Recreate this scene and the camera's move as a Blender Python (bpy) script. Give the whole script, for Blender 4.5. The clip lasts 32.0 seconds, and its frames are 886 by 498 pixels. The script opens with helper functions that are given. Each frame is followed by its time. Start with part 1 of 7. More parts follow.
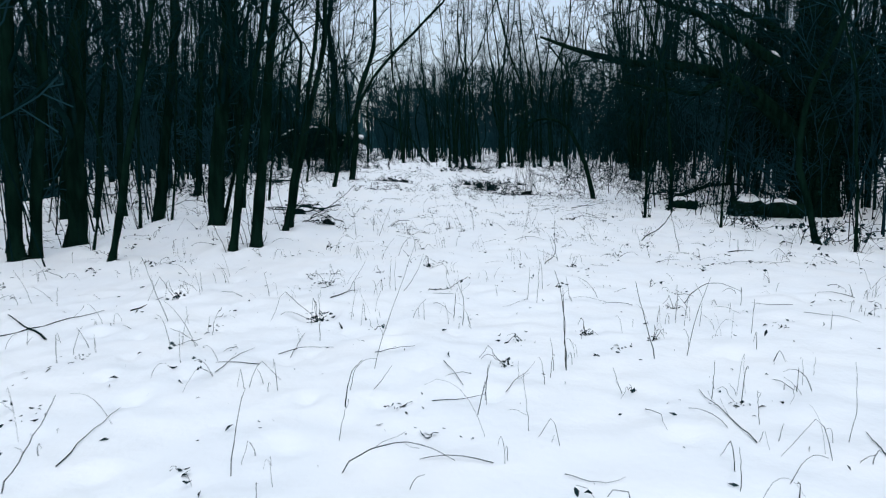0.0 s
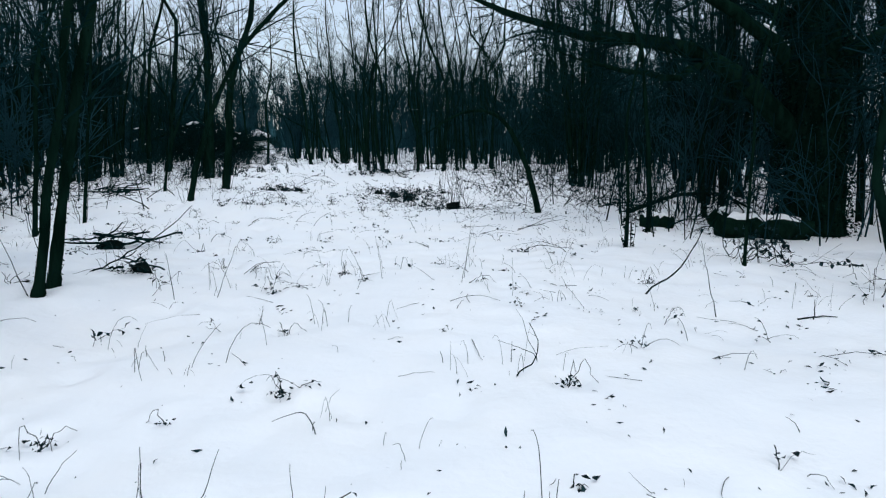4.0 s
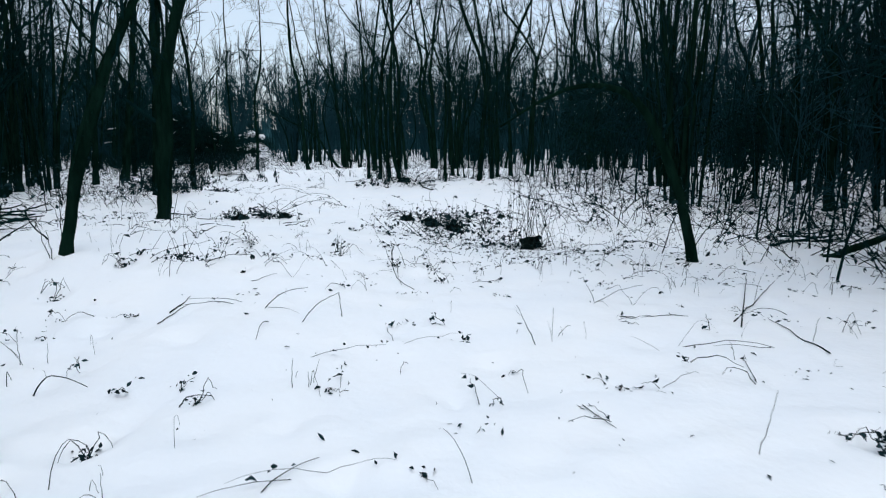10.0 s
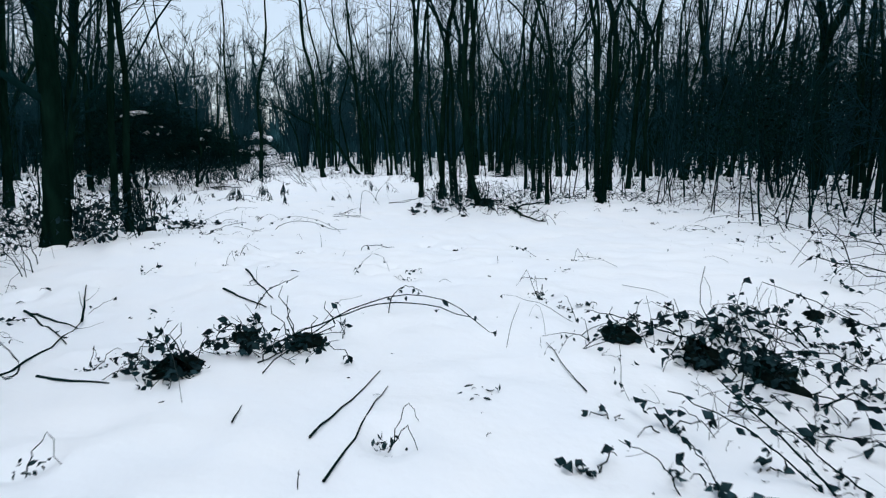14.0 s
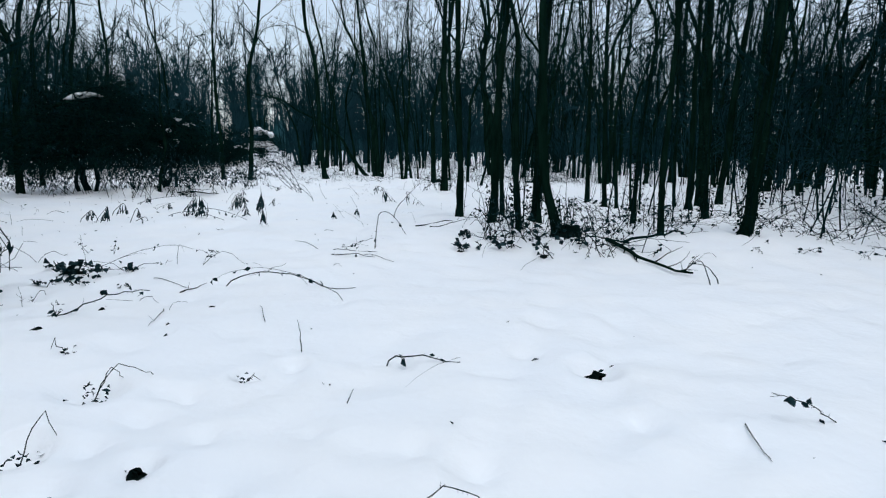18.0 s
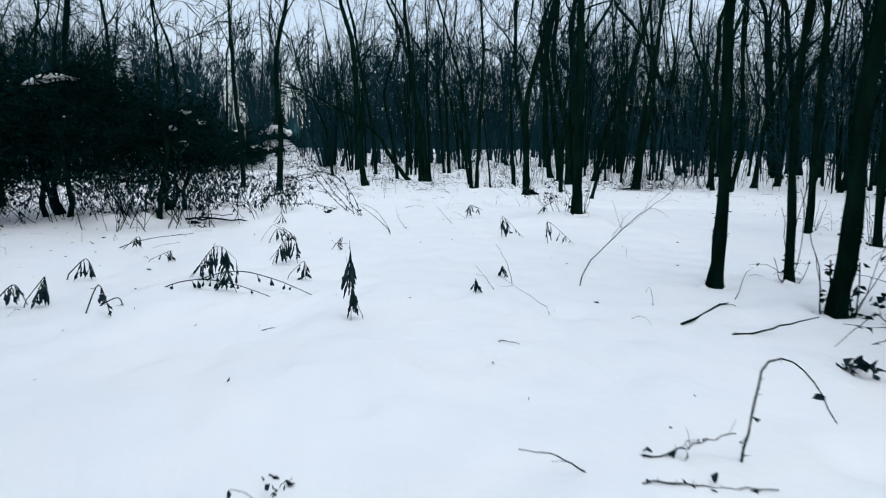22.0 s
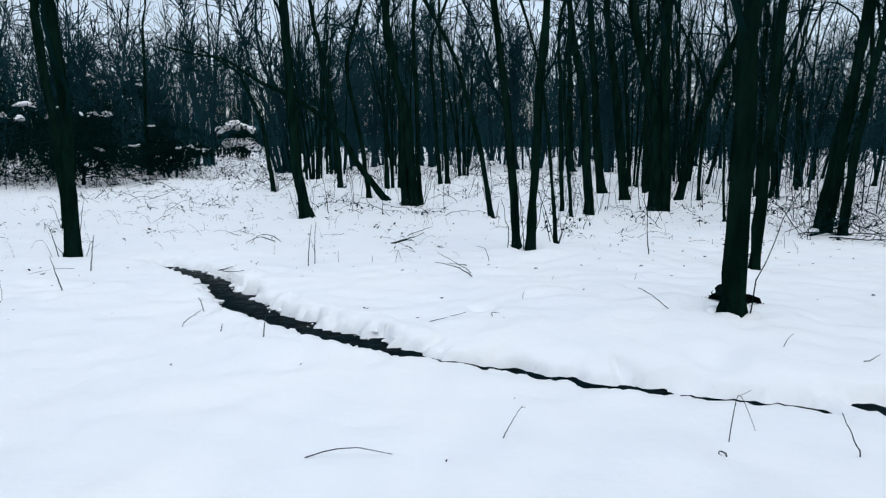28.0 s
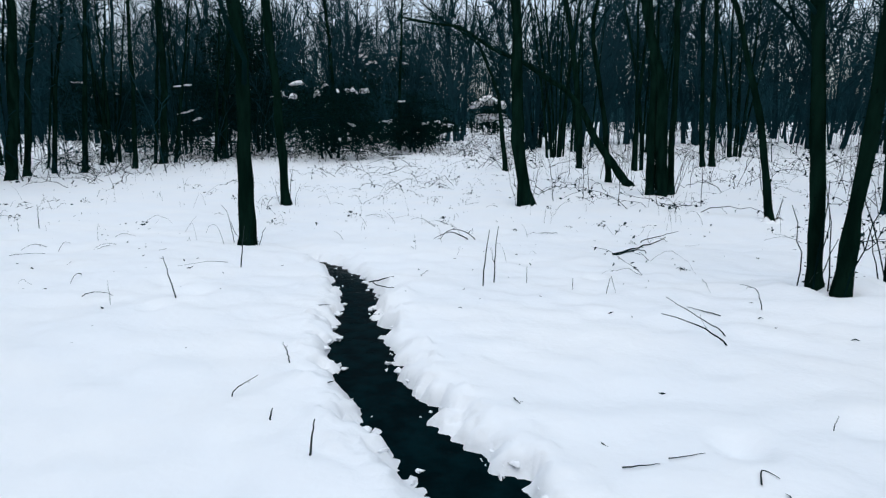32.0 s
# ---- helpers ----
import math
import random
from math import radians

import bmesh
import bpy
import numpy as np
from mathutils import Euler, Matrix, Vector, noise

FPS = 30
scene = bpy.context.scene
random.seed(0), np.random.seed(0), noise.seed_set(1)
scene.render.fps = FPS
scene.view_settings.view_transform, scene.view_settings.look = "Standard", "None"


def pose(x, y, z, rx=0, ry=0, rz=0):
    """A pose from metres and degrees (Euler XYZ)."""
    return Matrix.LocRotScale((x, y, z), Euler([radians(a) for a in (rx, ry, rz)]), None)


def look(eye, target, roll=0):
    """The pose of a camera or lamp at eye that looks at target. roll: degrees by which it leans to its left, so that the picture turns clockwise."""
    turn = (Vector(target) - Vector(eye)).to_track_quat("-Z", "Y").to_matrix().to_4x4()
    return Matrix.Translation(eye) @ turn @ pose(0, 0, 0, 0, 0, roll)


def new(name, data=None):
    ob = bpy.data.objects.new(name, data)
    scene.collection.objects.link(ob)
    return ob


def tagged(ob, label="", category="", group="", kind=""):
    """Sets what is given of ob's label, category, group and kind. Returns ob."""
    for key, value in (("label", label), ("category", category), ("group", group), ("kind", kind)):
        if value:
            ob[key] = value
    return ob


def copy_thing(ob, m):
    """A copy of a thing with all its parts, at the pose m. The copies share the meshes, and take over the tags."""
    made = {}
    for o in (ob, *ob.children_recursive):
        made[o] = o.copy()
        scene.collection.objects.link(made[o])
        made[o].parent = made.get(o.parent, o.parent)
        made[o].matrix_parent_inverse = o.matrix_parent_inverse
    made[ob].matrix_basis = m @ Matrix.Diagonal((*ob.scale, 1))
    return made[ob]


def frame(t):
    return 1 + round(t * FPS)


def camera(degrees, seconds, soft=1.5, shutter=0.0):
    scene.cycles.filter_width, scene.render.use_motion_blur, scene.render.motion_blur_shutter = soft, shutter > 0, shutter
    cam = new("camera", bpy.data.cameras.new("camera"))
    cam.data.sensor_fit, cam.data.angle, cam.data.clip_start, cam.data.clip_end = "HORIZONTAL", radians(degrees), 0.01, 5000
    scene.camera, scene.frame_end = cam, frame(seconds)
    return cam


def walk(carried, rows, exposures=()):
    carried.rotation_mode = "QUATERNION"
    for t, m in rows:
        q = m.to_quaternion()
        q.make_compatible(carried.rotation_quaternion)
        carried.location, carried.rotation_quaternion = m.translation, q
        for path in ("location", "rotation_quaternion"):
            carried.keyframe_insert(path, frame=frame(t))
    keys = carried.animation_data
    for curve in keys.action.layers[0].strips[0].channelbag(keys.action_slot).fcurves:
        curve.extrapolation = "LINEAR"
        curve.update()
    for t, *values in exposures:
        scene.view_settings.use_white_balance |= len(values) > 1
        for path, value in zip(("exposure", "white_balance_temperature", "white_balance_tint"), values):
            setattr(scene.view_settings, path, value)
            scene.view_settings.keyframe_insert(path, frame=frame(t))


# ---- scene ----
cam = camera(72.9, 32.0, soft=1.15, shutter=0.2)
PATH = [
    (0, (0.994, 1.588, 1.458), (0.931, 3.556, 1.11), -0.3),
    (0.5, (0.983, 2.132, 1.437), (0.983, 4.102, 1.091), -0.1),
    (1, (0.981, 2.722, 1.435), (1.039, 4.691, 1.09), -0.4),
    (1.5, (0.997, 3.271, 1.45), (1.105, 5.237, 1.1), -0.5),
    (2, (0.983, 3.79, 1.496), (1.157, 5.75, 1.135), -0.4),
    (2.5, (1.071, 4.283, 1.476), (1.287, 6.239, 1.118), -0.6),
    (3, (1.119, 4.74, 1.514), (1.334, 6.695, 1.15), -1.2),
    (3.5, (1.172, 5.179, 1.426), (1.378, 7.137, 1.074), -0.2),
    (5.5, (1.206, 6.855, 1.405), (1.415, 8.814, 1.061), 0.2),
    (6, (1.212, 7.327, 1.378), (1.422, 9.287, 1.042), 0.1),
    (6.5, (1.231, 7.814, 1.37), (1.437, 9.774, 1.029), -0.4),
    (7, (1.238, 8.277, 1.387), (1.445, 10.236, 1.041), -0.5),
    (7.5, (1.209, 8.722, 1.412), (1.417, 10.68, 1.063), -0.4),
    (8, (1.206, 9.221, 1.396), (1.409, 11.18, 1.049), -0.4),
    (8.5, (1.146, 9.7, 1.387), (1.345, 11.66, 1.041), -0.4),
    (9, (1.024, 10.199, 1.383), (1.226, 12.159, 1.039), -0.3),
    (9.5, (0.87, 10.725, 1.382), (1.076, 12.685, 1.04), -0.3),
    (10, (0.679, 11.283, 1.384), (0.89, 13.242, 1.041), -0.1),
    (10.5, (0.499, 11.851, 1.382), (0.706, 13.811, 1.039), -0.1),
    (11, (0.312, 12.439, 1.367), (0.512, 14.4, 1.03), -0.2),
    (11.5, (0.112, 13.127, 1.342), (0.306, 15.091, 1.014), -0.3),
    (12, (-0.054, 13.978, 1.343), (0.133, 15.942, 1.014), -0.4),
    (12.5, (-0.206, 14.959, 1.39), (-0.015, 16.921, 1.05), -0.5),
    (13, (-0.353, 16.049, 1.425), (-0.15, 18.009, 1.081), 0.4),
    (13.5, (-0.377, 17.083, 1.393), (-0.187, 19.045, 1.054), -0.1),
    (14, (-0.411, 18.038, 1.374), (-0.225, 20.001, 1.039), -0.1),
    (14.5, (-0.405, 18.877, 1.381), (-0.229, 20.842, 1.048), 0.5),
    (16.5, (-0.535, 21.507, 1.326), (-0.325, 23.468, 0.993), 0.8),
    (17, (-0.554, 21.732, 1.343), (-0.343, 23.692, 1.004), 0.8),
    (17.5, (-0.595, 21.966, 1.34), (-0.403, 23.927, 1.001), 0.9),
    (18, (-0.71, 22.183, 1.331), (-0.535, 24.147, 0.996), 0.9),
    (18.5, (-0.87, 22.438, 1.332), (-0.714, 24.404, 0.997), 0.9),
    (19, (-1.087, 22.723, 1.337), (-0.937, 24.689, 1.002), 0.9),
    (19.5, (-1.333, 23.077, 1.329), (-1.191, 25.044, 0.997), 0.7),
    (20, (-1.563, 23.538, 1.332), (-1.431, 25.505, 0.999), 0.4),
    (20.5, (-1.766, 24.187, 1.356), (-1.64, 26.154, 1.016), 0.0),
    (21, (-1.968, 24.933, 1.358), (-1.836, 26.9, 1.019), 0.2),
    (21.5, (-2.107, 25.822, 1.368), (-1.976, 27.789, 1.029), 0.3),
    (22, (-2.211, 26.894, 1.4), (-2.075, 28.859, 1.054), 0.4),
    (22.5, (-2.286, 28.008, 1.437), (-2.147, 29.972, 1.081), 0.4),
    (23, (-2.351, 29.087, 1.417), (-2.204, 31.05, 1.066), 0.3),
    (23.5, (-2.396, 30.116, 1.429), (-2.244, 32.078, 1.071), 0.3),
    (24, (-2.42, 31.151, 1.387), (-2.265, 33.114, 1.038), 0.5),
    (24.5, (-2.415, 31.935, 1.447), (-2.265, 33.898, 1.095), -0.1),
    (26.5, (-2.359, 34.937, 1.429), (-2.201, 36.9, 1.08), -0.3),
    (27, (-2.255, 35.549, 1.423), (-2.095, 37.511, 1.071), -0.1),
    (27.5, (-2.041, 36.052, 1.417), (-1.879, 38.015, 1.065), -0.0),
    (28, (-1.763, 36.446, 1.428), (-1.597, 38.408, 1.074), 0.1),
    (28.5, (-1.487, 36.833, 1.427), (-1.318, 38.794, 1.073), 0.2),
    (29, (-1.309, 37.238, 1.431), (-1.132, 39.199, 1.076), 0.2),
    (29.5, (-1.202, 37.712, 1.416), (-1.051, 39.675, 1.064), 0.2),
    (30, (-1.349, 38.169, 1.392), (-1.342, 40.139, 1.047), 0.0),
    (30.5, (-1.434, 38.431, 1.403), (-1.656, 40.388, 1.056), 0.1),
    (31, (-1.452, 38.488, 1.386), (-1.847, 40.419, 1.044), -0.2),
    (31.5, (-1.471, 38.481, 1.403), (-1.995, 40.371, 1.012), -0.2),
    (32, (-1.485, 38.503, 1.404), (-2.121, 40.349, 0.973), -0.2),
]
walk(cam, [(t, look(eye, target, roll)) for t, eye, target, roll in PATH],
     exposures=((0, -0.06), (3, -0.03), (6, 0.0), (13, 0.05), (19, -0.04), (24, 0.0), (28, -0.02), (31, 0.03), (32, -0.03)))

# ---- world, sun and sky ----
world = bpy.data.worlds.new("overcast_sky")
scene.world = world
world.use_nodes = True
wn, wl = world.node_tree.nodes, world.node_tree.links
wn.clear()
w_out = wn.new("ShaderNodeOutputWorld")
nishita = wn.new("ShaderNodeTexSky")
nishita.sky_type = "NISHITA"
nishita.sun_disc = False
nishita.sun_elevation, nishita.sun_rotation = radians(24), radians(200)
bg_blue, bg_cloud, w_add = wn.new("ShaderNodeBackground"), wn.new("ShaderNodeBackground"), wn.new("ShaderNodeAddShader")
bg_blue.inputs["Strength"].default_value = 0.05
w_co, w_sep, w_ramp = wn.new("ShaderNodeTexCoord"), wn.new("ShaderNodeSeparateXYZ"), wn.new("ShaderNodeValToRGB")
w_ramp.color_ramp.elements[0].position, w_ramp.color_ramp.elements[0].color = 0.0, (0.412, 0.475, 0.56, 1)
w_ramp.color_ramp.elements[1].position, w_ramp.color_ramp.elements[1].color = 1.0, (0.772, 0.915, 1.047, 1)
w_mid = w_ramp.color_ramp.elements.new(0.3)
w_mid.color = (0.53, 0.605, 0.703, 1)
bg_cloud.inputs["Strength"].default_value = 0.97
wl.new(w_co.outputs["Generated"], w_sep.inputs[0])
wl.new(w_sep.outputs["Z"], w_ramp.inputs[0])
wl.new(w_ramp.outputs[0], bg_cloud.inputs["Color"])
wl.new(nishita.outputs[0], bg_blue.inputs["Color"])
wl.new(bg_blue.outputs[0], w_add.inputs[0])
wl.new(bg_cloud.outputs[0], w_add.inputs[1])
wl.new(w_add.outputs[0], w_out.inputs["Surface"])

sun_data = bpy.data.lights.new("sun", "SUN")
sun_data.energy, sun_data.angle, sun_data.color = 1.0, radians(40), (1.0, 0.945, 0.885)
sun = new("sun", sun_data)
sun.matrix_world = look((0, 0, 60), (-12, 22, 0))


# ---- materials ----
def mat(name, colour, other=None, rough=0.8, scale=6.0, bump=0.0, bump_scale=40.0, spec=0.3, stretch=1.0, lo=0.4, hi=0.65, island=0.0, metal=0.0):
    m = bpy.data.materials.new(name)
    m.use_nodes = True
    nd, ln = m.node_tree.nodes, m.node_tree.links
    b = nd["Principled BSDF"]
    b.inputs["Roughness"].default_value, b.inputs["Specular IOR Level"].default_value = rough, spec
    co, mp = nd.new("ShaderNodeTexCoord"), nd.new("ShaderNodeMapping")
    mp.inputs["Scale"].default_value = (1, 1, stretch)
    ln.new(co.outputs["Object"], mp.inputs["Vector"])
    n1, ramp, mix = nd.new("ShaderNodeTexNoise"), nd.new("ShaderNodeValToRGB"), nd.new("ShaderNodeMix")
    n1.inputs["Scale"].default_value, n1.inputs["Detail"].default_value = scale, 5.0
    ramp.color_ramp.elements[0].position, ramp.color_ramp.elements[1].position = lo, hi
    mix.data_type = "RGBA"
    mix.inputs[6].default_value = (*colour, 1)
    mix.inputs[7].default_value = (*(other or colour), 1)
    ln.new(mp.outputs[0], n1.inputs["Vector"])
    ln.new(n1.outputs[0], ramp.inputs[0])
    ln.new(ramp.outputs[0], mix.inputs[0])
    last = mix.outputs[2]
    if island:
        geo, hsv, rng = nd.new("ShaderNodeNewGeometry"), nd.new("ShaderNodeHueSaturation"), nd.new("ShaderNodeMapRange")
        rng.inputs[3].default_value, rng.inputs[4].default_value = 1 - island, 1 + island
        ln.new(geo.outputs["Random Per Island"], rng.inputs[0])
        ln.new(rng.outputs[0], hsv.inputs["Value"])
        ln.new(last, hsv.inputs["Color"])
        last = hsv.outputs[0]
    ln.new(last, b.inputs["Base Color"])
    if bump:
        n2, bp = nd.new("ShaderNodeTexNoise"), nd.new("ShaderNodeBump")
        n2.inputs["Scale"].default_value, n2.inputs["Detail"].default_value = bump_scale, 6.0
        bp.inputs["Strength"].default_value, bp.inputs["Distance"].default_value = bump, 0.02
        ln.new(mp.outputs[0], n2.inputs["Vector"])
        ln.new(n2.outputs[0], bp.inputs["Height"])
        ln.new(bp.outputs[0], b.inputs["Normal"])
    return m


SNOW = mat("snow", (0.862, 0.886, 0.925), (0.888, 0.901, 0.925), rough=0.55, scale=1.3, bump=0.35, bump_scale=14.0, spec=0.25)
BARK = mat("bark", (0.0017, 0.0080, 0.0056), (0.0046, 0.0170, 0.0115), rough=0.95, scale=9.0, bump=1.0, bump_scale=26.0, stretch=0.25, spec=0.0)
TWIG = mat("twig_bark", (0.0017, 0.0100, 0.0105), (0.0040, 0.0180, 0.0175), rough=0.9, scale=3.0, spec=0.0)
# distance haze put into the colour: paler and bluer than twig_bark
HAZED_TWIG = mat("hazed_far_twigs", (0.0045, 0.0190, 0.0240), (0.0110, 0.0370, 0.0460), rough=0.95, scale=0.3, spec=0.0)
STALK = mat("dry_stalk", (0.0120, 0.0230, 0.0240), (0.0600, 0.0740, 0.0720), rough=0.85, scale=7.0, spec=0.0, island=0.6)
LEAF = mat("dead_leaf", (0.0040, 0.0150, 0.0180), (0.0190, 0.0430, 0.0500), rough=0.7, scale=14.0, spec=0.02, island=0.6)
IVY = mat("evergreen_leaf", (0.0018, 0.0095, 0.0076), (0.0046, 0.0185, 0.0145), rough=0.8, scale=5.0, spec=0.0, island=0.5)
EARTH = mat("wet_earth", (0.0025, 0.0065, 0.0062), (0.0075, 0.0130, 0.0115), rough=0.8, scale=12.0, bump=1.0, bump_scale=30.0, spec=0.0)
WATER = mat("stream_water", (0.0004, 0.0046, 0.0060), (0.0010, 0.0095, 0.0120), rough=0.2, scale=9.0, bump=0.5, bump_scale=9.0, spec=0.002)
# blue haze of the distance is mixed into this woodland colour
HAZE = mat("distant_wood_haze", (0.0110, 0.0390, 0.0470), (0.0300, 0.0840, 0.1010), rough=1.0, scale=0.9, spec=0.0, stretch=0.12)

rng = np.random.default_rng(7)


# ---- mesh helpers ----
class Pile:
    """Collects tubes and leaves, all quads, for one mesh."""

    def __init__(self):
        self.v, self.f, self.n = [], [], 0

    def add(self, v, f):
        v = np.asarray(v, float).reshape(-1, 3)
        self.v.append(v)
        self.f.append(np.asarray(f, int).reshape(-1, 4) + self.n)
        self.n += len(v)

    def tubes(self, P, R, s=4):
        P, R = np.asarray(P, float), np.asarray(R, float)
        if P.ndim == 2:
            P, R = P[None], R[None]
        T, N = R.shape
        tan = np.gradient(P, axis=1)
        tan /= np.linalg.norm(tan, axis=2, keepdims=True) + 1e-9
        mean = tan.mean(1, keepdims=True)
        ref = np.where(np.abs(mean[..., 2:]) < 0.8, [0.0, 0.0, 1.0], [1.0, 0.0, 0.0])
        u = np.cross(tan, np.broadcast_to(ref, tan.shape))
        u /= np.linalg.norm(u, axis=2, keepdims=True) + 1e-9
        w = np.cross(tan, u)
        a = np.arange(s) * 2 * np.pi / s
        ring = P[:, :, None] + R[:, :, None, None] * (np.cos(a)[:, None] * u[:, :, None] + np.sin(a)[:, None] * w[:, :, None])
        i = np.arange(T)[:, None, None] * N * s + np.arange(N - 1)[None, :, None] * s
        k = np.arange(s)[None, None]
        k2 = (k + 1) % s
        self.add(ring, np.stack([i + k, i + k2, i + s + k2, i + s + k], -1))

    def ribbons(self, P, R):
        """Flat strips for the finest far twigs."""
        side = np.cross(P[:, -1] - P[:, 0], [0.25, -0.95, 0.15])
        side /= np.linalg.norm(side, axis=1, keepdims=True) + 1e-9
        T, N = R.shape
        off = side[:, None] * R[:, :, None]
        i = np.arange(T)[:, None] * N * 2 + np.arange(N - 1)[None] * 2
        self.add(np.stack([P - off, P + off], 2), np.stack([i, i + 1, i + 3, i + 2], -1))

    def leaves(self, p, along, size, gen, wide=0.6, cheap=False):
        """Folded leaves, four quads each, from points p in the ways along."""
        p, along = np.asarray(p, float), np.asarray(along, float)
        n = len(p)
        if not n:
            return
        along = along / (np.linalg.norm(along, axis=1, keepdims=True) + 1e-9)
        side = np.cross(along, gen.normal(size=(n, 3)))
        side /= np.linalg.norm(side, axis=1, keepdims=True) + 1e-9
        nor = np.cross(along, side)
        L = (size * gen.uniform(0.6, 1.3, n))[:, None]
        W, c = L * wide * 0.5, gen.uniform(0.1, 0.5, n)[:, None]
        mid, tip = p + along * L * 0.5 + nor * L * 0.12 * c, p + along * L - nor * L * 0.35 * c
        v = np.stack([p, mid, tip, mid + side * W + nor * W * c * 1.4, mid - side * W + nor * W * c * 1.4,
                      p + along * L * 0.15 + side * W * 0.5, p + along * L * 0.15 - side * W * 0.5,
                      p + along * L * 0.85 + side * W * 0.35, p + along * L * 0.85 - side * W * 0.35], 1)
        if cheap:
            self.add(v[:, [0, 3, 2, 4, 1]], np.arange(n)[:, None, None] * 5 + np.array([[0, 1, 2, 4], [0, 4, 2, 3]]))
            return
        q = np.array([[0, 5, 3, 1], [0, 1, 4, 6], [1, 3, 7, 2], [1, 2, 8, 4]])
        self.add(v, np.arange(n)[:, None, None] * 9 + q)

    def mesh(self, name, material, smooth=True):
        me = bpy.data.meshes.new(name)
        v, f = np.concatenate(self.v), np.concatenate(self.f)
        me.vertices.add(len(v))
        me.vertices.foreach_set("co", v.ravel())
        me.loops.add(f.size)
        me.loops.foreach_set("vertex_index", f.ravel().astype(np.int32))
        me.polygons.add(len(f))
        me.polygons.foreach_set("loop_start", np.arange(0, f.size, 4, dtype=np.int32))
        me.polygons.foreach_set("use_smooth", np.full(len(f), smooth))
        me.materials.append(material)
        me.update(calc_edges=True)
        return me


def part(name, pile, material, parent=None, label="", smooth=True, kind=""):
    ob = new(name, pile.mesh(name, material, smooth))
    if parent is not None:
        ob.parent = parent
    return tagged(ob, label, kind=kind)


def each(name, P, R, s, material, parent):
    """One part for each limb of P."""
    for p, r in zip(P, R):
        one = Pile()
        one.tubes(p, r, s)
        part(name, one, material, parent)


def thing(name, x, y, z, label, category, group=""):
    ob = new(name)
    ob.location = (x, y, z)
    ob.empty_display_size = 0.1
    return tagged(ob, label, category, group)


def unit(v):
    return v / (np.linalg.norm(v, axis=-1, keepdims=True) + 1e-9)


def grow(gen, P, R, k, f0, f1, length, spread, up, n=5, thin=0.5, wob=0.25, end=0.25):
    """k children on each of the limbs P with radii R."""
    T, N, _ = P.shape
    par = np.repeat(np.arange(T), k)
    fr = gen.uniform(f0, f1, T * k)
    pos = fr * (N - 1)
    i = np.clip(pos.astype(int), 0, N - 2)
    w = (pos - i)[:, None]
    a, b = P[par, i], P[par, i + 1]
    start = a * (1 - w) + b * w
    rad = (R[par, i] * (1 - w[:, 0]) + R[par, i + 1] * w[:, 0]) * thin * gen.uniform(0.6, 1.0, T * k)
    tan = unit(b - a)
    out = unit(np.cross(tan, gen.normal(size=tan.shape)))
    sp = gen.uniform(0.7, 1.2, T * k)[:, None] * spread
    way = unit(tan * np.cos(sp) + out * np.sin(sp) + np.array([0, 0, up]))
    L = length * gen.uniform(0.5, 1.25, T * k) * (1.15 - 0.7 * fr)
    step = (L / (n - 1))[:, None]
    pts = [start]
    for _ in range(n - 1):
        way = unit(way + gen.normal(size=way.shape) * wob + np.array([0, 0, up * 0.35]))
        pts.append(pts[-1] + way * step)
    return np.stack(pts, 1), rad[:, None] * np.linspace(1, end, n)[None]


# ---- the lie of the land ----
def sstep(a, b, v):
    v = np.clip((v - a) / (b - a), 0, 1)
    return v * v * (3 - 2 * v)


MOUNDS = ((-3.7, 25.2, 1.3, 0.2), (-3.2, 12.2, 1.6, 0.3), (-2.4, 18.6, 2.5, 0.36), (3.1, 20.6, 1.6, -0.3), (1.1, 30.8, 2.1, 0.1), (3.9, 29.6, 1.3, 0.15), (4.3, 10.4, 1.0, -0.12), (0.4, 40.6, 1.6, 0.1), (0.3, 43.2, 1.5, 0.08), (0.6, 36.3, 1.2, 0.12))
STREAM = ((-9.5, 46.2), (-7.0, 45.0), (-5.4, 44.2), (-4.3, 43.5), (-3.82, 42.9), (-3.5, 42.4), (-3.33, 42.0), (-3.1, 41.6), (-2.84, 41.2), (-2.5, 40.78),
          (-2.2, 40.52), (-1.88, 40.27), (-1.55, 40.02), (-1.0, 39.72), (-0.4, 39.42), (0.25, 39.15), (1.0, 38.95), (2.5, 38.7), (5.0, 38.5))

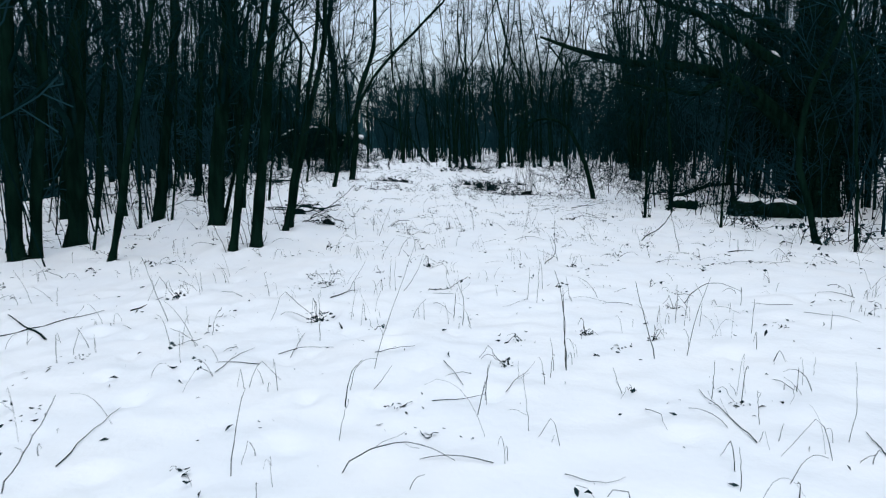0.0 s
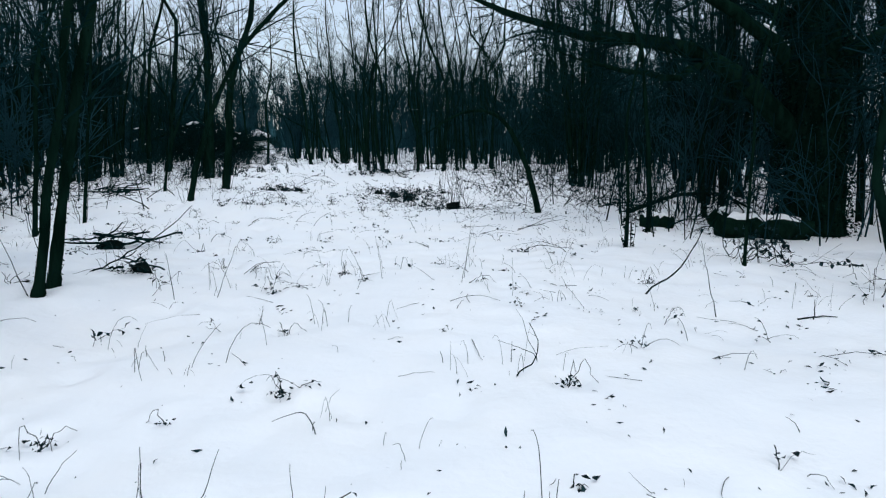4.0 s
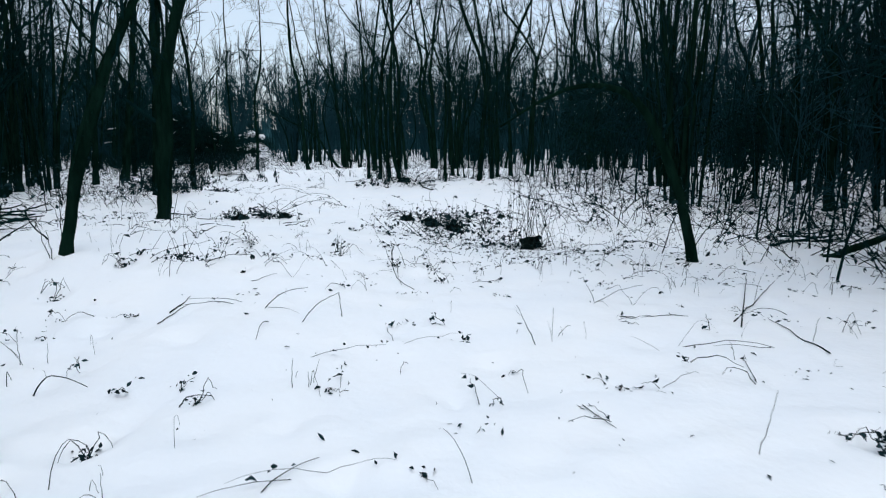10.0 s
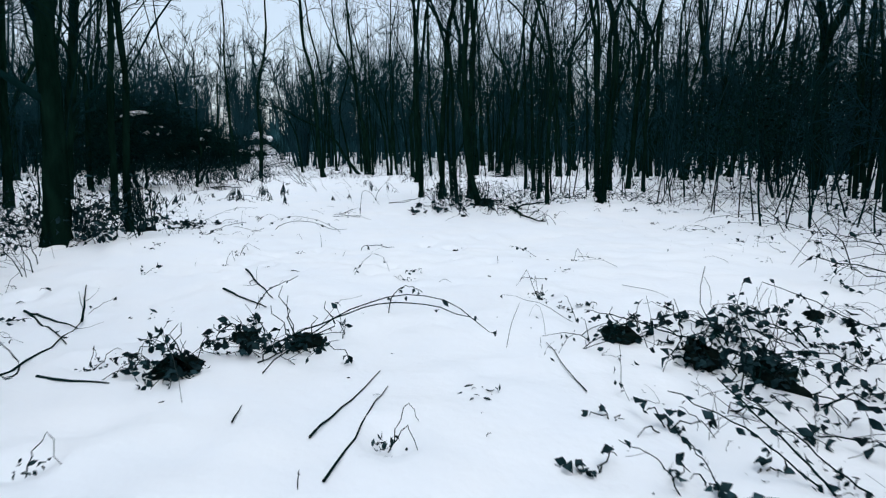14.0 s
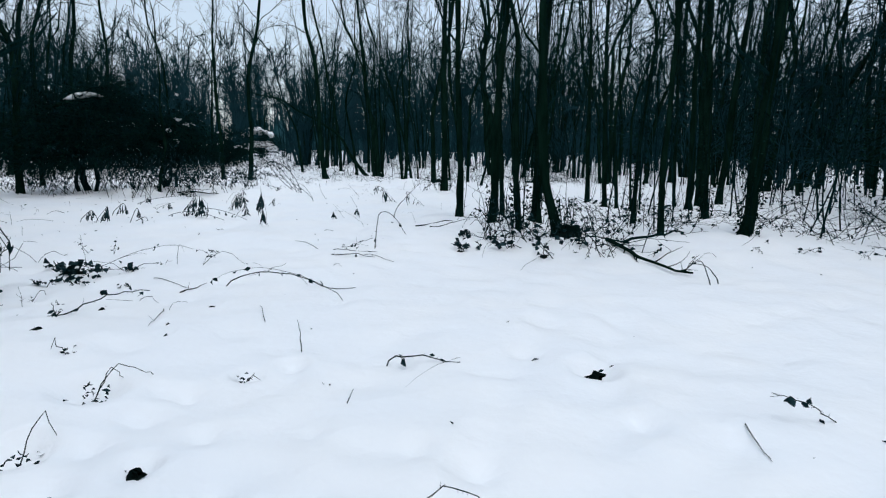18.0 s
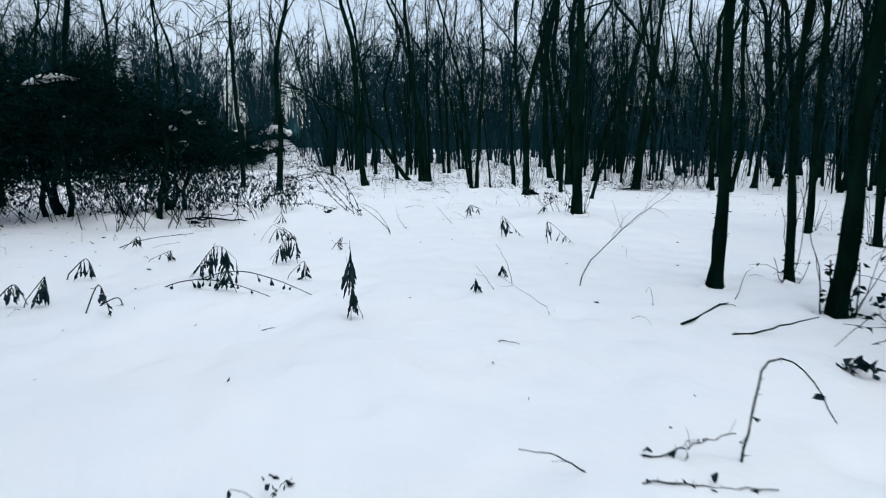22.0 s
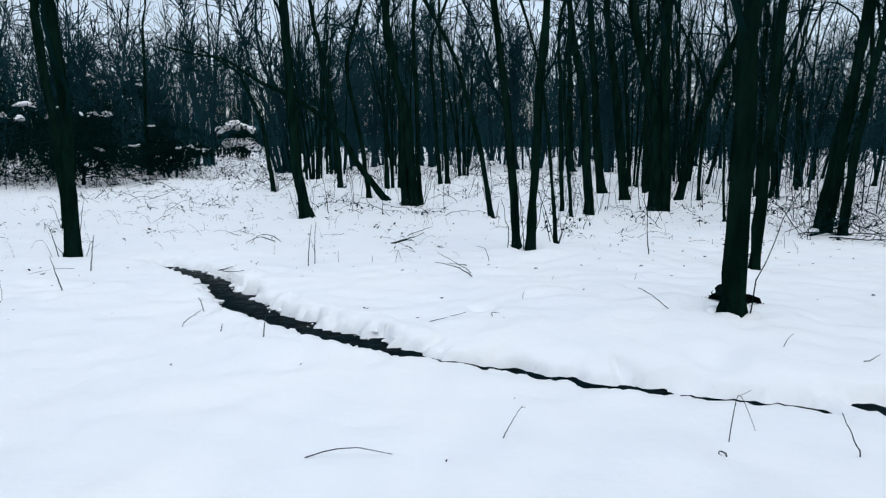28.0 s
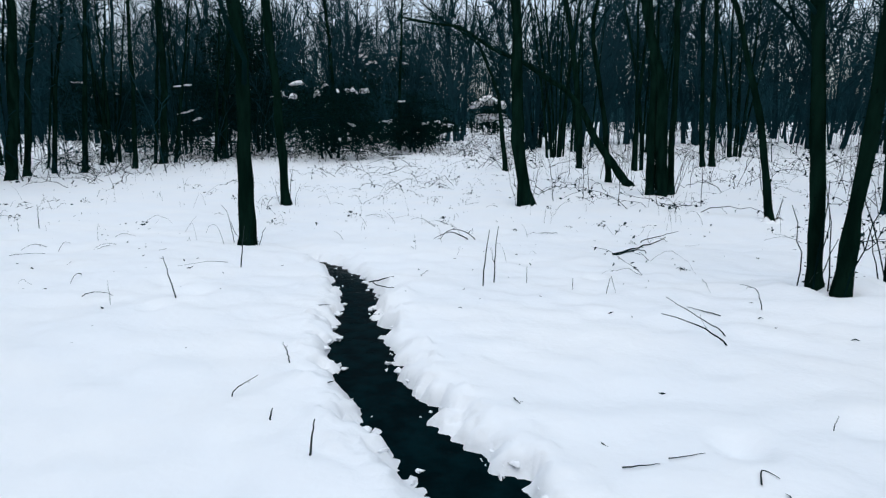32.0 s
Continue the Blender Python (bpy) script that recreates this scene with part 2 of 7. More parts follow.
# melted hollows with a dark leaf or stump in them: place, radius, twigs
HOLLOWS = ((-2.74, 25.70, 0.05, 0), (-3.10, 26.61, 0.05, 1), (-2.67, 26.33, 0.04, 0), (-3.08, 25.87, 0.06, 1), (-3.20, 26.58, 0.035, 0), (-2.41, 25.36, 0.05, 1), (-2.13, 26.04, 0.035, 0), (-2.06, 25.78, 0.035, 0), (-3.08, 26.07, 0.04, 0), (-3.36, 26.72, 0.07, 1), (-2.02, 26.59, 0.03, 0),
           (-1.62, 24.28, 0.06, 0), (-2.09, 24.97, 0.1, 2), (-2.11, 24.42, 0.09, 1), (1.6, 24.3, 0.08, 1), (-1.46, 25.24, 0.06, 1), (0.4, 25.2, 0.1, 0), (-1.95, 7.53, 0.16, 3), (-0.34, 6.9, 0.15, 4),
           (1.31, 5.68, 0.08, 2), (-1.28, 14.04, 0.12, 3), (-0.7, 12.99, 0.12, 4), (0.76, 12.72, 0.1, 4), (3.22, 13.87, 0.14, 4), (-0.76, 14.17, 0.09, 3), (-1.02, 13.78, 0.09, 0), (-1.76, 17.21, 0.08, 3), (-1.73, 18.6, 0.06, 2),
           (-3.3, 11.2, 0.13, 3), (2.4, 9.2, 0.1, 3), (0.4, 10.4, 0.08, 2), (4.2, 12.0, 0.12, 4), (-0.2, 23.75, 0.07, 1),
           (2.53, 6.27, 0.07, 3), (3.05, 7.3, 0.07, 3), (2.03, 6.41, 0.07, 3), (-0.02, 8.88, 0.06, 1), (0.58, 9.15, 0.08, 3), (-0.57, 8.68, 0.1, 3), (-0.03, 12.47, 0.1, 4), (1.0, 12.29, 0.07, 3), (2.27, 12.01, 0.07, 2), (0.09, 11.71, 0.09, 2), (-0.37, 14.65, 0.06, 2), (-2.02, 16.45, 0.09, 2), (-1.34, 17.62, 0.16, 4), (-1.42, 18.42, 0.08, 1), (-0.8, 18.41, 0.09, 1), (0.22, 18.19, 0.13, 3), (1.32, 17.32, 0.1, 2), (1.27, 17.82, 0.09, 1), (-0.69, 17.35, 0.06, 0), (0.84, 17.88, 0.07, 2), (-0.42, 20.33, 0.09, 2), (-2.06, 21.41, 0.1, 2), (-1.65, 20.05, 0.08, 1), (0.89, 22.96, 0.12, 3))


def lie(x, y):
    z = -0.09 + 0.24 * sstep(12, 25, y) - 0.3 * sstep(40, 50, y) - 0.2 * sstep(5, 9, x) * (1 - sstep(22, 28, y)) - 0.1 * sstep(3, 5, x) * sstep(14, 18, y) * (1 - sstep(22, 26, y))
    for cx, cy, r, h in MOUNDS:
        z = z + h * np.exp(-((x - cx) ** 2 + (y - cy) ** 2) / r**2)
    return z


def ripple(x, y, size, amp, seed, n=14):
    gen = np.random.default_rng(seed)
    z = 0 * x
    for _ in range(n):
        a, ph, k = gen.uniform(0, 2 * np.pi), gen.uniform(0, 2 * np.pi), 2 * np.pi / size * gen.uniform(0.5, 1.6)
        z = z + np.sin((x * np.cos(a) + y * np.sin(a)) * k + ph + 0.8 * np.sin((x * np.sin(a) - y * np.cos(a)) * k * 0.6))
    return amp * z / np.sqrt(n)


def stream_side(x, y):
    """Distance from the stream's middle, and how far along it (0 to 1)."""
    best, along = np.full(np.shape(x), 1e9), np.zeros(np.shape(x))
    m = len(STREAM) - 1
    for i in range(m):
        (ax, ay), (bx, by) = STREAM[i], STREAM[i + 1]
        dx, dy = bx - ax, by - ay
        u = np.clip(((x - ax) * dx + (y - ay) * dy) / (dx * dx + dy * dy), 0, 1)
        d = np.hypot(x - ax - u * dx, y - ay - u * dy)
        along = np.where(d < best, (i + u) / m, along)
        best = np.minimum(best, d)
    return best, along


def half_width(s):
    """Half the width of the open water along the stream."""
    w = np.interp(s, [0, 0.14, 0.17, 0.22, 0.28, 0.36, 0.4, 0.5, 0.6, 0.645, 0.67, 0.7, 0.73, 0.765, 0.8, 0.83, 0.9], [0, 0, 0.06, 0.13, 0.13, 0.15, 0.17, 0.17, 0.155, 0.1, 0.05, 0.09, 0.04, 0.1, 0.045, 0.06, 0])
    return w


def snow_height(x, y):
    x, y = np.asarray(x, float), np.asarray(y, float)
    near = np.exp(-np.maximum(0, np.hypot(x, (y - 22) * 0.4) - 14) / 30)
    return lie(x, y) + near * (ripple(x, y, 2.6, 0.018, 3) + ripple(x, y, 0.7, 0.0095, 4) + ripple(x, y, 0.34, 0.0065, 5))


def gz(x, y):
    return float(snow_height(x, y))


# ---- trees ----
def stretch_line(pts, n):
    """n points along a smooth line through pts."""
    pts = np.asarray(pts, float)
    t = np.r_[0, np.cumsum(np.linalg.norm(np.diff(pts, axis=0), axis=1))]
    u = np.linspace(0, t[-1], n)
    line = np.stack([np.interp(u, t, pts[:, k]) for k in range(3)], 1)
    for _ in range(3):
        line[1:-1] = 0.25 * line[:-2] + 0.5 * line[1:-1] + 0.25 * line[2:]
    return line


TREE_LABELS = {"thick": "mature bare tree with dark mossy bark in snow", "mid": "slender bare tree with dark bark standing in snow",
               "thin": "thin dark sapling pole standing in snow", "lean": "thin leaning bare tree arching over the snow"}
tree_count, feet, shapes = 0, [], []


def tree(d, base, *up, tall=None, low=1.6, bushy=1.0, flare=0.35, light=False):
    """A bare tree: its thickness, its foot, and places on the trunk above it."""
    global tree_count
    tree_count += 1
    gen = np.random.default_rng(1000 + tree_count)
    x, y = base
    z = gz(x, y)
    d = max(0.04, min(d, 0.42))
    up = [np.array(p) for p in up]
    foot = np.array([x, y, z - 0.15])
    feet.append((x, y, d))
    pts = [foot] + [p for p in up if p[2] > z + 0.3]
    low = 3.3 if y > 46 and not light else low
    bushy *= 0.95 if y > 46 else 0.62 if y > 28 and x > 0.3 else 1.15 if y > 20 else 1.0
    tall = tall or min(13.0, 5.0 + 30 * d) * gen.uniform(0.9, 1.1)
    way = unit(pts[-1] - pts[-2]) if len(pts) > 1 else np.array([0, 0, 1.0])
    lean = math.hypot(way[0], way[1])
    top = pts[-1]
    while top[2] < z + tall and len(pts) < 30:
        way = unit(way * 0.8 + np.array([0, 0, 0.22]) + gen.normal(size=3) * 0.05) if lean < 0.75 else unit(way + gen.normal(size=3) * 0.1 + np.array([0, 0, -0.06]))
        top = top + way * 1.1
        pts.append(top)
        if lean >= 0.75 and len(pts) > len(up) + 1:
            break
    N = 26
    f = np.linspace(0, 1, N) ** 1.5
    line = stretch_line(pts, 200)[np.round(199 * f).astype(int)]
    high = max([p[2] for p in up] + [z + 1.0])
    line[1:, :2] += np.cumsum(np.cumsum(gen.normal(size=(N - 1, 2)) * (0.022 if light else 0.016), 0), 0) * np.clip((line[1:, 2:] - high) / 2, 0, 1)
    h = line[:, 2] - z
    ph = gen.uniform(0, 6.28, 6)
    sway = (0.008 + 0.035 * d) * np.clip(h, 0, 1)
    line[:, 0] += sway * (np.sin(h * 2.1 + ph[0]) + 0.6 * np.sin(h * 5.3 + ph[1]))
    line[:, 1] += sway * (np.sin(h * 2.4 + ph[2]) + 0.6 * np.sin(h * 4.7 + ph[3]))
    line[:, 0] += 0.25 * d * np.cos(ph[4]) * np.exp(-np.maximum(h, 0) / 0.25)
    R = d / 2 * (1 - 0.86 * f**0.9) * (1 + flare * np.exp(-np.maximum(h, 0) / 0.1)) * (1 + 0.05 * gen.normal(size=N))
    kind = "lean" if lean > 0.6 else "thick" if d > 0.24 else "thin" if d < 0.11 else "mid"
    root = thing("tree", x, y, z, TREE_LABELS[kind], "tree", "bare trees of the wood")
    back = np.array([x, y, z])
    trunk, crown = Pile(), Pile()
    sides = 12 if d > 0.1 else 8
    trunk.tubes(line - back, R, sides)
    v = trunk.v[0]
    ang, mid = np.tile(np.arange(sides) * 2 * np.pi / sides, N), np.repeat(line - back, sides, 0)
    v += unit(v - mid) * (d * (0.05 * gen.normal(size=N * sides) + 0.2 * flare * np.exp(-np.maximum(mid[:, 2], 0) / 0.16) * (np.cos(3 * ang + ph[4]) + 0.6 * np.cos(2 * ang + ph[5]))))[:, None]
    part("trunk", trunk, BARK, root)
    P0, R0 = (line - back)[None], R[None]
    f0 = min(0.85, low / max(tall, 1)) ** 0.67
    nb = int((10 + 40 * d) * bushy * (1.1 if y < 42 else 0.9))
    P1, R1 = grow(gen, P0, R0, nb, f0, 0.97, 1.8 + 5.5 * d, 0.68, 0.14, 6 if light else 8, 0.42, 0.24)
    P2, R2 = grow(gen, P1, R1, 5 if light else 4, 0.2, 0.95, 0.9 + 1.2 * d, 0.6, 0.12, 3 if light else 4, 0.6, 0.2)
    P3, R3 = grow(gen, P2, R2, 3 if light or y > 42 else 4, 0.15, 0.95, 0.6, 0.6, 0.06, 3, 0.65, 0.22)
    crown.tubes(P1, np.maximum(R1, 0.005), 3 if light else 5)
    crown.tubes(P2, np.maximum(R2, 0.004), 3)
    crown.ribbons(P3, np.maximum(R3, 0.006 if light else 0.0045))
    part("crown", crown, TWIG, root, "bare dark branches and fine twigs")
    if not light and y < 60:
        q = d * 0.5 + gen.uniform(0.02, 0.07)
        a = np.linspace(0, 2 * np.pi, 17)
        lift = 0.07 * math.exp(-((q / (d + 0.28)) ** 2)) - 0.13 * math.exp(-((q / (0.85 * d + 0.04)) ** 2))
        bumpy = gen.normal(size=16)
        bumpy = np.r_[bumpy, bumpy[0]]
        collar = Pile()
        collar.tubes(np.stack([np.cos(a) * q + 0.25 * d * np.cos(ph[4]), np.sin(a) * q, lift - 0.025 + 0.02 * bumpy], 1), 0.045 + 0.012 * np.abs(np.roll(bumpy, 1)), 8)
        part("snow_collar", collar, SNOW, root, "snow banked round the foot")
    if light:
        shapes.append((trunk, crown))
    if not light and y < 58 and abs(x) < 9:
        n = int(200 + 1000 * d + (500 * d if y > 35 else 0))
        i = 16 * gen.uniform(0, 1, n) ** 0.6
        j = i.astype(int)
        q = (line - back)[j] * (1 - i + j)[:, None] + (line - back)[j + 1] * (i - j)[:, None]
        out = unit(gen.normal(size=(n, 3)) * [1, 1, 0.3])
        ivy = Pile()
        ivy.leaves(q + out * (R[j] * 0.95)[:, None], out + gen.normal(size=(n, 3)) * 0.5 + [0, 0, -0.3], 0.022, gen, 0.6, cheap=True)
        part("ivy", ivy, IVY, root, "sparse dark ivy on the bark", kind="stuff")
        k = int(gen.integers(2, 6))
        a, L = gen.uniform(0, 6.28, (k, 1)), gen.uniform(0.3, 1.1, (k, 1))
        g = np.linspace(0, 1, 7)
        P = np.stack([np.cos(a) * (d * 0.7 + 0.25 * L * g**1.4), np.sin(a) * (d * 0.7 + 0.25 * L * g**1.4), -0.1 + L * g + 0 * a], -1)
        P[:, 1:] += np.cumsum(gen.normal(size=(k, 6, 3)) * 0.015, 1)
        each("sucker", P, np.linspace(0.006, 0.0025, 7)[None].repeat(k, 0), 4, TWIG, root)
    return root



# ---- the trees along the clearing ----
tree(0.176, (-4.97, 9.27), (-4.84, 9.28, 1.65), (-4.66, 9.28, 3.24))
tree(0.151, (-4.84, 9.46), (-4.56, 9.47, 1.66), (-4.32, 9.47, 3.27))
tree(0.27, (-4.91, 10.46), (-4.69, 10.47, 1.92), (-4.47, 10.48, 3.5))
tree(0.193, (-7.24, 13.7), (-6.95, 13.7, 2.09), (-6.66, 13.71, 4.24))
tree(0.101, (-3.67, 9.25), (-3.31, 9.26, 1.29), (-2.9, 9.27, 2.81))
tree(0.193, (-4.56, 12.28), (-4.18, 12.29, 2.11), (-3.9, 12.3, 3.9))
tree(0.25, (-3.12, 11.29), (-2.84, 11.3, 2.04), (-2.61, 11.31, 3.66))
tree(0.118, (-2.27, 9.87), (-2, 9.88, 1.5), (-1.6, 9.89, 3.33))
tree(0.168, (-2.06, 10.15), (-1.82, 10.16, 1.5), (-1.55, 10.17, 3.39))
tree(0.092, (-1.9, 11.2), (-1.69, 11.18, 0.99), (-1.52, 11.16, 1.66), (-1.38, 11.14, 2.36), (-1.28, 11.13, 2.88))
tree(0.109, (-1.92, 11.5), (-1.69, 11.47, 1.1), (-1.47, 11.45, 1.98), (-1.17, 11.42, 2.94))
tree(0.176, (-6.15, 17.6), (-5.9, 17.61, 2.57), (-5.68, 17.62, 5.1))
tree(0.143, (-6.27, 14.1), (-6.09, 14.1, 2.11), (-5.92, 14.11, 4.32))
tree(0.118, (-6.59, 13.68), (-6.23, 13.69, 2.09), (-5.89, 13.7, 4.23))
tree(0.176, (-2.43, 20.37), (-2.33, 20.36, 1.35), (-2.24, 20.35, 2.33))
tree(0.109, (-2.46, 17.48), (-2.24, 17.45, 0.99), (-2.05, 17.43, 1.53), (-1.88, 17.42, 2.01), (-1.62, 17.39, 2.50), (-1.39, 17.37, 2.94))
tree(0.29, (-8.37, 26.83), (-8.24, 26.82, 2.5), (-8.04, 26.8, 4.94))
tree(0.26, (-7.96, 32.99), (-7.51, 32.94, 2.92), (-7.07, 32.9, 6.32))
tree(0.26, (-3.98, 24.9), (-3.92, 24.9, 1.9), (-3.85, 24.88, 3.69))
tree(0.109, (-4.3, 25.3), (-4.1, 25.27, 2.4), (-3.8, 25.23, 3.6))
tree(0.176, (-7.92, 30.75), (-7.75, 30.73, 2.31), (-7.57, 30.72, 4.48))
tree(0.21, (-11.12, 28.79), (-10.59, 28.74, 3.34), (-10.14, 28.69, 5.94))
tree(0.168, (-8.55, 25.87), (-8.13, 25.83, 3.08), (-7.97, 25.81, 5.34))
tree(0.193, (-8.95, 28.62), (-8.77, 28.6, 3.35), (-8.77, 28.6, 5.96))
tree(0.134, (-5.31, 29.33), (-5.08, 29.31, 3.46), (-4.89, 29.29, 6.21))
tree(0.05, (4.69, 13.69), (4.65, 13.69, 0.82), (4.59, 13.7, 1.75))
tree(0.092, (5.68, 15.12), (5.61, 15.13, 1.08), (5.42, 15.15, 2.7))
tree(0.36, (13.55, 23.25), (13.38, 23.27, 2.64), (13.19, 23.29, 5.32))
tree(0.25, (13.31, 24.77), (12.8, 24.82, 2.74), (12.37, 24.87, 5.66))
tree(0.109, (6.75, 11.3), (6.51, 11.33, 0.48), (6.32, 11.35, 1.11))
tree(0.126, (10.95, 17.27), (10.82, 17.28, 1.41), (10.68, 17.3, 3.61))
tree(0.134, (8.34, 27.5), (8.15, 27.52, 2.09), (7.86, 27.55, 4.23))
tree(0.084, (8.53, 27.22), (8.19, 27.26, 2.08), (7.85, 27.29, 4.17))
tree(0.26, (18.51, 55.42), (18.13, 55.46, 5.43), (17.96, 55.48, 9))
tree(0.101, (6.64, 50.7), (6.59, 50.7, 4.79), (6.17, 50.74, 9.35))
tree(0.109, (0.4, 31.58), (0.35, 31.59, 1.87), (0.28, 31.59, 3.59))
tree(0.126, (0.77, 30.66), (0.77, 30.66, 1.34), (0.85, 30.65, 3.4))
tree(0.084, (1.02, 30.13), (0.95, 30.14, 1.42), (0.91, 30.14, 2.85))
tree(0.126, (1.34, 30.49), (1.33, 30.49, 1.83), (1.41, 30.48, 3.38))
tree(0.126, (1.44, 29.39), (1.15, 29.42, 0.98), (1.09, 29.43, 1.91), (1.08, 29.43, 3.13))
tree(0.084, (2.71, 29.5), (2.71, 29.5, 1.44), (2.74, 29.5, 3.21))
tree(0.076, (2.83, 30.71), (2.89, 30.71, 1.36), (3.02, 30.69, 3.01))
tree(0.101, (3.48, 33.63), (3.38, 33.64, 2.25), (3.32, 33.65, 4.16))
tree(0.134, (5.15, 33.49), (5.09, 33.5, 2.05), (5.03, 33.5, 4.2))
tree(0.134, (4.61, 31.91), (4.5, 31.92, 2.15), (4.43, 31.93, 3.82))
tree(0.151, (3.72, 29.25), (3.81, 29.24, 1.81), (3.89, 29.23, 3.19))
tree(0.16, (6.64, 35.09), (6.76, 35.07, 2.17), (6.95, 35.05, 4.62))
tree(0.076, (1.1, 31.69), (0.99, 31.7, 1.88), (1.06, 31.69, 3.64))
tree(0.16, (0.56, 36.19), (0.52, 36.19, 1.77), (0.5, 36.19, 3.04))
tree(0.21, (8.72, 47.5), (8.62, 47.51, 2.88), (8.52, 47.52, 5.7))
tree(0.151, (7.71, 44.54), (8, 44.52, 1.19), (7.87, 44.53, 3.08), (7.67, 44.55, 5.03))
tree(0.664, (17.35, 57.53), (16.69, 57.58, 4.23), (16.14, 57.62, 8.09))
tree(0.47, (18.84, 57.56), (18, 57.62, 4.25), (17.29, 57.68, 8.12))
tree(0.168, (-5.6, 43.88), (-5.52, 43.88, 1.42), (-5.57, 43.88, 2.97))
tree(0.168, (-7.48, 47.51), (-7.54, 47.49, 1.48), (-7.63, 47.46, 3.28))
tree(0.235, (-3.58, 49.09), (-3.79, 49.1, 1.99), (-3.83, 49.11, 4.15))
tree(0.109, (-0.3, 43.41), (-0.38, 43.42, 1.43), (-0.62, 43.44, 2.98))
tree(0.109, (-0.2, 43.16), (-0.14, 43.16, 1.43), (-0.08, 43.15, 2.93))
tree(0.05, (0.3, 43.78), (0.2, 43.78, 1.09), (0.06, 43.8, 2.23))
tree(0.109, (0.23, 48.22), (-0.01, 48.24, 1.21), (-0.43, 48.28, 2.71))
tree(0.227, (-1.23, 50.59), (-1.38, 50.6, 1.81), (-1.78, 50.63, 3.44))
tree(0.202, (2.47, 48.93), (2.25, 48.95, 2.01), (1.85, 48.98, 4.24))
tree(0.26, (4.53, 52.27), (4.19, 52.3, 2.47), (3.77, 52.33, 5.01))
tree(0.26, (4.17, 49.5), (4.03, 49.51, 2.05), (3.33, 49.57, 4.4))
tree(0.277, (4.4, 49.48), (4.21, 49.5, 2.05), (4.12, 49.51, 4.4))
tree(0.227, (5.92, 52.02), (6.3, 51.99, 1.88), (7.14, 51.92, 4.16))
tree(0.151, (0.59, 40.31), (0.56, 40.31, 1.25), (0.54, 40.31, 2.32), flare=0.5)
tree(0.109, (1.84, 42.04), (1.84, 42.04, 1.16), (1.89, 42.04, 2.72))
tree(0.151, (5.01, 45.22), (5.1, 45.21, 1.35), (5.3, 45.19, 3.48))
tree(0.126, (5.03, 44.9), (5.08, 44.9, 1.36), (5.29, 44.88, 3.18))
tree(0.185, (-1.8, 52.85), (-2.36, 52.9, 0.39), (-2.85, 52.94, 1.05), (-3.1, 52.96, 1.63), (-3.5, 52.99, 2.02), (-3.92, 53.03, 2.27), (-4.28, 53.06, 2.54), (-4.65, 53.09, 2.72), (-5.13, 53.13, 2.93), (-5.72, 53.18, 3.31), (-6.13, 53.22, 3.55), (-6.93, 53.28, 3.67))
tree(0.151, (-5.43, 55.68), (-5.71, 55.7, 1.93), (-6.32, 55.75, 3.45), (-7.38, 55.84, 4.1))
tree(0.16, (-1.49, 50.6), (-1.51, 50.61, 2.07), (-1.89, 50.64, 4.52))
tree(0.076, (1.87, 48.3), (1.74, 48.31, 1.1), (1.61, 48.32, 2.52))
tree(0.143, (5.79, 53.94), (5.73, 53.95, 2.26), (5.62, 53.96, 5.4))
tree(0.101, (6.3, 51.69), (6.29, 51.69, 1.01), (6.32, 51.69, 2.44))
tree(0.193, (-3.44, 56.68), (-3.64, 56.7, 2.33), (-4.11, 56.74, 4.79))
tree(0.134, (-2.38, 53.22), (-2.58, 53.23, 1.43), (-2.99, 53.27, 3.36))
tree(0.269, (-16.81, 49.36), (-16.43, 49.49, 2.21), (-16.17, 49.58, 4.16))
tree(0.176, (-17.21, 50.03), (-16.8, 50.17, 2.25), (-16.37, 50.32, 4.29))
tree(0.16, (-16.68, 51.37), (-16.37, 51.47, 2.3), (-16.1, 51.57, 4.49))
tree(0.26, (-17, 54.69), (-16.74, 54.77, 2.46), (-16.66, 54.8, 5.06))
tree(0.252, (-16.89, 57.57), (-16.58, 57.68, 2.59), (-16.16, 57.82, 5.54))
tree(0.151, (-16.48, 52.99), (-16.29, 53.05, 2.37), (-16.19, 53.09, 4.75))
tree(0.134, (-17.22, 50.85), (-16.85, 50.98, 2.29), (-16.39, 51.14, 4.43))
tree(0.21, (-14.59, 61.93), (-14.48, 61.97, 2.75), (-14.67, 61.9, 6.13))
tree(0.185, (-13.09, 65.67), (-12.98, 65.7, 2.89), (-12.82, 65.76, 6.67))
tree(0.067, (-4.04, 20.83), (-3.88, 20.82, 0.90), (-3.66, 20.80, 1.60), (-3.37, 20.77, 2.37), (-3.07, 20.74, 2.87))
tree(0.067, (1.92, 39.89), (2.13, 39.88, 0.92), (2.45, 39.85, 1.60))
tree(0.05, (6.68, 10.25), (6.42, 10.25, 2.22))
tree(0.034, (-4.41, 10.01), (-4.08, 10.02, 1.11))
tree(0.109, (8.52, 18.43), (8.32, 18.45, 1.40))
tree(0.05, (4.45, 47.15), (4.28, 47.15, 1.84))
tree(0.05, (-4.31, 11.20), (-4.01, 11.21, 3.66))
tree(0.05, (3.82, 33.12), (3.69, 33.12, 1.92))
tree(0.067, (-3.07, 11.53), (-2.79, 11.54, 1.04))
tree(0.042, (-3.95, 11.54), (-3.78, 11.55, 1.05), (-3.65, 11.55, 2.86))
tree(0.076, (3.64, 33.36), (3.49, 33.37, 1.93))
tree(0.042, (5.64, 12.38), (5.57, 12.37, 1.95))
tree(0.109, (6.52, 33.76), (6.53, 33.76, 2.46), (6.50, 33.76, 3.86))
tree(0.143, (5.26, 45.81), (5.55, 45.79, 1.91), (5.72, 45.77, 3.80))
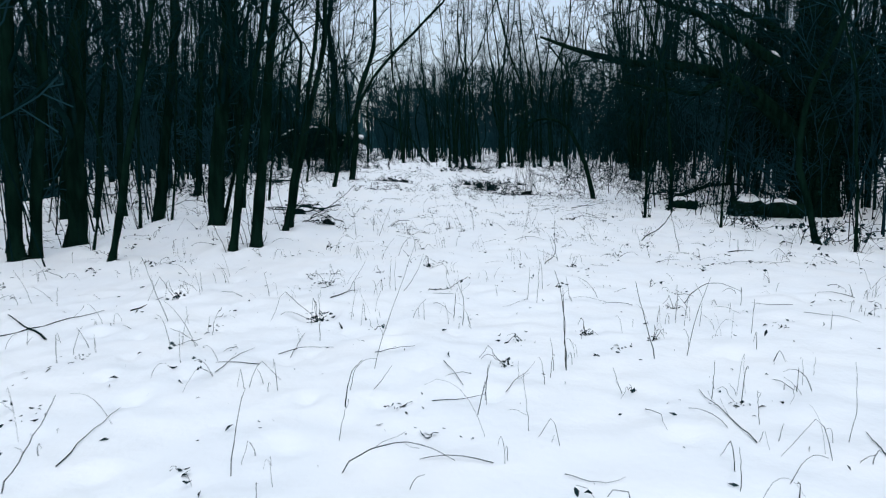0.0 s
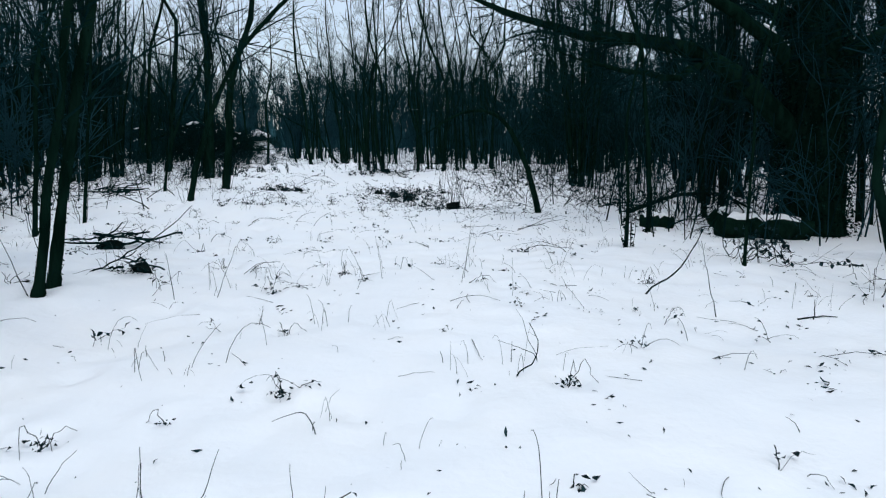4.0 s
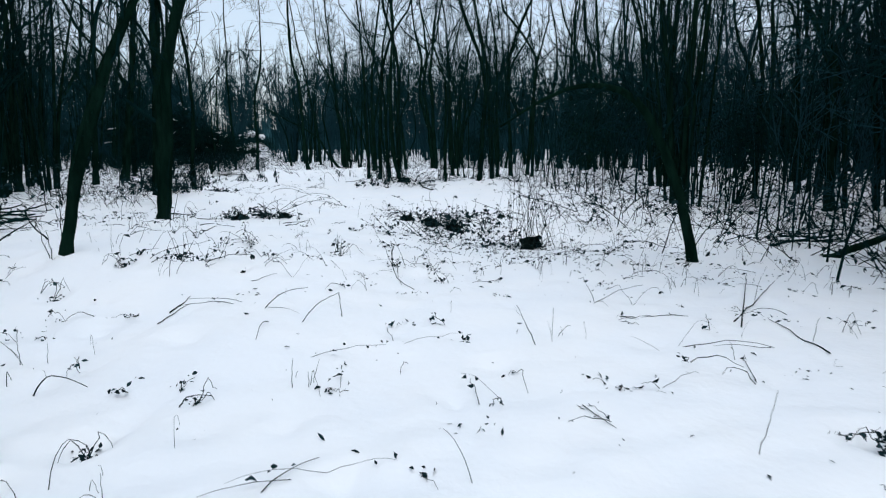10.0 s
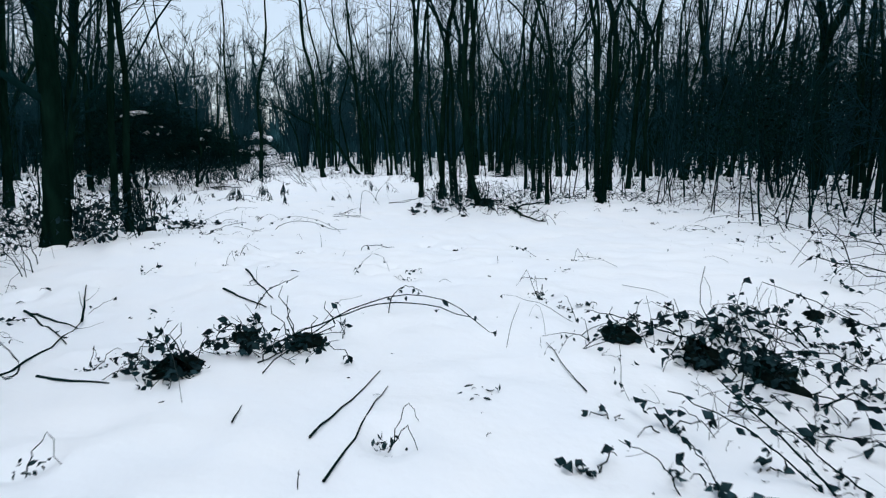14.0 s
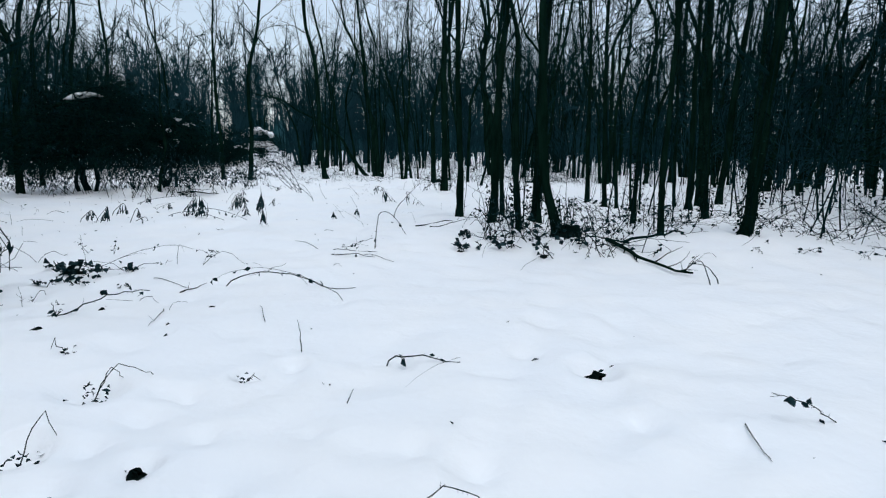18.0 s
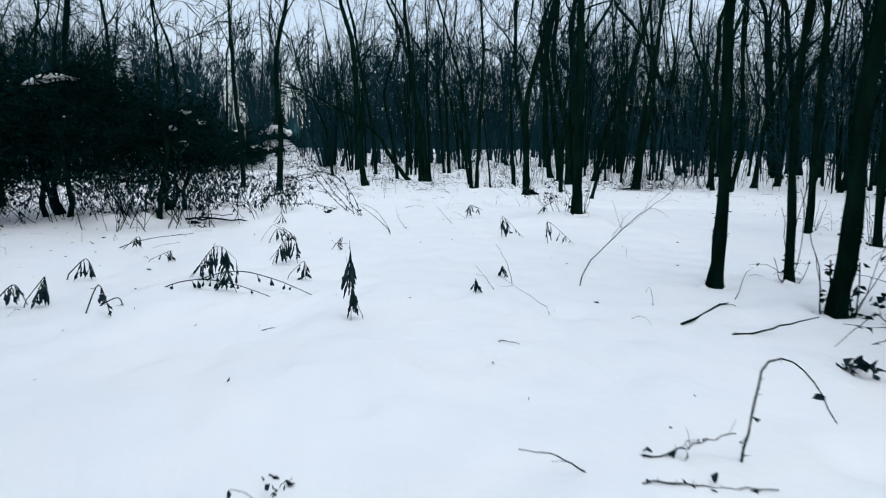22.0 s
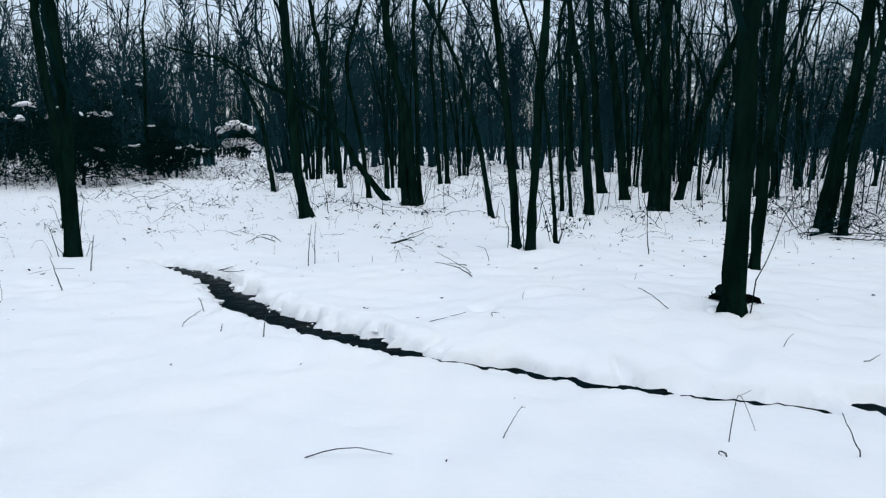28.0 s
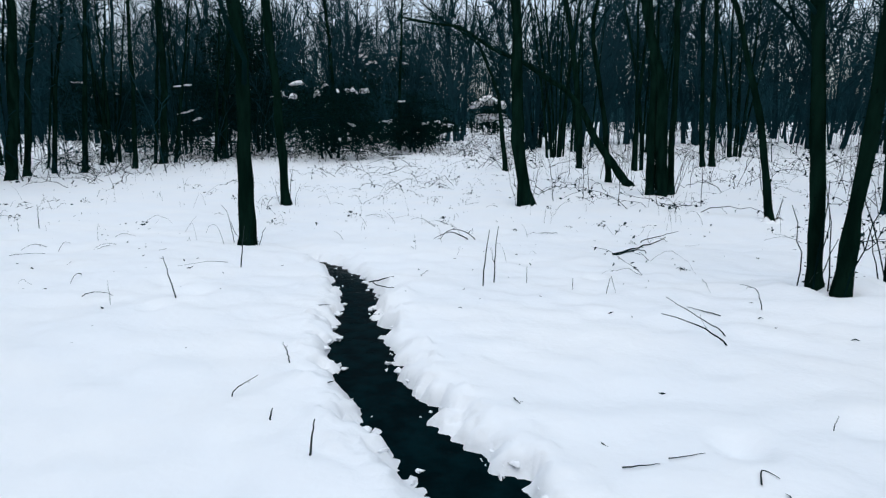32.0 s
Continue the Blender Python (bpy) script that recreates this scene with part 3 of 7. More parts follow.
tree(0.143, (7.06, 43.34), (6.74, 43.36, 4.10))
tree(0.134, (-1.08, 51.08), (-1.23, 51.08, 4.28))
tree(0.16, (5.85, 34.44), (5.65, 34.47, 4.44))
tree(0.134, (7.38, 44.93), (7.19, 44.94, 2.68))
tree(0.076, (-4.05, 15.21), (-3.78, 15.21, 2.15))
tree(0.109, (10.98, 23.53), (10.75, 23.55, 2.06))
tree(0.059, (-3.78, 16.19), (-3.63, 16.19, 0.98))
tree(0.076, (5.05, 33.94), (4.83, 33.96, 4.98))
tree(0.076, (-8.41, 27.23), (-7.70, 27.16, 5.02))
tree(0.118, (6.06, 54.17), (5.73, 54.18, 3.61))
tree(0.101, (3.60, 35.01), (3.43, 35.03, 5.19))
tree(0.092, (11.54, 25.78), (11.20, 25.81, 3.64))
tree(0.101, (1.98, 49.36), (1.76, 49.38, 3.83))
tree(0.16, (0.00, 58.60), (-0.36, 58.47, 4.68))
tree(0.084, (-19.04, 52.11), (-18.21, 52.40, 4.76))
tree(0.176, (0.29, 58.81), (0.04, 58.72, 4.70))
tree(0.109, (-18.53, 53.60), (-17.83, 53.84, 4.97))
tree(0.126, (-17.35, 54.67), (-16.73, 54.88, 5.08))
tree(0.118, (-10.49, 32.32), (-10.04, 32.28, 2.50), (-9.53, 32.23, 5.24))
tree(0.134, (-17.07, 55.28), (-16.14, 55.61, 5.17))
tree(0.101, (13.90, 48.89), (13.56, 48.91, 2.47))
tree(0.118, (-16.06, 56.08), (-15.45, 56.29, 5.24))
tree(0.269, (4.60, 54.40), (3.95, 54.45, 6.49))
tree(0.244, (15.21, 54.18), (14.70, 54.22, 4.59))
tree(0.269, (15.31, 53.86), (14.70, 53.90, 7.24))
tree(0.386, (7.56, 67.55), (7.09, 67.58, 11.63))
tree(0.092, (-3.5, 25.6), (-3.53, 25.6, 1.0), (-3.4, 25.6, 2.1), (-3.45, 25.6, 3.1))
tree(0.16, (-8.86, 36.2), (-8.8, 36.2, 1.5), (-8.7, 36.2, 3.4))
tree(0.13, (-9.7, 38.6), (-9.6, 38.6, 2.0), (-9.65, 38.6, 3.8))
tree(0.084, (-6.0, 36.45), (-5.93, 36.45, 0.6), (-5.78, 36.47, 1.2), (-5.9, 36.6, 2.1), tall=3.2, bushy=0.5)


# ---- ground ----
def graded(a, b, fine, zones, far_a, far_b):
    """Grid lines: fine zones inside, ever wider steps outside."""
    c, out = a, []
    while c < b:
        out.append(c)
        c += min([s for z0, z1, s in zones if z0 <= c < z1] or [fine])
    left, right, s = [], [b], fine
    while right[-1] < far_b:
        s *= 1.14
        right.append(right[-1] + s)
    c, s = a, fine
    while c > far_a:
        s *= 1.14
        c -= s
        left.append(c)
    return np.array(left[::-1] + out + right)


gx = graded(-9.0, 9.0, 0.1, ((-3.5, -0.4, 0.028), (-5.2, 1.2, 0.045)), -400, 400)
gy = graded(0.0, 46.0, 0.1, ((4.0, 8.0, 0.055), (12.4, 14.5, 0.055), (23.4, 25.6, 0.055), (39.6, 42.6, 0.028), (38.4, 44.2, 0.045)), -60, 600)
X, Y = np.meshgrid(gx, gy, indexing="ij")
Z = snow_height(X, Y)
sd, sa = stream_side(X, Y)
low = sstep(0.58, 0.68, sa)
lump = ripple(X, Y, 0.36, 0.05, 11) + (ripple(X, Y, 0.17, 0.04, 12) + ripple(X, Y, 0.085, 0.022, 14)) * (1 - 0.4 * low)
hw = half_width(sa)
edge = sd - hw - lump * (hw > 0.01)
Z = Z + 0.02 * (1 - low) * np.exp(-((edge - 0.1) / 0.1) ** 2) * (hw > 0.03) - 0.05 * np.exp(-(sd / 0.22) ** 2) * ((sa > 0.1) & (sa < 0.97))
Z = Z + (1 - 0.75 * low) * (0.28 * lump + ripple(X, Y, 0.1, 0.016, 13)) * np.exp(-((edge - 0.04) / 0.1) ** 2) * (hw > 0.02)
Z = Z - (0.18 - 0.05 * low) * (1 - sstep(-0.11 + 0.04 * low, 0.12 - 0.04 * low, edge)) * (hw > 0.01)
lumps = np.random.default_rng(8)
for _ in range(26):
    cx, cy, r, h = -5.2 + lumps.normal() * 0.8, 37.0 + lumps.normal() * 0.5, lumps.uniform(0.14, 0.3), lumps.uniform(0.06, 0.17)
    Z += h * np.exp(-(((X - cx) ** 2 + (Y - cy) ** 2) / r**2))
for cx, cy, d in feet:
    i0, i1, j0, j1 = *np.searchsorted(gx, (cx - 1.2, cx + 1.2)), *np.searchsorted(gy, (cy - 1.2, cy + 1.2))
    q = np.hypot(X[i0:i1, j0:j1] - cx, Y[i0:i1, j0:j1] - cy)
    Z[i0:i1, j0:j1] += 0.07 * np.exp(-((q / (d + 0.28)) ** 2)) - 0.13 * np.exp(-((q / (0.85 * d + 0.04)) ** 2))
for cx, cy, r, _ in HOLLOWS:
    i0, i1, j0, j1 = *np.searchsorted(gx, (cx - 0.6, cx + 0.6)), *np.searchsorted(gy, (cy - 0.6, cy + 0.6))
    q = np.hypot(X[i0:i1, j0:j1] - cx, Y[i0:i1, j0:j1] - cy) / r
    Z[i0:i1, j0:j1] += -0.8 * r * np.exp(-((q / 1.2) ** 4)) + 0.12 * r * np.exp(-((q - 1.9) ** 2) * 2)
pit_gen = np.random.default_rng(31)
for _ in range(420):
    cx, cy, r, dp = pit_gen.uniform(-6, 6), pit_gen.uniform(1, 46), pit_gen.uniform(0.07, 0.16), pit_gen.uniform(0.012, 0.04)
    i0, i1, j0, j1 = *np.searchsorted(gx, (cx - 0.5, cx + 0.5)), *np.searchsorted(gy, (cy - 0.5, cy + 0.5))
    q = ((X[i0:i1, j0:j1] - cx) ** 2 + (Y[i0:i1, j0:j1] - cy) ** 2) / r**2
    Z[i0:i1, j0:j1] += -dp * np.exp(-q) + 0.3 * dp * np.exp(-((np.sqrt(q) - 1.6) ** 2) * 3)
for _ in range(70):
    cx, cy, r = pit_gen.uniform(-3, 1.2), pit_gen.choice([5.8, 13.5, 24.5]) + pit_gen.uniform(-1, 1), pit_gen.uniform(0.05, 0.09)
    i0, i1, j0, j1 = *np.searchsorted(gx, (cx - 0.4, cx + 0.4)), *np.searchsorted(gy, (cy - 0.4, cy + 0.4))
    Z[i0:i1, j0:j1] -= 0.6 * r * np.exp(-(((X[i0:i1, j0:j1] - cx) ** 2 + (Y[i0:i1, j0:j1] - cy) ** 2) / r**2))
ground_pile = Pile()
nx, ny = len(gx), len(gy)
ii, jj = np.meshgrid(np.arange(nx - 1), np.arange(ny - 1), indexing="ij")
base_i = (ii * ny + jj).ravel()
ground_pile.add(np.stack([X, Y, Z], -1), np.stack([base_i, base_i + ny, base_i + ny + 1, base_i + 1], -1))
tagged(part("ground", ground_pile, SNOW), "fresh bluish-white snow over gently uneven forest ground", "snow", kind="structure")

# water: a ribbon under the snow's edge
water = Pile()
mid = np.array(STREAM)
ss = np.linspace(0, 1, 120)
mx, my = np.interp(ss * (len(mid) - 1), np.arange(len(mid)), mid[:, 0]), np.interp(ss * (len(mid) - 1), np.arange(len(mid)), mid[:, 1])
wz = lie(mx, my) - 0.1
wz = wz + sstep(0.58, 0.68, ss) * (snow_height(mx, my) - 0.105 - wz)
tx, ty = np.gradient(mx), np.gradient(my)
tl = np.hypot(tx, ty)
px, py = -ty / tl, tx / tl
cols = np.linspace(-0.34, 0.34, 9)
WV = np.stack([mx[:, None] + px[:, None] * cols, my[:, None] + py[:, None] * cols, np.repeat(wz[:, None], 9, 1)], -1)
wi = (np.arange(119)[:, None] * 9 + np.arange(8)[None]).ravel()
water.add(WV, np.stack([wi, wi + 9, wi + 10, wi + 1], -1))
tagged(part("stream", water, WATER), "narrow dark stream running open between snowy banks", "stream", kind="structure")



# crumbs and slush of snow fallen along the stream's edges
crumbs = Pile()
cg = np.random.default_rng(19)
n = 170
sc = cg.uniform(0.16, 0.66, n)
px0, py0 = np.interp(sc * (len(mid) - 1), np.arange(len(mid)), mid[:, 0]), np.interp(sc * (len(mid) - 1), np.arange(len(mid)), mid[:, 1])
nx0, ny0 = np.interp(sc, ss, px), np.interp(sc, ss, py)
off = cg.choice([-1, 1], n) * (half_width(sc) + cg.normal(size=n) * 0.055 + 0.005)
cx0, cy0 = px0 + nx0 * off, py0 + ny0 * off
lum = ripple(cx0, cy0, 0.36, 0.05, 11) + ripple(cx0, cy0, 0.17, 0.04, 12)
e0 = np.abs(off) - half_width(sc) - lum
top, bed = snow_height(cx0, cy0) - 0.055, np.interp(sc, ss, wz)
cz0 = np.where(e0 > 0.03, top - 0.01, np.where(e0 < -0.05, bed - 0.005, bed + (top - bed) * (e0 + 0.05) / 0.08))
size = 0.005 + 0.02 * cg.uniform(0, 1, n) ** 2.2 * np.where(e0 < -0.05, 0.6, 1.0)
keep = (e0 > -0.12) & (e0 < 0.14) & (cg.uniform(size=n) < np.where(e0 < -0.05, 0.1, 1))
f = np.array([-1, -0.75, -0.25, 0.3, 0.75, 1])
q = np.stack([cx0, cy0, cz0], -1)[keep][:, None] + np.stack([0 * f, 0 * f, 0.5 * f], -1)[None] * size[keep][:, None, None]
crumbs.tubes(q, size[keep][:, None] * np.array([0.05, 0.7, 1, 0.97, 0.66, 0.05]), 8)
crumbs.v[0] += np.stack([ripple(crumbs.v[0][:, 0], crumbs.v[0][:, k % 2 + 1], 0.03, 0.006, 40 + k) for k in range(3)], 1)
tagged(part("snow_crumbs", crumbs, SNOW), "crumbled lumps of snow along the edges of the stream", "snow", kind="stuff")


# ---- the old tree with its low limbs, and the log beside it ----
def old_tree():
    x, y = 9.5, 16.35
    z = gz(x, y)
    g2 = np.random.default_rng(5)
    root = thing("old_tree", x, y, z, "massive old dark tree with spreading low limbs beside a log", "tree")
    o = np.array([x, y, z])
    trunk, crown, sn = Pile(), Pile(), Pile()
    line = stretch_line([(9.5, 16.3, z - 0.2), (9.42, 16.3, 1.2), (9.25, 16.3, 2.6), (9.15, 16.4, 4.5), (9.3, 16.5, 7.5), (9.4, 16.6, 12)], 30) - o
    R = np.interp(np.linspace(0, 1, 30), [0, 0.04, 0.1, 0.3, 1], [0.68, 0.53, 0.5, 0.42, 0.1])
    trunk.tubes(line, R, 16)
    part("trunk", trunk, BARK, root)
    limbs = (((9.0, 16.3, 1.5), (8.55, 16.2, 1.95), (8.02, 16.27, 2.42), (7.34, 16.34, 2.95), (6.68, 16.41, 3.3), (5.74, 16.5, 3.28), (4.69, 16.62, 3.33), (3.84, 16.7, 3.61), (2.9, 16.8, 3.96)),
             ((9.1, 16.3, 2.3), (8.6, 16.2, 2.95), (8.13, 16.25, 3.45), (7.27, 16.34, 3.95), (6.0, 16.5, 4.6), (4.6, 16.6, 5.0)),
             ((9.1, 16.3, 2.6), (9.8, 15.9, 3.2), (10.8, 15.6, 3.7), (12.2, 15.4, 4.2)),
             ((7.2, 16.35, 2.9), (6.7, 16.2, 2.55), (5.9, 16.1, 2.62), (5.0, 16.0, 2.75), (4.1, 15.9, 3.0)),
             ((9.1, 16.2, 2.0), (8.7, 15.3, 2.7), (8.2, 14.4, 3.3), (7.8, 13.5, 4.1)),
             ((9.2, 16.5, 3.4), (9.0, 17.5, 4.1), (8.4, 18.6, 4.9), (7.6, 19.8, 5.4)),
             ((9.2, 16.4, 4.2), (9.9, 16.9, 5.0), (11.0, 17.2, 6.2)))
    thick = (0.21, 0.16, 0.14, 0.08, 0.13, 0.14, 0.13)
    for pts, r in zip(limbs, thick):
        ln = stretch_line(np.array(pts), 14) - o
        ln[1:] += g2.normal(size=(13, 3)) * 0.03
        rr = r * np.linspace(1, 0.12, 14) ** 0.9
        one = Pile()
        one.tubes(ln, rr, 9)
        part("limb", one, BARK, root)
        P1, R1 = grow(g2, ln[None], rr[None], 22, 0.12, 1.0, 1.9, 0.8, 0.06, 6, 0.4, 0.22)
        P2, R2 = grow(g2, P1, R1, 5, 0.15, 0.95, 0.9, 0.7, 0.0, 5, 0.6, 0.25)
        P3, R3 = grow(g2, P2, R2, 3, 0.2, 0.95, 0.5, 0.7, -0.05, 4, 0.7, 0.25)
        crown.tubes(P1, np.maximum(R1, 0.006), 4)
        crown.tubes(P2, np.maximum(R2, 0.005), 3)
        crown.ribbons(P3, np.maximum(R3, 0.006))
        if r != 0.16:
            continue
        sp = stretch_line(np.array(pts)[1:3], 8) - o + [0, 0, r * 0.62]
        sn = Pile()
        sn.tubes(sp + g2.normal(size=sp.shape) * 0.01, np.array([0.01, 0.05, 0.06, 0.05, 0.06, 0.05, 0.04, 0.01]) * r / 0.21, 7)
        part("snow_strip", sn, SNOW, root, "strip of snow lying on the limb")
    n = 5200
    j = g2.integers(0, 12, n)
    q = line[j] + (line[j + 1] - line[j]) * g2.uniform(0, 1, (n, 1))
    out = unit(g2.normal(size=(n, 3)) * [1, 1, 0.2])
    ivy = Pile()
    ivy.leaves(q + out * (R[j] * g2.uniform(0.95, 1.2, n))[:, None], out + g2.normal(size=(n, 3)) * 0.5 + [0, 0, -0.5], 0.075, g2, 0.6, cheap=True)
    part("ivy", ivy, IVY, root, "thick dark ivy on the bark", kind="stuff")
    part("crown", crown, TWIG, root, "dense drooping dark twigs")


old_tree()


def bowed_tree():
    """A thin tree bent right over the snow in an arch."""
    g2 = np.random.default_rng(29)
    x, y = 4.69, 18.42
    o = np.array([x, y, gz(x, y)])
    root = thing("bowed_tree", *o, "thin dark tree bent over in an arch above the snow", "tree")
    ln = stretch_line([(4.69, 18.42, o[2] - 0.15), (4.49, 18.44, 0.64), (4.22, 18.47, 1.28), (3.99, 18.5, 1.79), (3.68, 18.53, 2.06), (3.41, 18.56, 2.14), (3.06, 18.6, 2.08), (2.67, 18.64, 1.92), (2.2, 18.7, 1.6)], 24) - o
    R = np.interp(np.linspace(0, 1, 24), [0, 0.05, 0.5, 1], [0.09, 0.068, 0.05, 0.012])
    trunk, crown = Pile(), Pile()
    trunk.tubes(ln + g2.normal(size=ln.shape) * 0.008, R, 10)
    part("trunk", trunk, BARK, root)
    P1, R1 = grow(g2, ln[None], R[None], 20, 0.35, 0.98, 1.5, 0.7, 0.1, 6, 0.4, 0.2)
    P2, R2 = grow(g2, P1, R1, 5, 0.15, 0.95, 0.6, 0.6, 0.02, 4, 0.6, 0.22)
    crown.tubes(P1, np.maximum(R1, 0.004), 4)
    crown.ribbons(P2, np.maximum(R2, 0.004))
    part("crown", crown, TWIG, root, "bare dark branches and fine twigs")


bowed_tree()


def fallen_log(a, b, r):
    """A round log lying on the snow under a cap of snow."""
    g2 = np.random.default_rng(int(abs(a[0]) * 100))
    z = gz(*a)
    root = thing("fallen_log", a[0], a[1], z, "dark fallen log with a thick cap of snow", "log")
    o = np.array([a[0], a[1], z])
    f = np.linspace(0, 1, 14)
    ln = np.stack([a[0] + (b[0] - a[0]) * f, a[1] + (b[1] - a[1]) * f, gz(*a) + (gz(*b) - gz(*a)) * f + r * 0.75], 1) - o
    ln += g2.normal(size=ln.shape) * 0.012
    body, cap = Pile(), Pile()
    R = r * (1 + 0.06 * g2.normal(size=14))
    R[0], R[-1] = r * 0.85, r * 0.8
    body.tubes(ln, R, 14)
    ends = np.stack([ln[0] - (ln[1] - ln[0]) * 0.05, ln[0]]), np.stack([ln[-1], ln[-1] + (ln[-1] - ln[-2]) * 0.05])
    body.tubes(ends[0], np.array([0.005, R[0]]), 14)
    body.tubes(ends[1], np.array([R[-1], 0.005]), 14)
    part("log", body, BARK, root)
    cl = ln[1:-1] + [0, 0, r * 0.78]
    cap.tubes(cl + g2.normal(size=cl.shape) * 0.012, np.interp(np.linspace(0, 1, 12), [0, 0.08, 0.9, 1], [0.02, 0.55, 0.55, 0.02]) * r * (1 + 0.1 * g2.normal(size=12)), 10)
    part("snow_cap", cap, SNOW, root, "rounded cap of fresh snow")


fallen_log((7.2, 15.65), (8.75, 15.35), 0.2)
fallen_log((6.1, 16.5), (6.75, 16.4), 0.13)
fallen_log((7.9, 16.9), (8.5, 17.0), 0.2)


# ---- shrubs ----
def evergreen(x, y, wide, tall, n, label, low=0.0, snow=0, size=0.13, seed=0, name="evergreen_shrub", clumps=40):
    """A dense dark leafy shrub: stems, clumps of leaves, patches of snow."""
    g2 = np.random.default_rng(400 + seed + int(x * 10) % 97)
    z = gz(x, y)
    root = thing(name, x, y, z, label, "shrub", "dark shrubs")
    stems, leaves, sn = Pile(), Pile(), Pile()
    k = 9
    a = g2.uniform(0, 2 * np.pi, k)
    rr = wide * 0.3 * np.sqrt(g2.uniform(0, 1, k))
    f = np.linspace(0, 1, 6)
    P0 = np.stack([np.cos(a)[:, None] * rr[:, None] * (0.15 + 0.85 * f), np.sin(a)[:, None] * rr[:, None] * (0.15 + 0.85 * f), -0.1 + f * tall * g2.uniform(0.6, 0.95, k)[:, None]], -1)
    P0[:, 1:] += g2.normal(size=P0[:, 1:].shape) * 0.06
    R0 = 0.02 * (1 - 0.75 * f)[None].repeat(k, 0)
    each("stem", P0, R0, 6, TWIG, root)
    P1, R1 = grow(g2, P0, R0, 9, 0.2, 0.95, wide * 0.45, 0.8, 0.14, 5, 0.5, 0.2)
    stems.tubes(P1, np.maximum(R1, 0.004), 4)
    P2, R2 = grow(g2, P1, R1, 7, 0.2, 1.0, 0.25 + 0.06 * wide, 0.7, 0.05, 4, 0.7, 0.25)
    stems.ribbons(P2, np.maximum(R2, 0.006))
    part("twig_tangle", stems, TWIG, root, kind="stuff")
    d = unit(g2.normal(size=(clumps, 3))) * (g2.uniform(0.25, 1, clumps) ** 0.5)[:, None]
    c = d * [wide / 2, wide / 2, (tall - low) / 2] + [0, 0, low + (tall - low) / 2]
    who = g2.integers(0, clumps, n)
    p = c[who] + g2.normal(size=(n, 3)) * [wide * 0.1, wide * 0.1, tall * 0.055]
    p[:, 2] = np.maximum(p[:, 2], 0.03)
    leaves.leaves(p, g2.normal(size=(n, 3)) + [0, 0, -0.3], size, g2, 0.55, cheap=True)
    part("foliage", leaves, IVY, root, "small dark green-black leaves", kind="stuff")
    if snow:
        top = c[np.argsort(-c[:, 2] - 0.5 * (g2.uniform(size=clumps)))[:snow]]
        for q in top:
            m = 7
            way = g2.uniform(0, np.pi)
            f = np.linspace(-1, 1, m)
            ln = q + [0, 0, tall * 0.07] + np.stack([np.cos(way) * f, np.sin(way) * f, -0.3 * f**2 + 0.06 * g2.normal(size=m)], 1) * g2.uniform(0.12, 0.3) * wide / 3
            sn = Pile()
            sn.tubes(ln, np.array([0.01, 0.5, 0.8, 1, 0.8, 0.5, 0.01]) * g2.uniform(0.6, 1.2, m) * g2.uniform(0.03, 0.075) * wide / 3, 7)
            part("snow_patch", sn, SNOW, root, "patches of snow caught on the twigs")
    return root


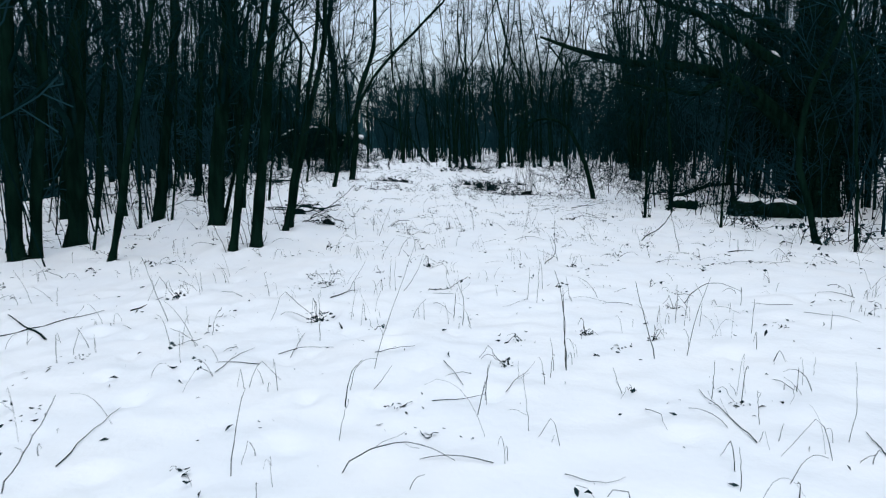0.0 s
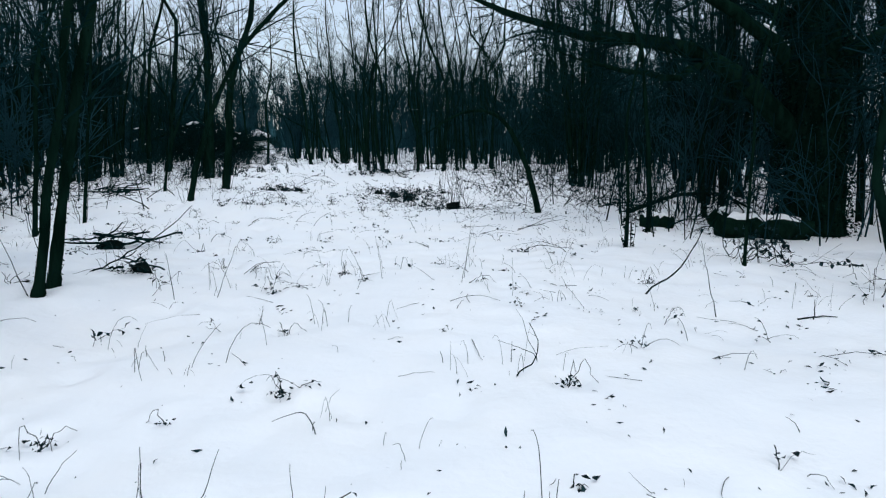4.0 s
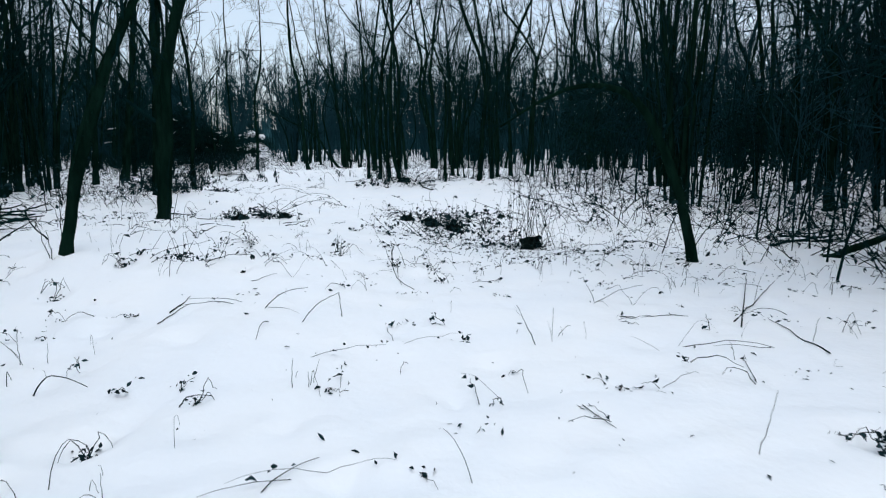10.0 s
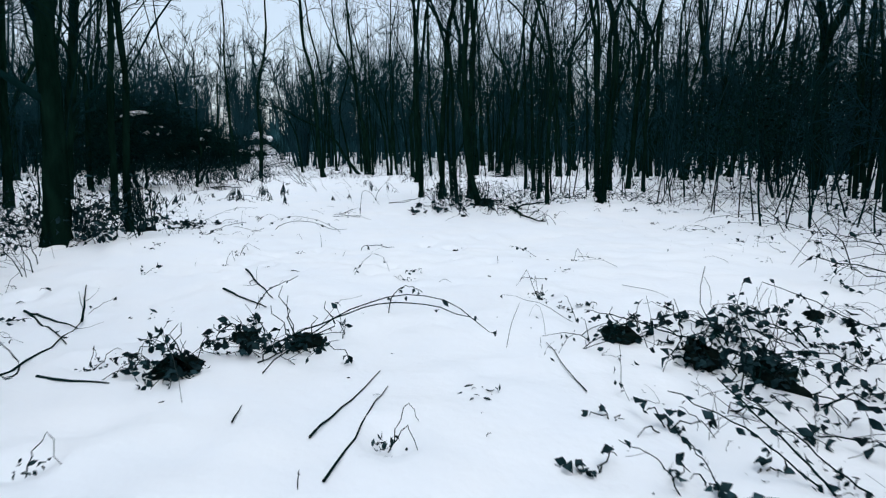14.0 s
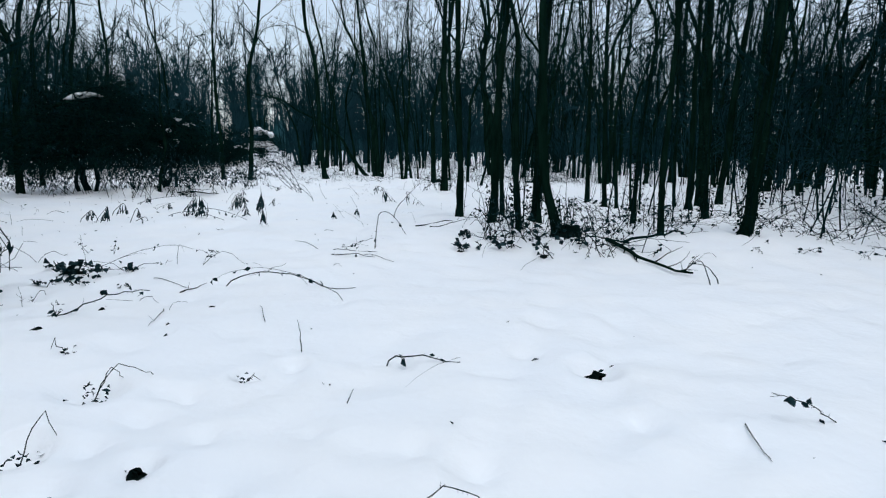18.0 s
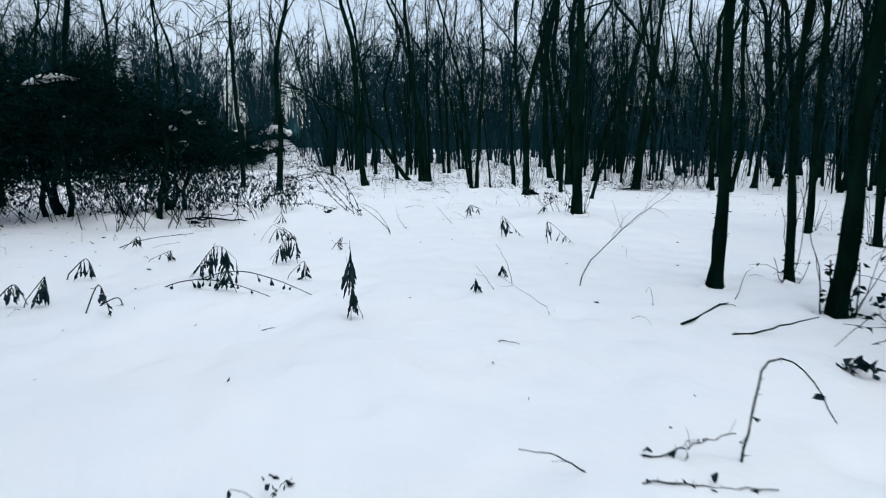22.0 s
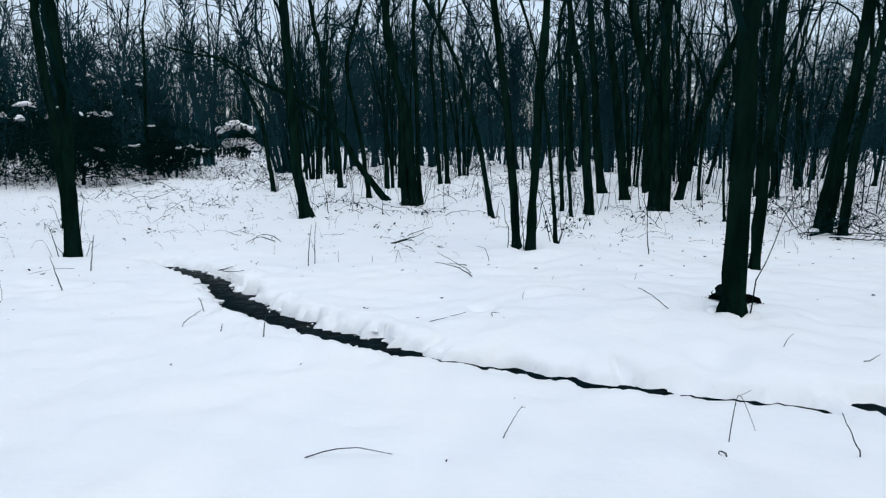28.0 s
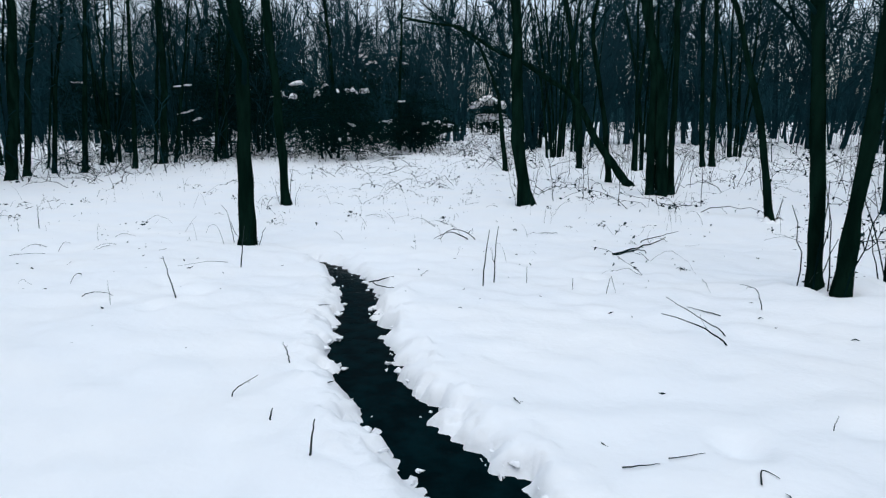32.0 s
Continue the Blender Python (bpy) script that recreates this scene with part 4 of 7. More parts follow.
def yew(x, y, wide, tall, snow, boughs=46, leaf=9000, low=0.8, label="low dark evergreen with level drooping boughs and snow patches", limb=()):
    """Level drooping boughs on a few stems, leafy twigs along them."""
    g2 = np.random.default_rng(int(abs(x) * 60 + y))
    z = gz(x, y)
    root = thing("evergreen_shrub", x, y, z, label, "shrub", "dark shrubs")
    f = np.linspace(0, 1, 8)
    k = 4
    P0 = np.stack([g2.normal(size=(k, 1)) * 0.2 + np.cumsum(g2.normal(size=(k, 8)) * 0.07, 1), g2.normal(size=(k, 1)) * 0.2 + np.cumsum(g2.normal(size=(k, 8)) * 0.07, 1), -0.1 + (tall - 0.2) * f * g2.uniform(0.7, 1, k)[:, None]], -1)
    each("stem", P0, np.linspace(0.05, 0.02, 8)[None].repeat(k, 0), 7, TWIG, root)
    a, L = g2.uniform(0, 2 * np.pi, boughs), wide / 2 * g2.uniform(0.5, 1.15, boughs)
    h = g2.uniform(low + 0.15, tall, boughs)
    L *= 1.1 - 0.45 * (h - low) / (tall - low)
    bend = g2.uniform(-0.05, 0.3, boughs) * L
    P1 = np.stack([np.cos(a)[:, None] * L[:, None] * f, np.sin(a)[:, None] * L[:, None] * f, h[:, None] - 0.15 * (1 - f) + 0.1 * np.sin(f * 3) - bend[:, None] * f**2], -1)
    P1[:, 1:] += np.cumsum(g2.normal(size=P1[:, 1:].shape) * 0.03, 1)
    R1 = np.linspace(0.022, 0.005, 8)[None].repeat(boughs, 0)
    each("bough", P1, R1, 5, TWIG, root)
    P2, R2 = grow(g2, P1, R1, 16, 0.15, 1.0, 0.35 + 0.12 * wide, 0.8, -0.06, 5, 0.5, 0.2)
    P3, R3 = grow(g2, P2, R2, 4, 0.2, 1.0, 0.3, 0.7, -0.1, 3, 0.6, 0.2)
    tw, lv = Pile(), Pile()
    tw.tubes(P2, np.maximum(R2, 0.003), 3)
    tw.ribbons(P3, np.maximum(R3, 0.004))
    part("twig_tangle", tw, TWIG, root, kind="stuff")
    pts = np.concatenate([P2[:, 1:].reshape(-1, 3), P3.reshape(-1, 3)])
    p = pts[g2.integers(0, len(pts), leaf)] + g2.normal(size=(leaf, 3)) * 0.03
    p[:, 2] = np.maximum(p[:, 2], 0.05)
    lv.leaves(p, g2.normal(size=p.shape) + [0, 0, -0.5], 0.075, g2, 0.5, cheap=True)
    part("foliage", lv, IVY, root, "small dark green-black leaves", kind="stuff")
    if limb:
        ln = stretch_line(np.array(limb) - [x, y, z], 14)
        ln[1:] += g2.normal(size=(13, 3)) * 0.015
        lb, sn = Pile(), Pile()
        lb.tubes(ln, np.linspace(0.07, 0.02, 14), 8)
        part("limb", lb, BARK, root)
        cap = ln[7:12] + [0, 0, 0.075]
        sn.tubes(stretch_line(cap, 8), np.array([0.01, 0.06, 0.08, 0.085, 0.075, 0.05, 0.035, 0.008]), 8)
        part("snow_slab", sn, SNOW, root, "thick slab of snow")
    for i in g2.integers(0, boughs, snow):
        j = g2.integers(3, 6)
        ln = stretch_line(P1[i, j - 1:j + 2], 7) + [0, 0, 0.05]
        sn = Pile()
        sn.tubes(ln + g2.normal(size=ln.shape) * 0.012, np.array([0.008, 0.03, 0.045, 0.05, 0.045, 0.03, 0.008]) * g2.uniform(0.5, 1.3, 7), 7)
        part("snow_patch", sn, SNOW, root, "patches of snow caught on the twigs")
    return root


def snow_laden_shrub(x, y, wide, tall, layers, n=2500, label="rounded far shrub carrying two thick slabs of snow"):
    """A dark dome with thick slabs of snow lying in layers on its boughs."""
    g2 = np.random.default_rng(int(abs(x) * 10 + y))
    root = evergreen(x, y, wide, tall * 0.92, n, label, size=0.2, name="snowy_shrub", clumps=60)
    for h, w, thick in layers:
        for i in range(9):
            u, b = g2.uniform(-1, 1), g2.uniform(-1, 0.3)
            c = np.array([u * w * 0.75, b * w * 0.6, h - 0.28 * tall * u * u * (w / wide) - 0.08 * abs(b)])
            f = np.linspace(-1, 1, 8)
            L = w * g2.uniform(0.2, 0.36)
            ln = c + np.stack([f * L, 0.3 * f * L * g2.normal(), -0.16 * L * f * abs(u) * 2 * np.sign(u) + 0.03 * g2.normal(size=8)], 1)
            sn = Pile()
            sn.tubes(ln, np.array([0.02, 0.6, 0.9, 1, 1, 0.9, 0.6, 0.02]) * thick * g2.uniform(0.5, 1.0) * g2.uniform(0.7, 1.2, 8), 8)
            part("snow_slab", sn, SNOW, root, "thick slab of snow")
    return root


DARK = "dense dark evergreen shrub under bare trees"
SNOWY = "dark evergreen shrub with patches of snow on it"
yew(-8.0, 37.4, 4.9, 2.5, 0, boughs=60, leaf=8000, low=0.5, limb=((-9.99, 37.53, 1.62), (-9.18, 37.48, 1.91), (-8.49, 37.43, 2.21), (-7.75, 37.38, 2.38), (-6.92, 37.33, 2.24)))
yew(-6.2, 37.7, 2.9, 1.8, 5, boughs=34, leaf=4500, low=0.65)
yew(-12.8, 59.0, 5.4, 2.6, 4, boughs=50, leaf=7500, low=0.15)
yew(-17.6, 58.5, 6.6, 3.2, 5, boughs=56, leaf=8000, low=0.2)
yew(-11.3, 63.5, 3.2, 2.5, 4, boughs=40, leaf=5000, low=0.2)
evergreen(-18.4, 61.0, 3.6, 6.2, 5500, DARK, seed=50, size=0.13, clumps=90)
evergreen(-20.5, 66.0, 6.0, 4.6, 5000, DARK, seed=51, size=0.14, clumps=90)
evergreen(-15.2, 62.0, 5.5, 2.9, 5000, SNOWY, low=0.1, snow=8, size=0.12, clumps=80)
yew(-22.5, 57.5, 6.0, 3.2, 3, boughs=50, leaf=6000, low=0.2)
snow_laden_shrub(-14.8, 90.0, 4.4, 3.5, ((2.9, 1.9, 0.44), (1.5, 2.0, 0.48)))
evergreen(-22.5, 84.0, 7.0, 6.5, 3500, SNOWY, snow=4, size=0.26)
evergreen(-12.4, 66.0, 3.8, 1.7, 3000, SNOWY, snow=16, size=0.14)
for i, (x, y, w, h) in enumerate(((9.0, 31.6, 4.0, 3.4), (12.0, 34.0, 6.0, 4.4), (14.0, 27.5, 6.0, 4.8), (9.0, 24.6, 3.4, 2.6), (17.0, 37.0, 6.5, 5.2), (11.5, 40.0, 4.5, 3.6), (17.5, 63.0, 6.0, 4.6),
                                (12.5, 19.5, 5.0, 5.6), (13.5, 14.0, 5.0, 6.0), (17.0, 20.0, 6.0, 7.0), (-24.0, 60.0, 5.0, 3.2),
                                (-15.0, 28.0, 5.0, 3.6), (-17.0, 42.0, 5.5, 4.5), (8.0, 58.0, 4.0, 2.6))):
    evergreen(x, y, w, h, int(1000 * h), DARK, seed=i, size=0.085, clumps=90)


def bramble_bush(x, y, wide, tall, n, leaf=0, label="low tangled bramble bush with dark leaves in the snow", name="bramble_bush", size=0.055, up=0.6, seed=0, reach=1.0, hang=0.6, thick=1.0):
    """Arching thin stems that root in a patch, with hanging leaves."""
    g2 = np.random.default_rng(700 + seed + int(abs(x) * 31 + y * 7))
    z = gz(x, y)
    root = thing(name, x, y, z, label, "bush", "bramble bushes")
    stems, lv = Pile(), Pile()
    a, r = g2.uniform(0, 2 * np.pi, n), wide * 0.5 * np.sqrt(g2.uniform(0, 1, n))
    bx, by = np.cos(a) * r, np.sin(a) * r
    b = g2.uniform(0, 2 * np.pi, n)
    L, h = reach * wide * g2.uniform(0.2, 0.7, n), tall * g2.uniform(0.3, 1.0, n)
    f = np.linspace(0, 1, 8)
    arc = np.sin(f * np.pi * g2.uniform(0.5, 0.95, n)[:, None])
    P0 = np.stack([bx[:, None] + np.cos(b)[:, None] * L[:, None] * f, by[:, None] + np.sin(b)[:, None] * L[:, None] * f, -0.03 + h[:, None] * arc], -1)
    P0[:, 1:] += g2.normal(size=P0[:, 1:].shape) * 0.02
    R0 = thick * g2.uniform(0.003, 0.006, n)[:, None] * (1 - 0.6 * f)
    if name == "bramble_bush":
        each("stem", P0, R0, 5, TWIG, root)
    else:
        stems.tubes(P0, R0, 3)
    P1, R1 = grow(g2, P0, R0, 3, 0.15, 0.95, wide * 0.25 + 0.12, 0.8, 0.1 * up, 5, 0.7, 0.2)
    stems.tubes(P1, np.maximum(R1, 0.002), 3)
    part("twig_tangle", stems, TWIG, root, kind="stuff")
    if leaf:
        pts = np.concatenate([P0[:, 2:].reshape(-1, 3), P1[:, 1:].reshape(-1, 3)])
        p = pts[g2.integers(0, len(pts), leaf)]
        p[:, 2] = np.maximum(p[:, 2], 0.02)
        lv.leaves(p, g2.normal(size=p.shape) * (0.6 / hang) + [0, 0, -0.6 * hang], size, g2, 0.6 if hang < 1 else 0.4)
        part("foliage", lv, LEAF, root, "shrivelled dark leaves", kind="stuff")
    return root


def leaf_clump(x, y, r, n, size, lump=0.0):
    """Broad dark bramble leaves in threes, half sunk in the snow, on short thin canes."""
    g2 = np.random.default_rng(4000 + int(abs(x) * 310 + abs(y) * 170))
    root = thing("bramble_plant", x, y, gz(x, y), "low clump of broad dark bramble leaves sunk in snow", "plant", "bramble plants")
    f = np.linspace(0, 1, 7)
    k = max(2, n // 6)
    a, L, h = g2.uniform(0, 6.28, (k, 1)), r * g2.uniform(0.5, 1.3, (k, 1)), r * g2.uniform(0.25, 0.8, (k, 1))
    P = np.stack([np.cos(a) * L * f, np.sin(a) * L * f, -0.03 + h * np.sin(f * 2.5)], -1)
    P[:, 1:] += g2.normal(size=P[:, 1:].shape) * 0.008
    each("stem", P, np.linspace(0.0045, 0.002, 7)[None].repeat(k, 0), 5, TWIG, root)
    q = P[:, 2:].reshape(-1, 3)
    q = q[g2.integers(0, len(q), max(1, n // 3))] + g2.normal(size=(max(1, n // 3), 3)) * [0.25 * r, 0.25 * r, 0.02]
    q[:, 2] = np.clip(q[:, 2], 0.015, None)
    q = q.repeat(3, 0)
    lv = Pile()
    lv.leaves(q, g2.normal(size=q.shape) * [1, 1, 0.5] + [0, 0, -0.15], size, g2, 0.72)
    part("foliage", lv, LEAF, root, "broad dark leaves", kind="stuff")
    if lump:
        lp = Pile()
        lp.tubes(np.stack([np.linspace(-0.5, 0.5, 7) * lump, g2.normal(size=7) * 0.1 * lump, np.full(7, -0.02)], 1), lump * np.array([0.01, 0.3, 0.42, 0.45, 0.36, 0.25, 0.01]) * [0.75], 9)
        v = lp.v[0]
        v += g2.normal(size=v.shape) * lump * 0.06
        part("root_stock", lp, EARTH, root, "dark wet rootstock and leaf mould")


for x, y, r, n, size, lump in ((-3.48, 27.65, 0.17, 36, 0.072, 0.16), (-3.82, 27.96, 0.12, 18, 0.064, 0.0), (-3.44, 27.42, 0.1, 12, 0.068, 0.0), (-3.62, 28.02, 0.08, 15, 0.07, 0),
               (-3.03, 27.78, 0.1, 12, 0.055, 0.0), (-3.24, 27.52, 0.06, 6, 0.043, 0.0), (-3.5, 27.18, 0.1, 12, 0.06, 0.0), (-3.28, 27.2, 0.09, 9, 0.06, 0.07),
               (-2.89, 26.95, 0.07, 9, 0.051, 0.0), (1.06, 30.77, 0.22, 15, 0.07, 0), (0.92, 30.32, 0.22, 15, 0.07, 0), (0.45, 29.46, 0.22, 15, 0.07, 0),
               (0.08, 28.78, 0.22, 15, 0.07, 0.12), (1.06, 29.76, 0.22, 15, 0.07, 0), (0.65, 28.87, 0.22, 15, 0.07, 0), (1.06, 29.38, 0.22, 15, 0.07, 0),
               (0.59, 29.02, 0.22, 15, 0.07, 0), (1.77, 29.63, 0.22, 15, 0.07, 0), (0.94, 28.44, 0.22, 15, 0.07, 0.12), (1.51, 28.96, 0.22, 15, 0.07, 0.12),
               (3.69, 33.95, 0.26, 24, 0.076, 0.0), (4.02, 32.77, 0.22, 15, 0.07, 0), (2.15, 29.73, 0.22, 15, 0.07, 0), (0.16, 29.76, 0.1, 15, 0.07, 0),
               (1.24, 29.31, 0.1, 15, 0.07, 0), (1.17, 21.87, 0.2, 18, 0.055, 0.21), (1.77, 22.23, 0.2, 18, 0.055, 0.0), (1.58, 21.57, 0.2, 18, 0.055, 0.21),
               (2.02, 21.5, 0.2, 18, 0.055, 0.21), (2.01, 21.26, 0.2, 18, 0.055, 0.21), (1.9, 21.83, 0.2, 18, 0.055, 0.0), (2.98, 22.38, 0.2, 18, 0.055, 0.21),
               (2.61, 21.71, 0.2, 18, 0.055, 0.0), (2.8, 21.63, 0.2, 18, 0.055, 0.0), (2.5, 22.31, 0.2, 18, 0.055, 0.0), (2.49, 21.2, 0.2, 18, 0.055, 0.0),
               (1.4, 22.1, 0.2, 18, 0.055, 0.0), (0.85, 20.52, 0.2, 18, 0.055, 0.0), (2.07, 21.77, 0.2, 18, 0.055, 0.0), (1.18, 22.56, 0.1, 6, 0.05, 0.0),
               (4.23, 25.32, 0.1, 6, 0.05, 0.0), (5.17, 25.27, 0.1, 6, 0.05, 0.0), (3.79, 23.03, 0.1, 6, 0.05, 0.0), (0.62, 20.56, 0.1, 6, 0.05, 0.0),
               (0.66, 20.06, 0.1, 6, 0.05, 0.0), (0.8, 20.03, 0.1, 6, 0.05, 0.0), (1.62, 20.59, 0.1, 6, 0.05, 0.0), (1.1, 20.17, 0.1, 6, 0.05, 0.0),
               (0.3, 20.17, 0.1, 6, 0.05, 0.0), (0.4, 20.13, 0.1, 6, 0.05, 0.0), (1.43, 20.07, 0.1, 6, 0.05, 0.0)):
    leaf_clump(x, y, r, n, size, lump)


THICKET = "dark arching undergrowth with scattered shrivelled leaves in snow"
LEAFLESS = "tangle of thin leafless dark stems rising from the snow"
bramble_bush(1.6, 21.5, 1.1, 0.24, 14, 135, size=0.075, hang=0.5, thick=1.4)
bramble_bush(2.4, 21.7, 1.1, 0.24, 12, 99, size=0.075, hang=0.5, thick=1.4)
bramble_bush(1.9, 20.9, 1.2, 0.22, 9, 90, size=0.07, hang=0.5, thick=1.4)
bramble_bush(2.3, 20.3, 1.0, 0.18, 8, 120, size=0.065, hang=0.5, thick=1.3)
bramble_bush(3.05, 20.3, 0.9, 1.5, 26, 30, LEAFLESS, "thin_shrub", up=2)
bramble_bush(-1.0, 21.7, 0.6, 0.16, 12, 120)
bramble_bush(-1.6, 21.25, 0.5, 0.14, 10, 110)
bramble_bush(-3.88, 26.8, 0.42, 0.85, 36, 120, reach=0.9, hang=1.4, size=0.085, thick=1.6)
bramble_bush(-3.75, 25.3, 1.1, 0.5, 40, 420, size=0.07, hang=0.9)
bramble_bush(-4.5, 25.6, 0.9, 0.45, 24, 240, size=0.07, hang=0.9)
bramble_bush(-1.26, 17.5, 0.9, 0.1, 5, 30)
bramble_bush(1.4, 28.9, 1.6, 0.55, 30, 150)
bramble_bush(0.7, 29.7, 0.7, 0.75, 14, 90)
bramble_bush(2.6, 30.2, 2.0, 0.5, 24, 120)
bramble_bush(5.0, 30.0, 2.2, 0.6, 34, 160)
bramble_bush(7.0, 29.4, 2.4, 0.7, 30, 120)
bramble_bush(0.45, 36.9, 0.9, 0.45, 16, 70)
bramble_bush(-5.3, 36.8, 1.9, 0.95, 45, 468, reach=1.0, hang=1.6, size=0.08, thick=1.25)
bramble_bush(-6.1, 36.2, 1.8, 1.05, 38, 342, reach=1.0, hang=1.6, size=0.08, thick=1.25)
bramble_bush(-7.3, 37.1, 1.8, 1.15, 33, 234, reach=1.0, hang=1.6, size=0.08, thick=1.25)
bramble_bush(-4.6, 37.9, 1.3, 0.8, 20, 216, reach=1.0, hang=1.6, size=0.08, thick=1.25)
bramble_bush(-8.6, 36.9, 2.0, 0.7, 30, 220, reach=1.0, hang=1.4, size=0.08, thick=1.25)
bramble_bush(-9.8, 38.4, 2.2, 0.6, 26, 160, reach=1.0, hang=1.4, size=0.08, thick=1.25)
bramble_bush(-4.1, 38.3, 0.9, 0.7, 9, 34)
bramble_bush(-6.5, 37.6, 1.9, 0.9, 24, 270, reach=1.0, hang=1.6, size=0.08, thick=1.25)
bramble_bush(-4.9, 27.2, 1.2, 0.3, 12, 110, size=0.075)
bramble_bush(-4.2, 23.9, 1.2, 0.55, 26, 80)
bramble_bush(-5.6, 24.6, 1.6, 0.6, 30, 90)
bramble_bush(5.2, 45.0, 2.0, 0.7, 34, 120)
bramble_bush(6.8, 46.5, 2.4, 0.8, 34, 120)
for i, (x, y, w, h) in enumerate(((5.6, 19.4, 2.4, 0.9), (6.4, 18.6, 2.6, 1.0), (7.4, 18.8, 2.6, 1.2), (6.0, 21.6, 2.4, 0.8), (7.6, 21.2, 2.6, 1.2), (8.8, 18.6, 2.4, 1.2), (4.7, 21.5, 1.6, 0.6), (5.4, 23.6, 2.2, 0.7),
                                (7.2, 23.8, 2.6, 0.9), (6.3, 26.0, 2.4, 0.8), (8.8, 21.8, 2.6, 1.3), (10.5, 20.0, 3.0, 1.4), (10.8, 23.0, 3.0, 1.4), (7.0, 16.8, 2.0, 1.0), (8.2, 17.4, 2.0, 1.0), (6.2, 13.0, 1.0, 0.5),
                                (6.9, 11.4, 1.2, 0.5), (10.6, 17.6, 2.5, 1.2), (12.0, 15.5, 3.0, 1.2), (11.0, 13.4, 3.0, 1.0))):
    bramble_bush(x, y, w, h * 0.9, 17, 100, THICKET, "thin_shrub", up=0.9, seed=i, size=0.07, reach=1.3, thick=1.6)
for i, (x, y, w, h) in enumerate(((-6.4, 21.0, 2.4, 0.7), (-7.6, 23.0, 2.4, 0.8), (-5.8, 18.0, 2.0, 0.6), (-7.0, 15.4, 2.4, 0.6), (-8.2, 27.8, 2.6, 0.9), (-9.4, 33.0, 2.8, 0.9), (-16.5, 50.2, 3.0, 0.9), (-16.2, 52.6, 3.0, 0.9), (-9.4, 62.0, 2.4, 0.7),
                                (-7.5, 66.0, 2.6, 0.8), (-5.6, 57.0, 2.4, 0.8), (-16.4, 55.2, 3.0, 0.8), (-16.0, 58.2, 3.0, 0.9), (-14.8, 61.4, 3.0, 0.8), (-13.2, 65.0, 3.0, 0.9), (-11.0, 68.0, 3.0, 0.8), (-2.6, 60.0, 3.0, 0.9), (3.5, 58.0, 3.0, 0.9), (0.0, 62.0, 3.0, 0.9))):
    bramble_bush(x, y, w, h, 30, 130, THICKET, "thin_shrub", up=1.0, seed=40 + i, size=0.085, reach=1.1, thick=1.6)

for i, (x, y, w, h) in enumerate(((3.4, 47.4, 1.6, 0.6), (5.6, 48.6, 2.0, 0.7), (1.0, 46.4, 1.2, 0.4), (-1.2, 48.9, 1.6, 0.5), (2.3, 50.6, 2.0, 0.7), (-3.0, 50.8, 1.6, 0.5), (-6.4, 51.0, 1.8, 0.5), (7.4, 47.0, 2.0, 0.8), (0.2, 53.0, 2.0, 0.7), (-9.0, 53.0, 2.0, 0.6), (-13.5, 49.5, 2.4, 0.6))):
    bramble_bush(x, y, w, h * 0.7, 9, 50, THICKET, "thin_shrub", up=0.9, seed=80 + i, size=0.06, thick=1.5)


def clod(x, y, r, h, label="dark clod of earth and roots melted out of the snow", stems=5):
    """A dark lump with stems."""
    g2 = np.random.default_rng(int(abs(x) * 100 + y * 10))
    z = gz(x, y)
    root = thing("earth_clod", x, y, z, label, "clod")
    lump, lv = Pile(), Pile()
    f = np.linspace(0, 1, 9)
    lump.tubes(np.stack([0.03 * g2.normal(size=9), 0.03 * g2.normal(size=9), -0.06 + (0.7 * h + 0.06) * f], 1), r * np.array([1.1, 1.02, 0.95, 0.86, 0.75, 0.6, 0.42, 0.2, 0.01]), 15)
    v = lump.v[0]
    v += np.stack([ripple(v[:, 0] * 1.3, v[:, 1] + v[:, 2], r * 0.9, r * 0.16, 2), ripple(v[:, 1], v[:, 2] + v[:, 0], r * 0.8, r * 0.16, 3), ripple(v[:, 0], v[:, 1], r * 0.5, h * 0.16, 4)], 1)
    part("clod", lump, EARTH, root)
    n = int(30 + 300 * r)
    a, q = g2.uniform(0, 6.28, n), r * np.sqrt(g2.uniform(0, 1.3, n))
    p = np.stack([np.cos(a) * q, np.sin(a) * q, np.maximum(0.005, 0.7 * h * (1 - (q / r) ** 2)) + 0.006], 1)
    lv.leaves(p, g2.normal(size=p.shape) * [1, 1, 0.5], 0.05, g2, 0.5)
    part("leaf_cover", lv, LEAF, root, kind="stuff")
    P0 = np.stack([np.zeros((stems, 6)) + g2.normal(size=(stems, 1)) * r * 0.5, np.zeros((stems, 6)) + g2.normal(size=(stems, 1)) * r * 0.5, np.linspace(0, 1, 6)[None] * h * g2.uniform(1.5, 4, stems)[:, None]], -1)
    P0[:, 1:] += np.cumsum(g2.normal(size=(stems, 5, 3)) * 0.04, 1) * [1, 1, 0]
    each("stem", P0, np.linspace(0.005, 0.002, 6)[None].repeat(stems, 0), 5, TWIG, root)


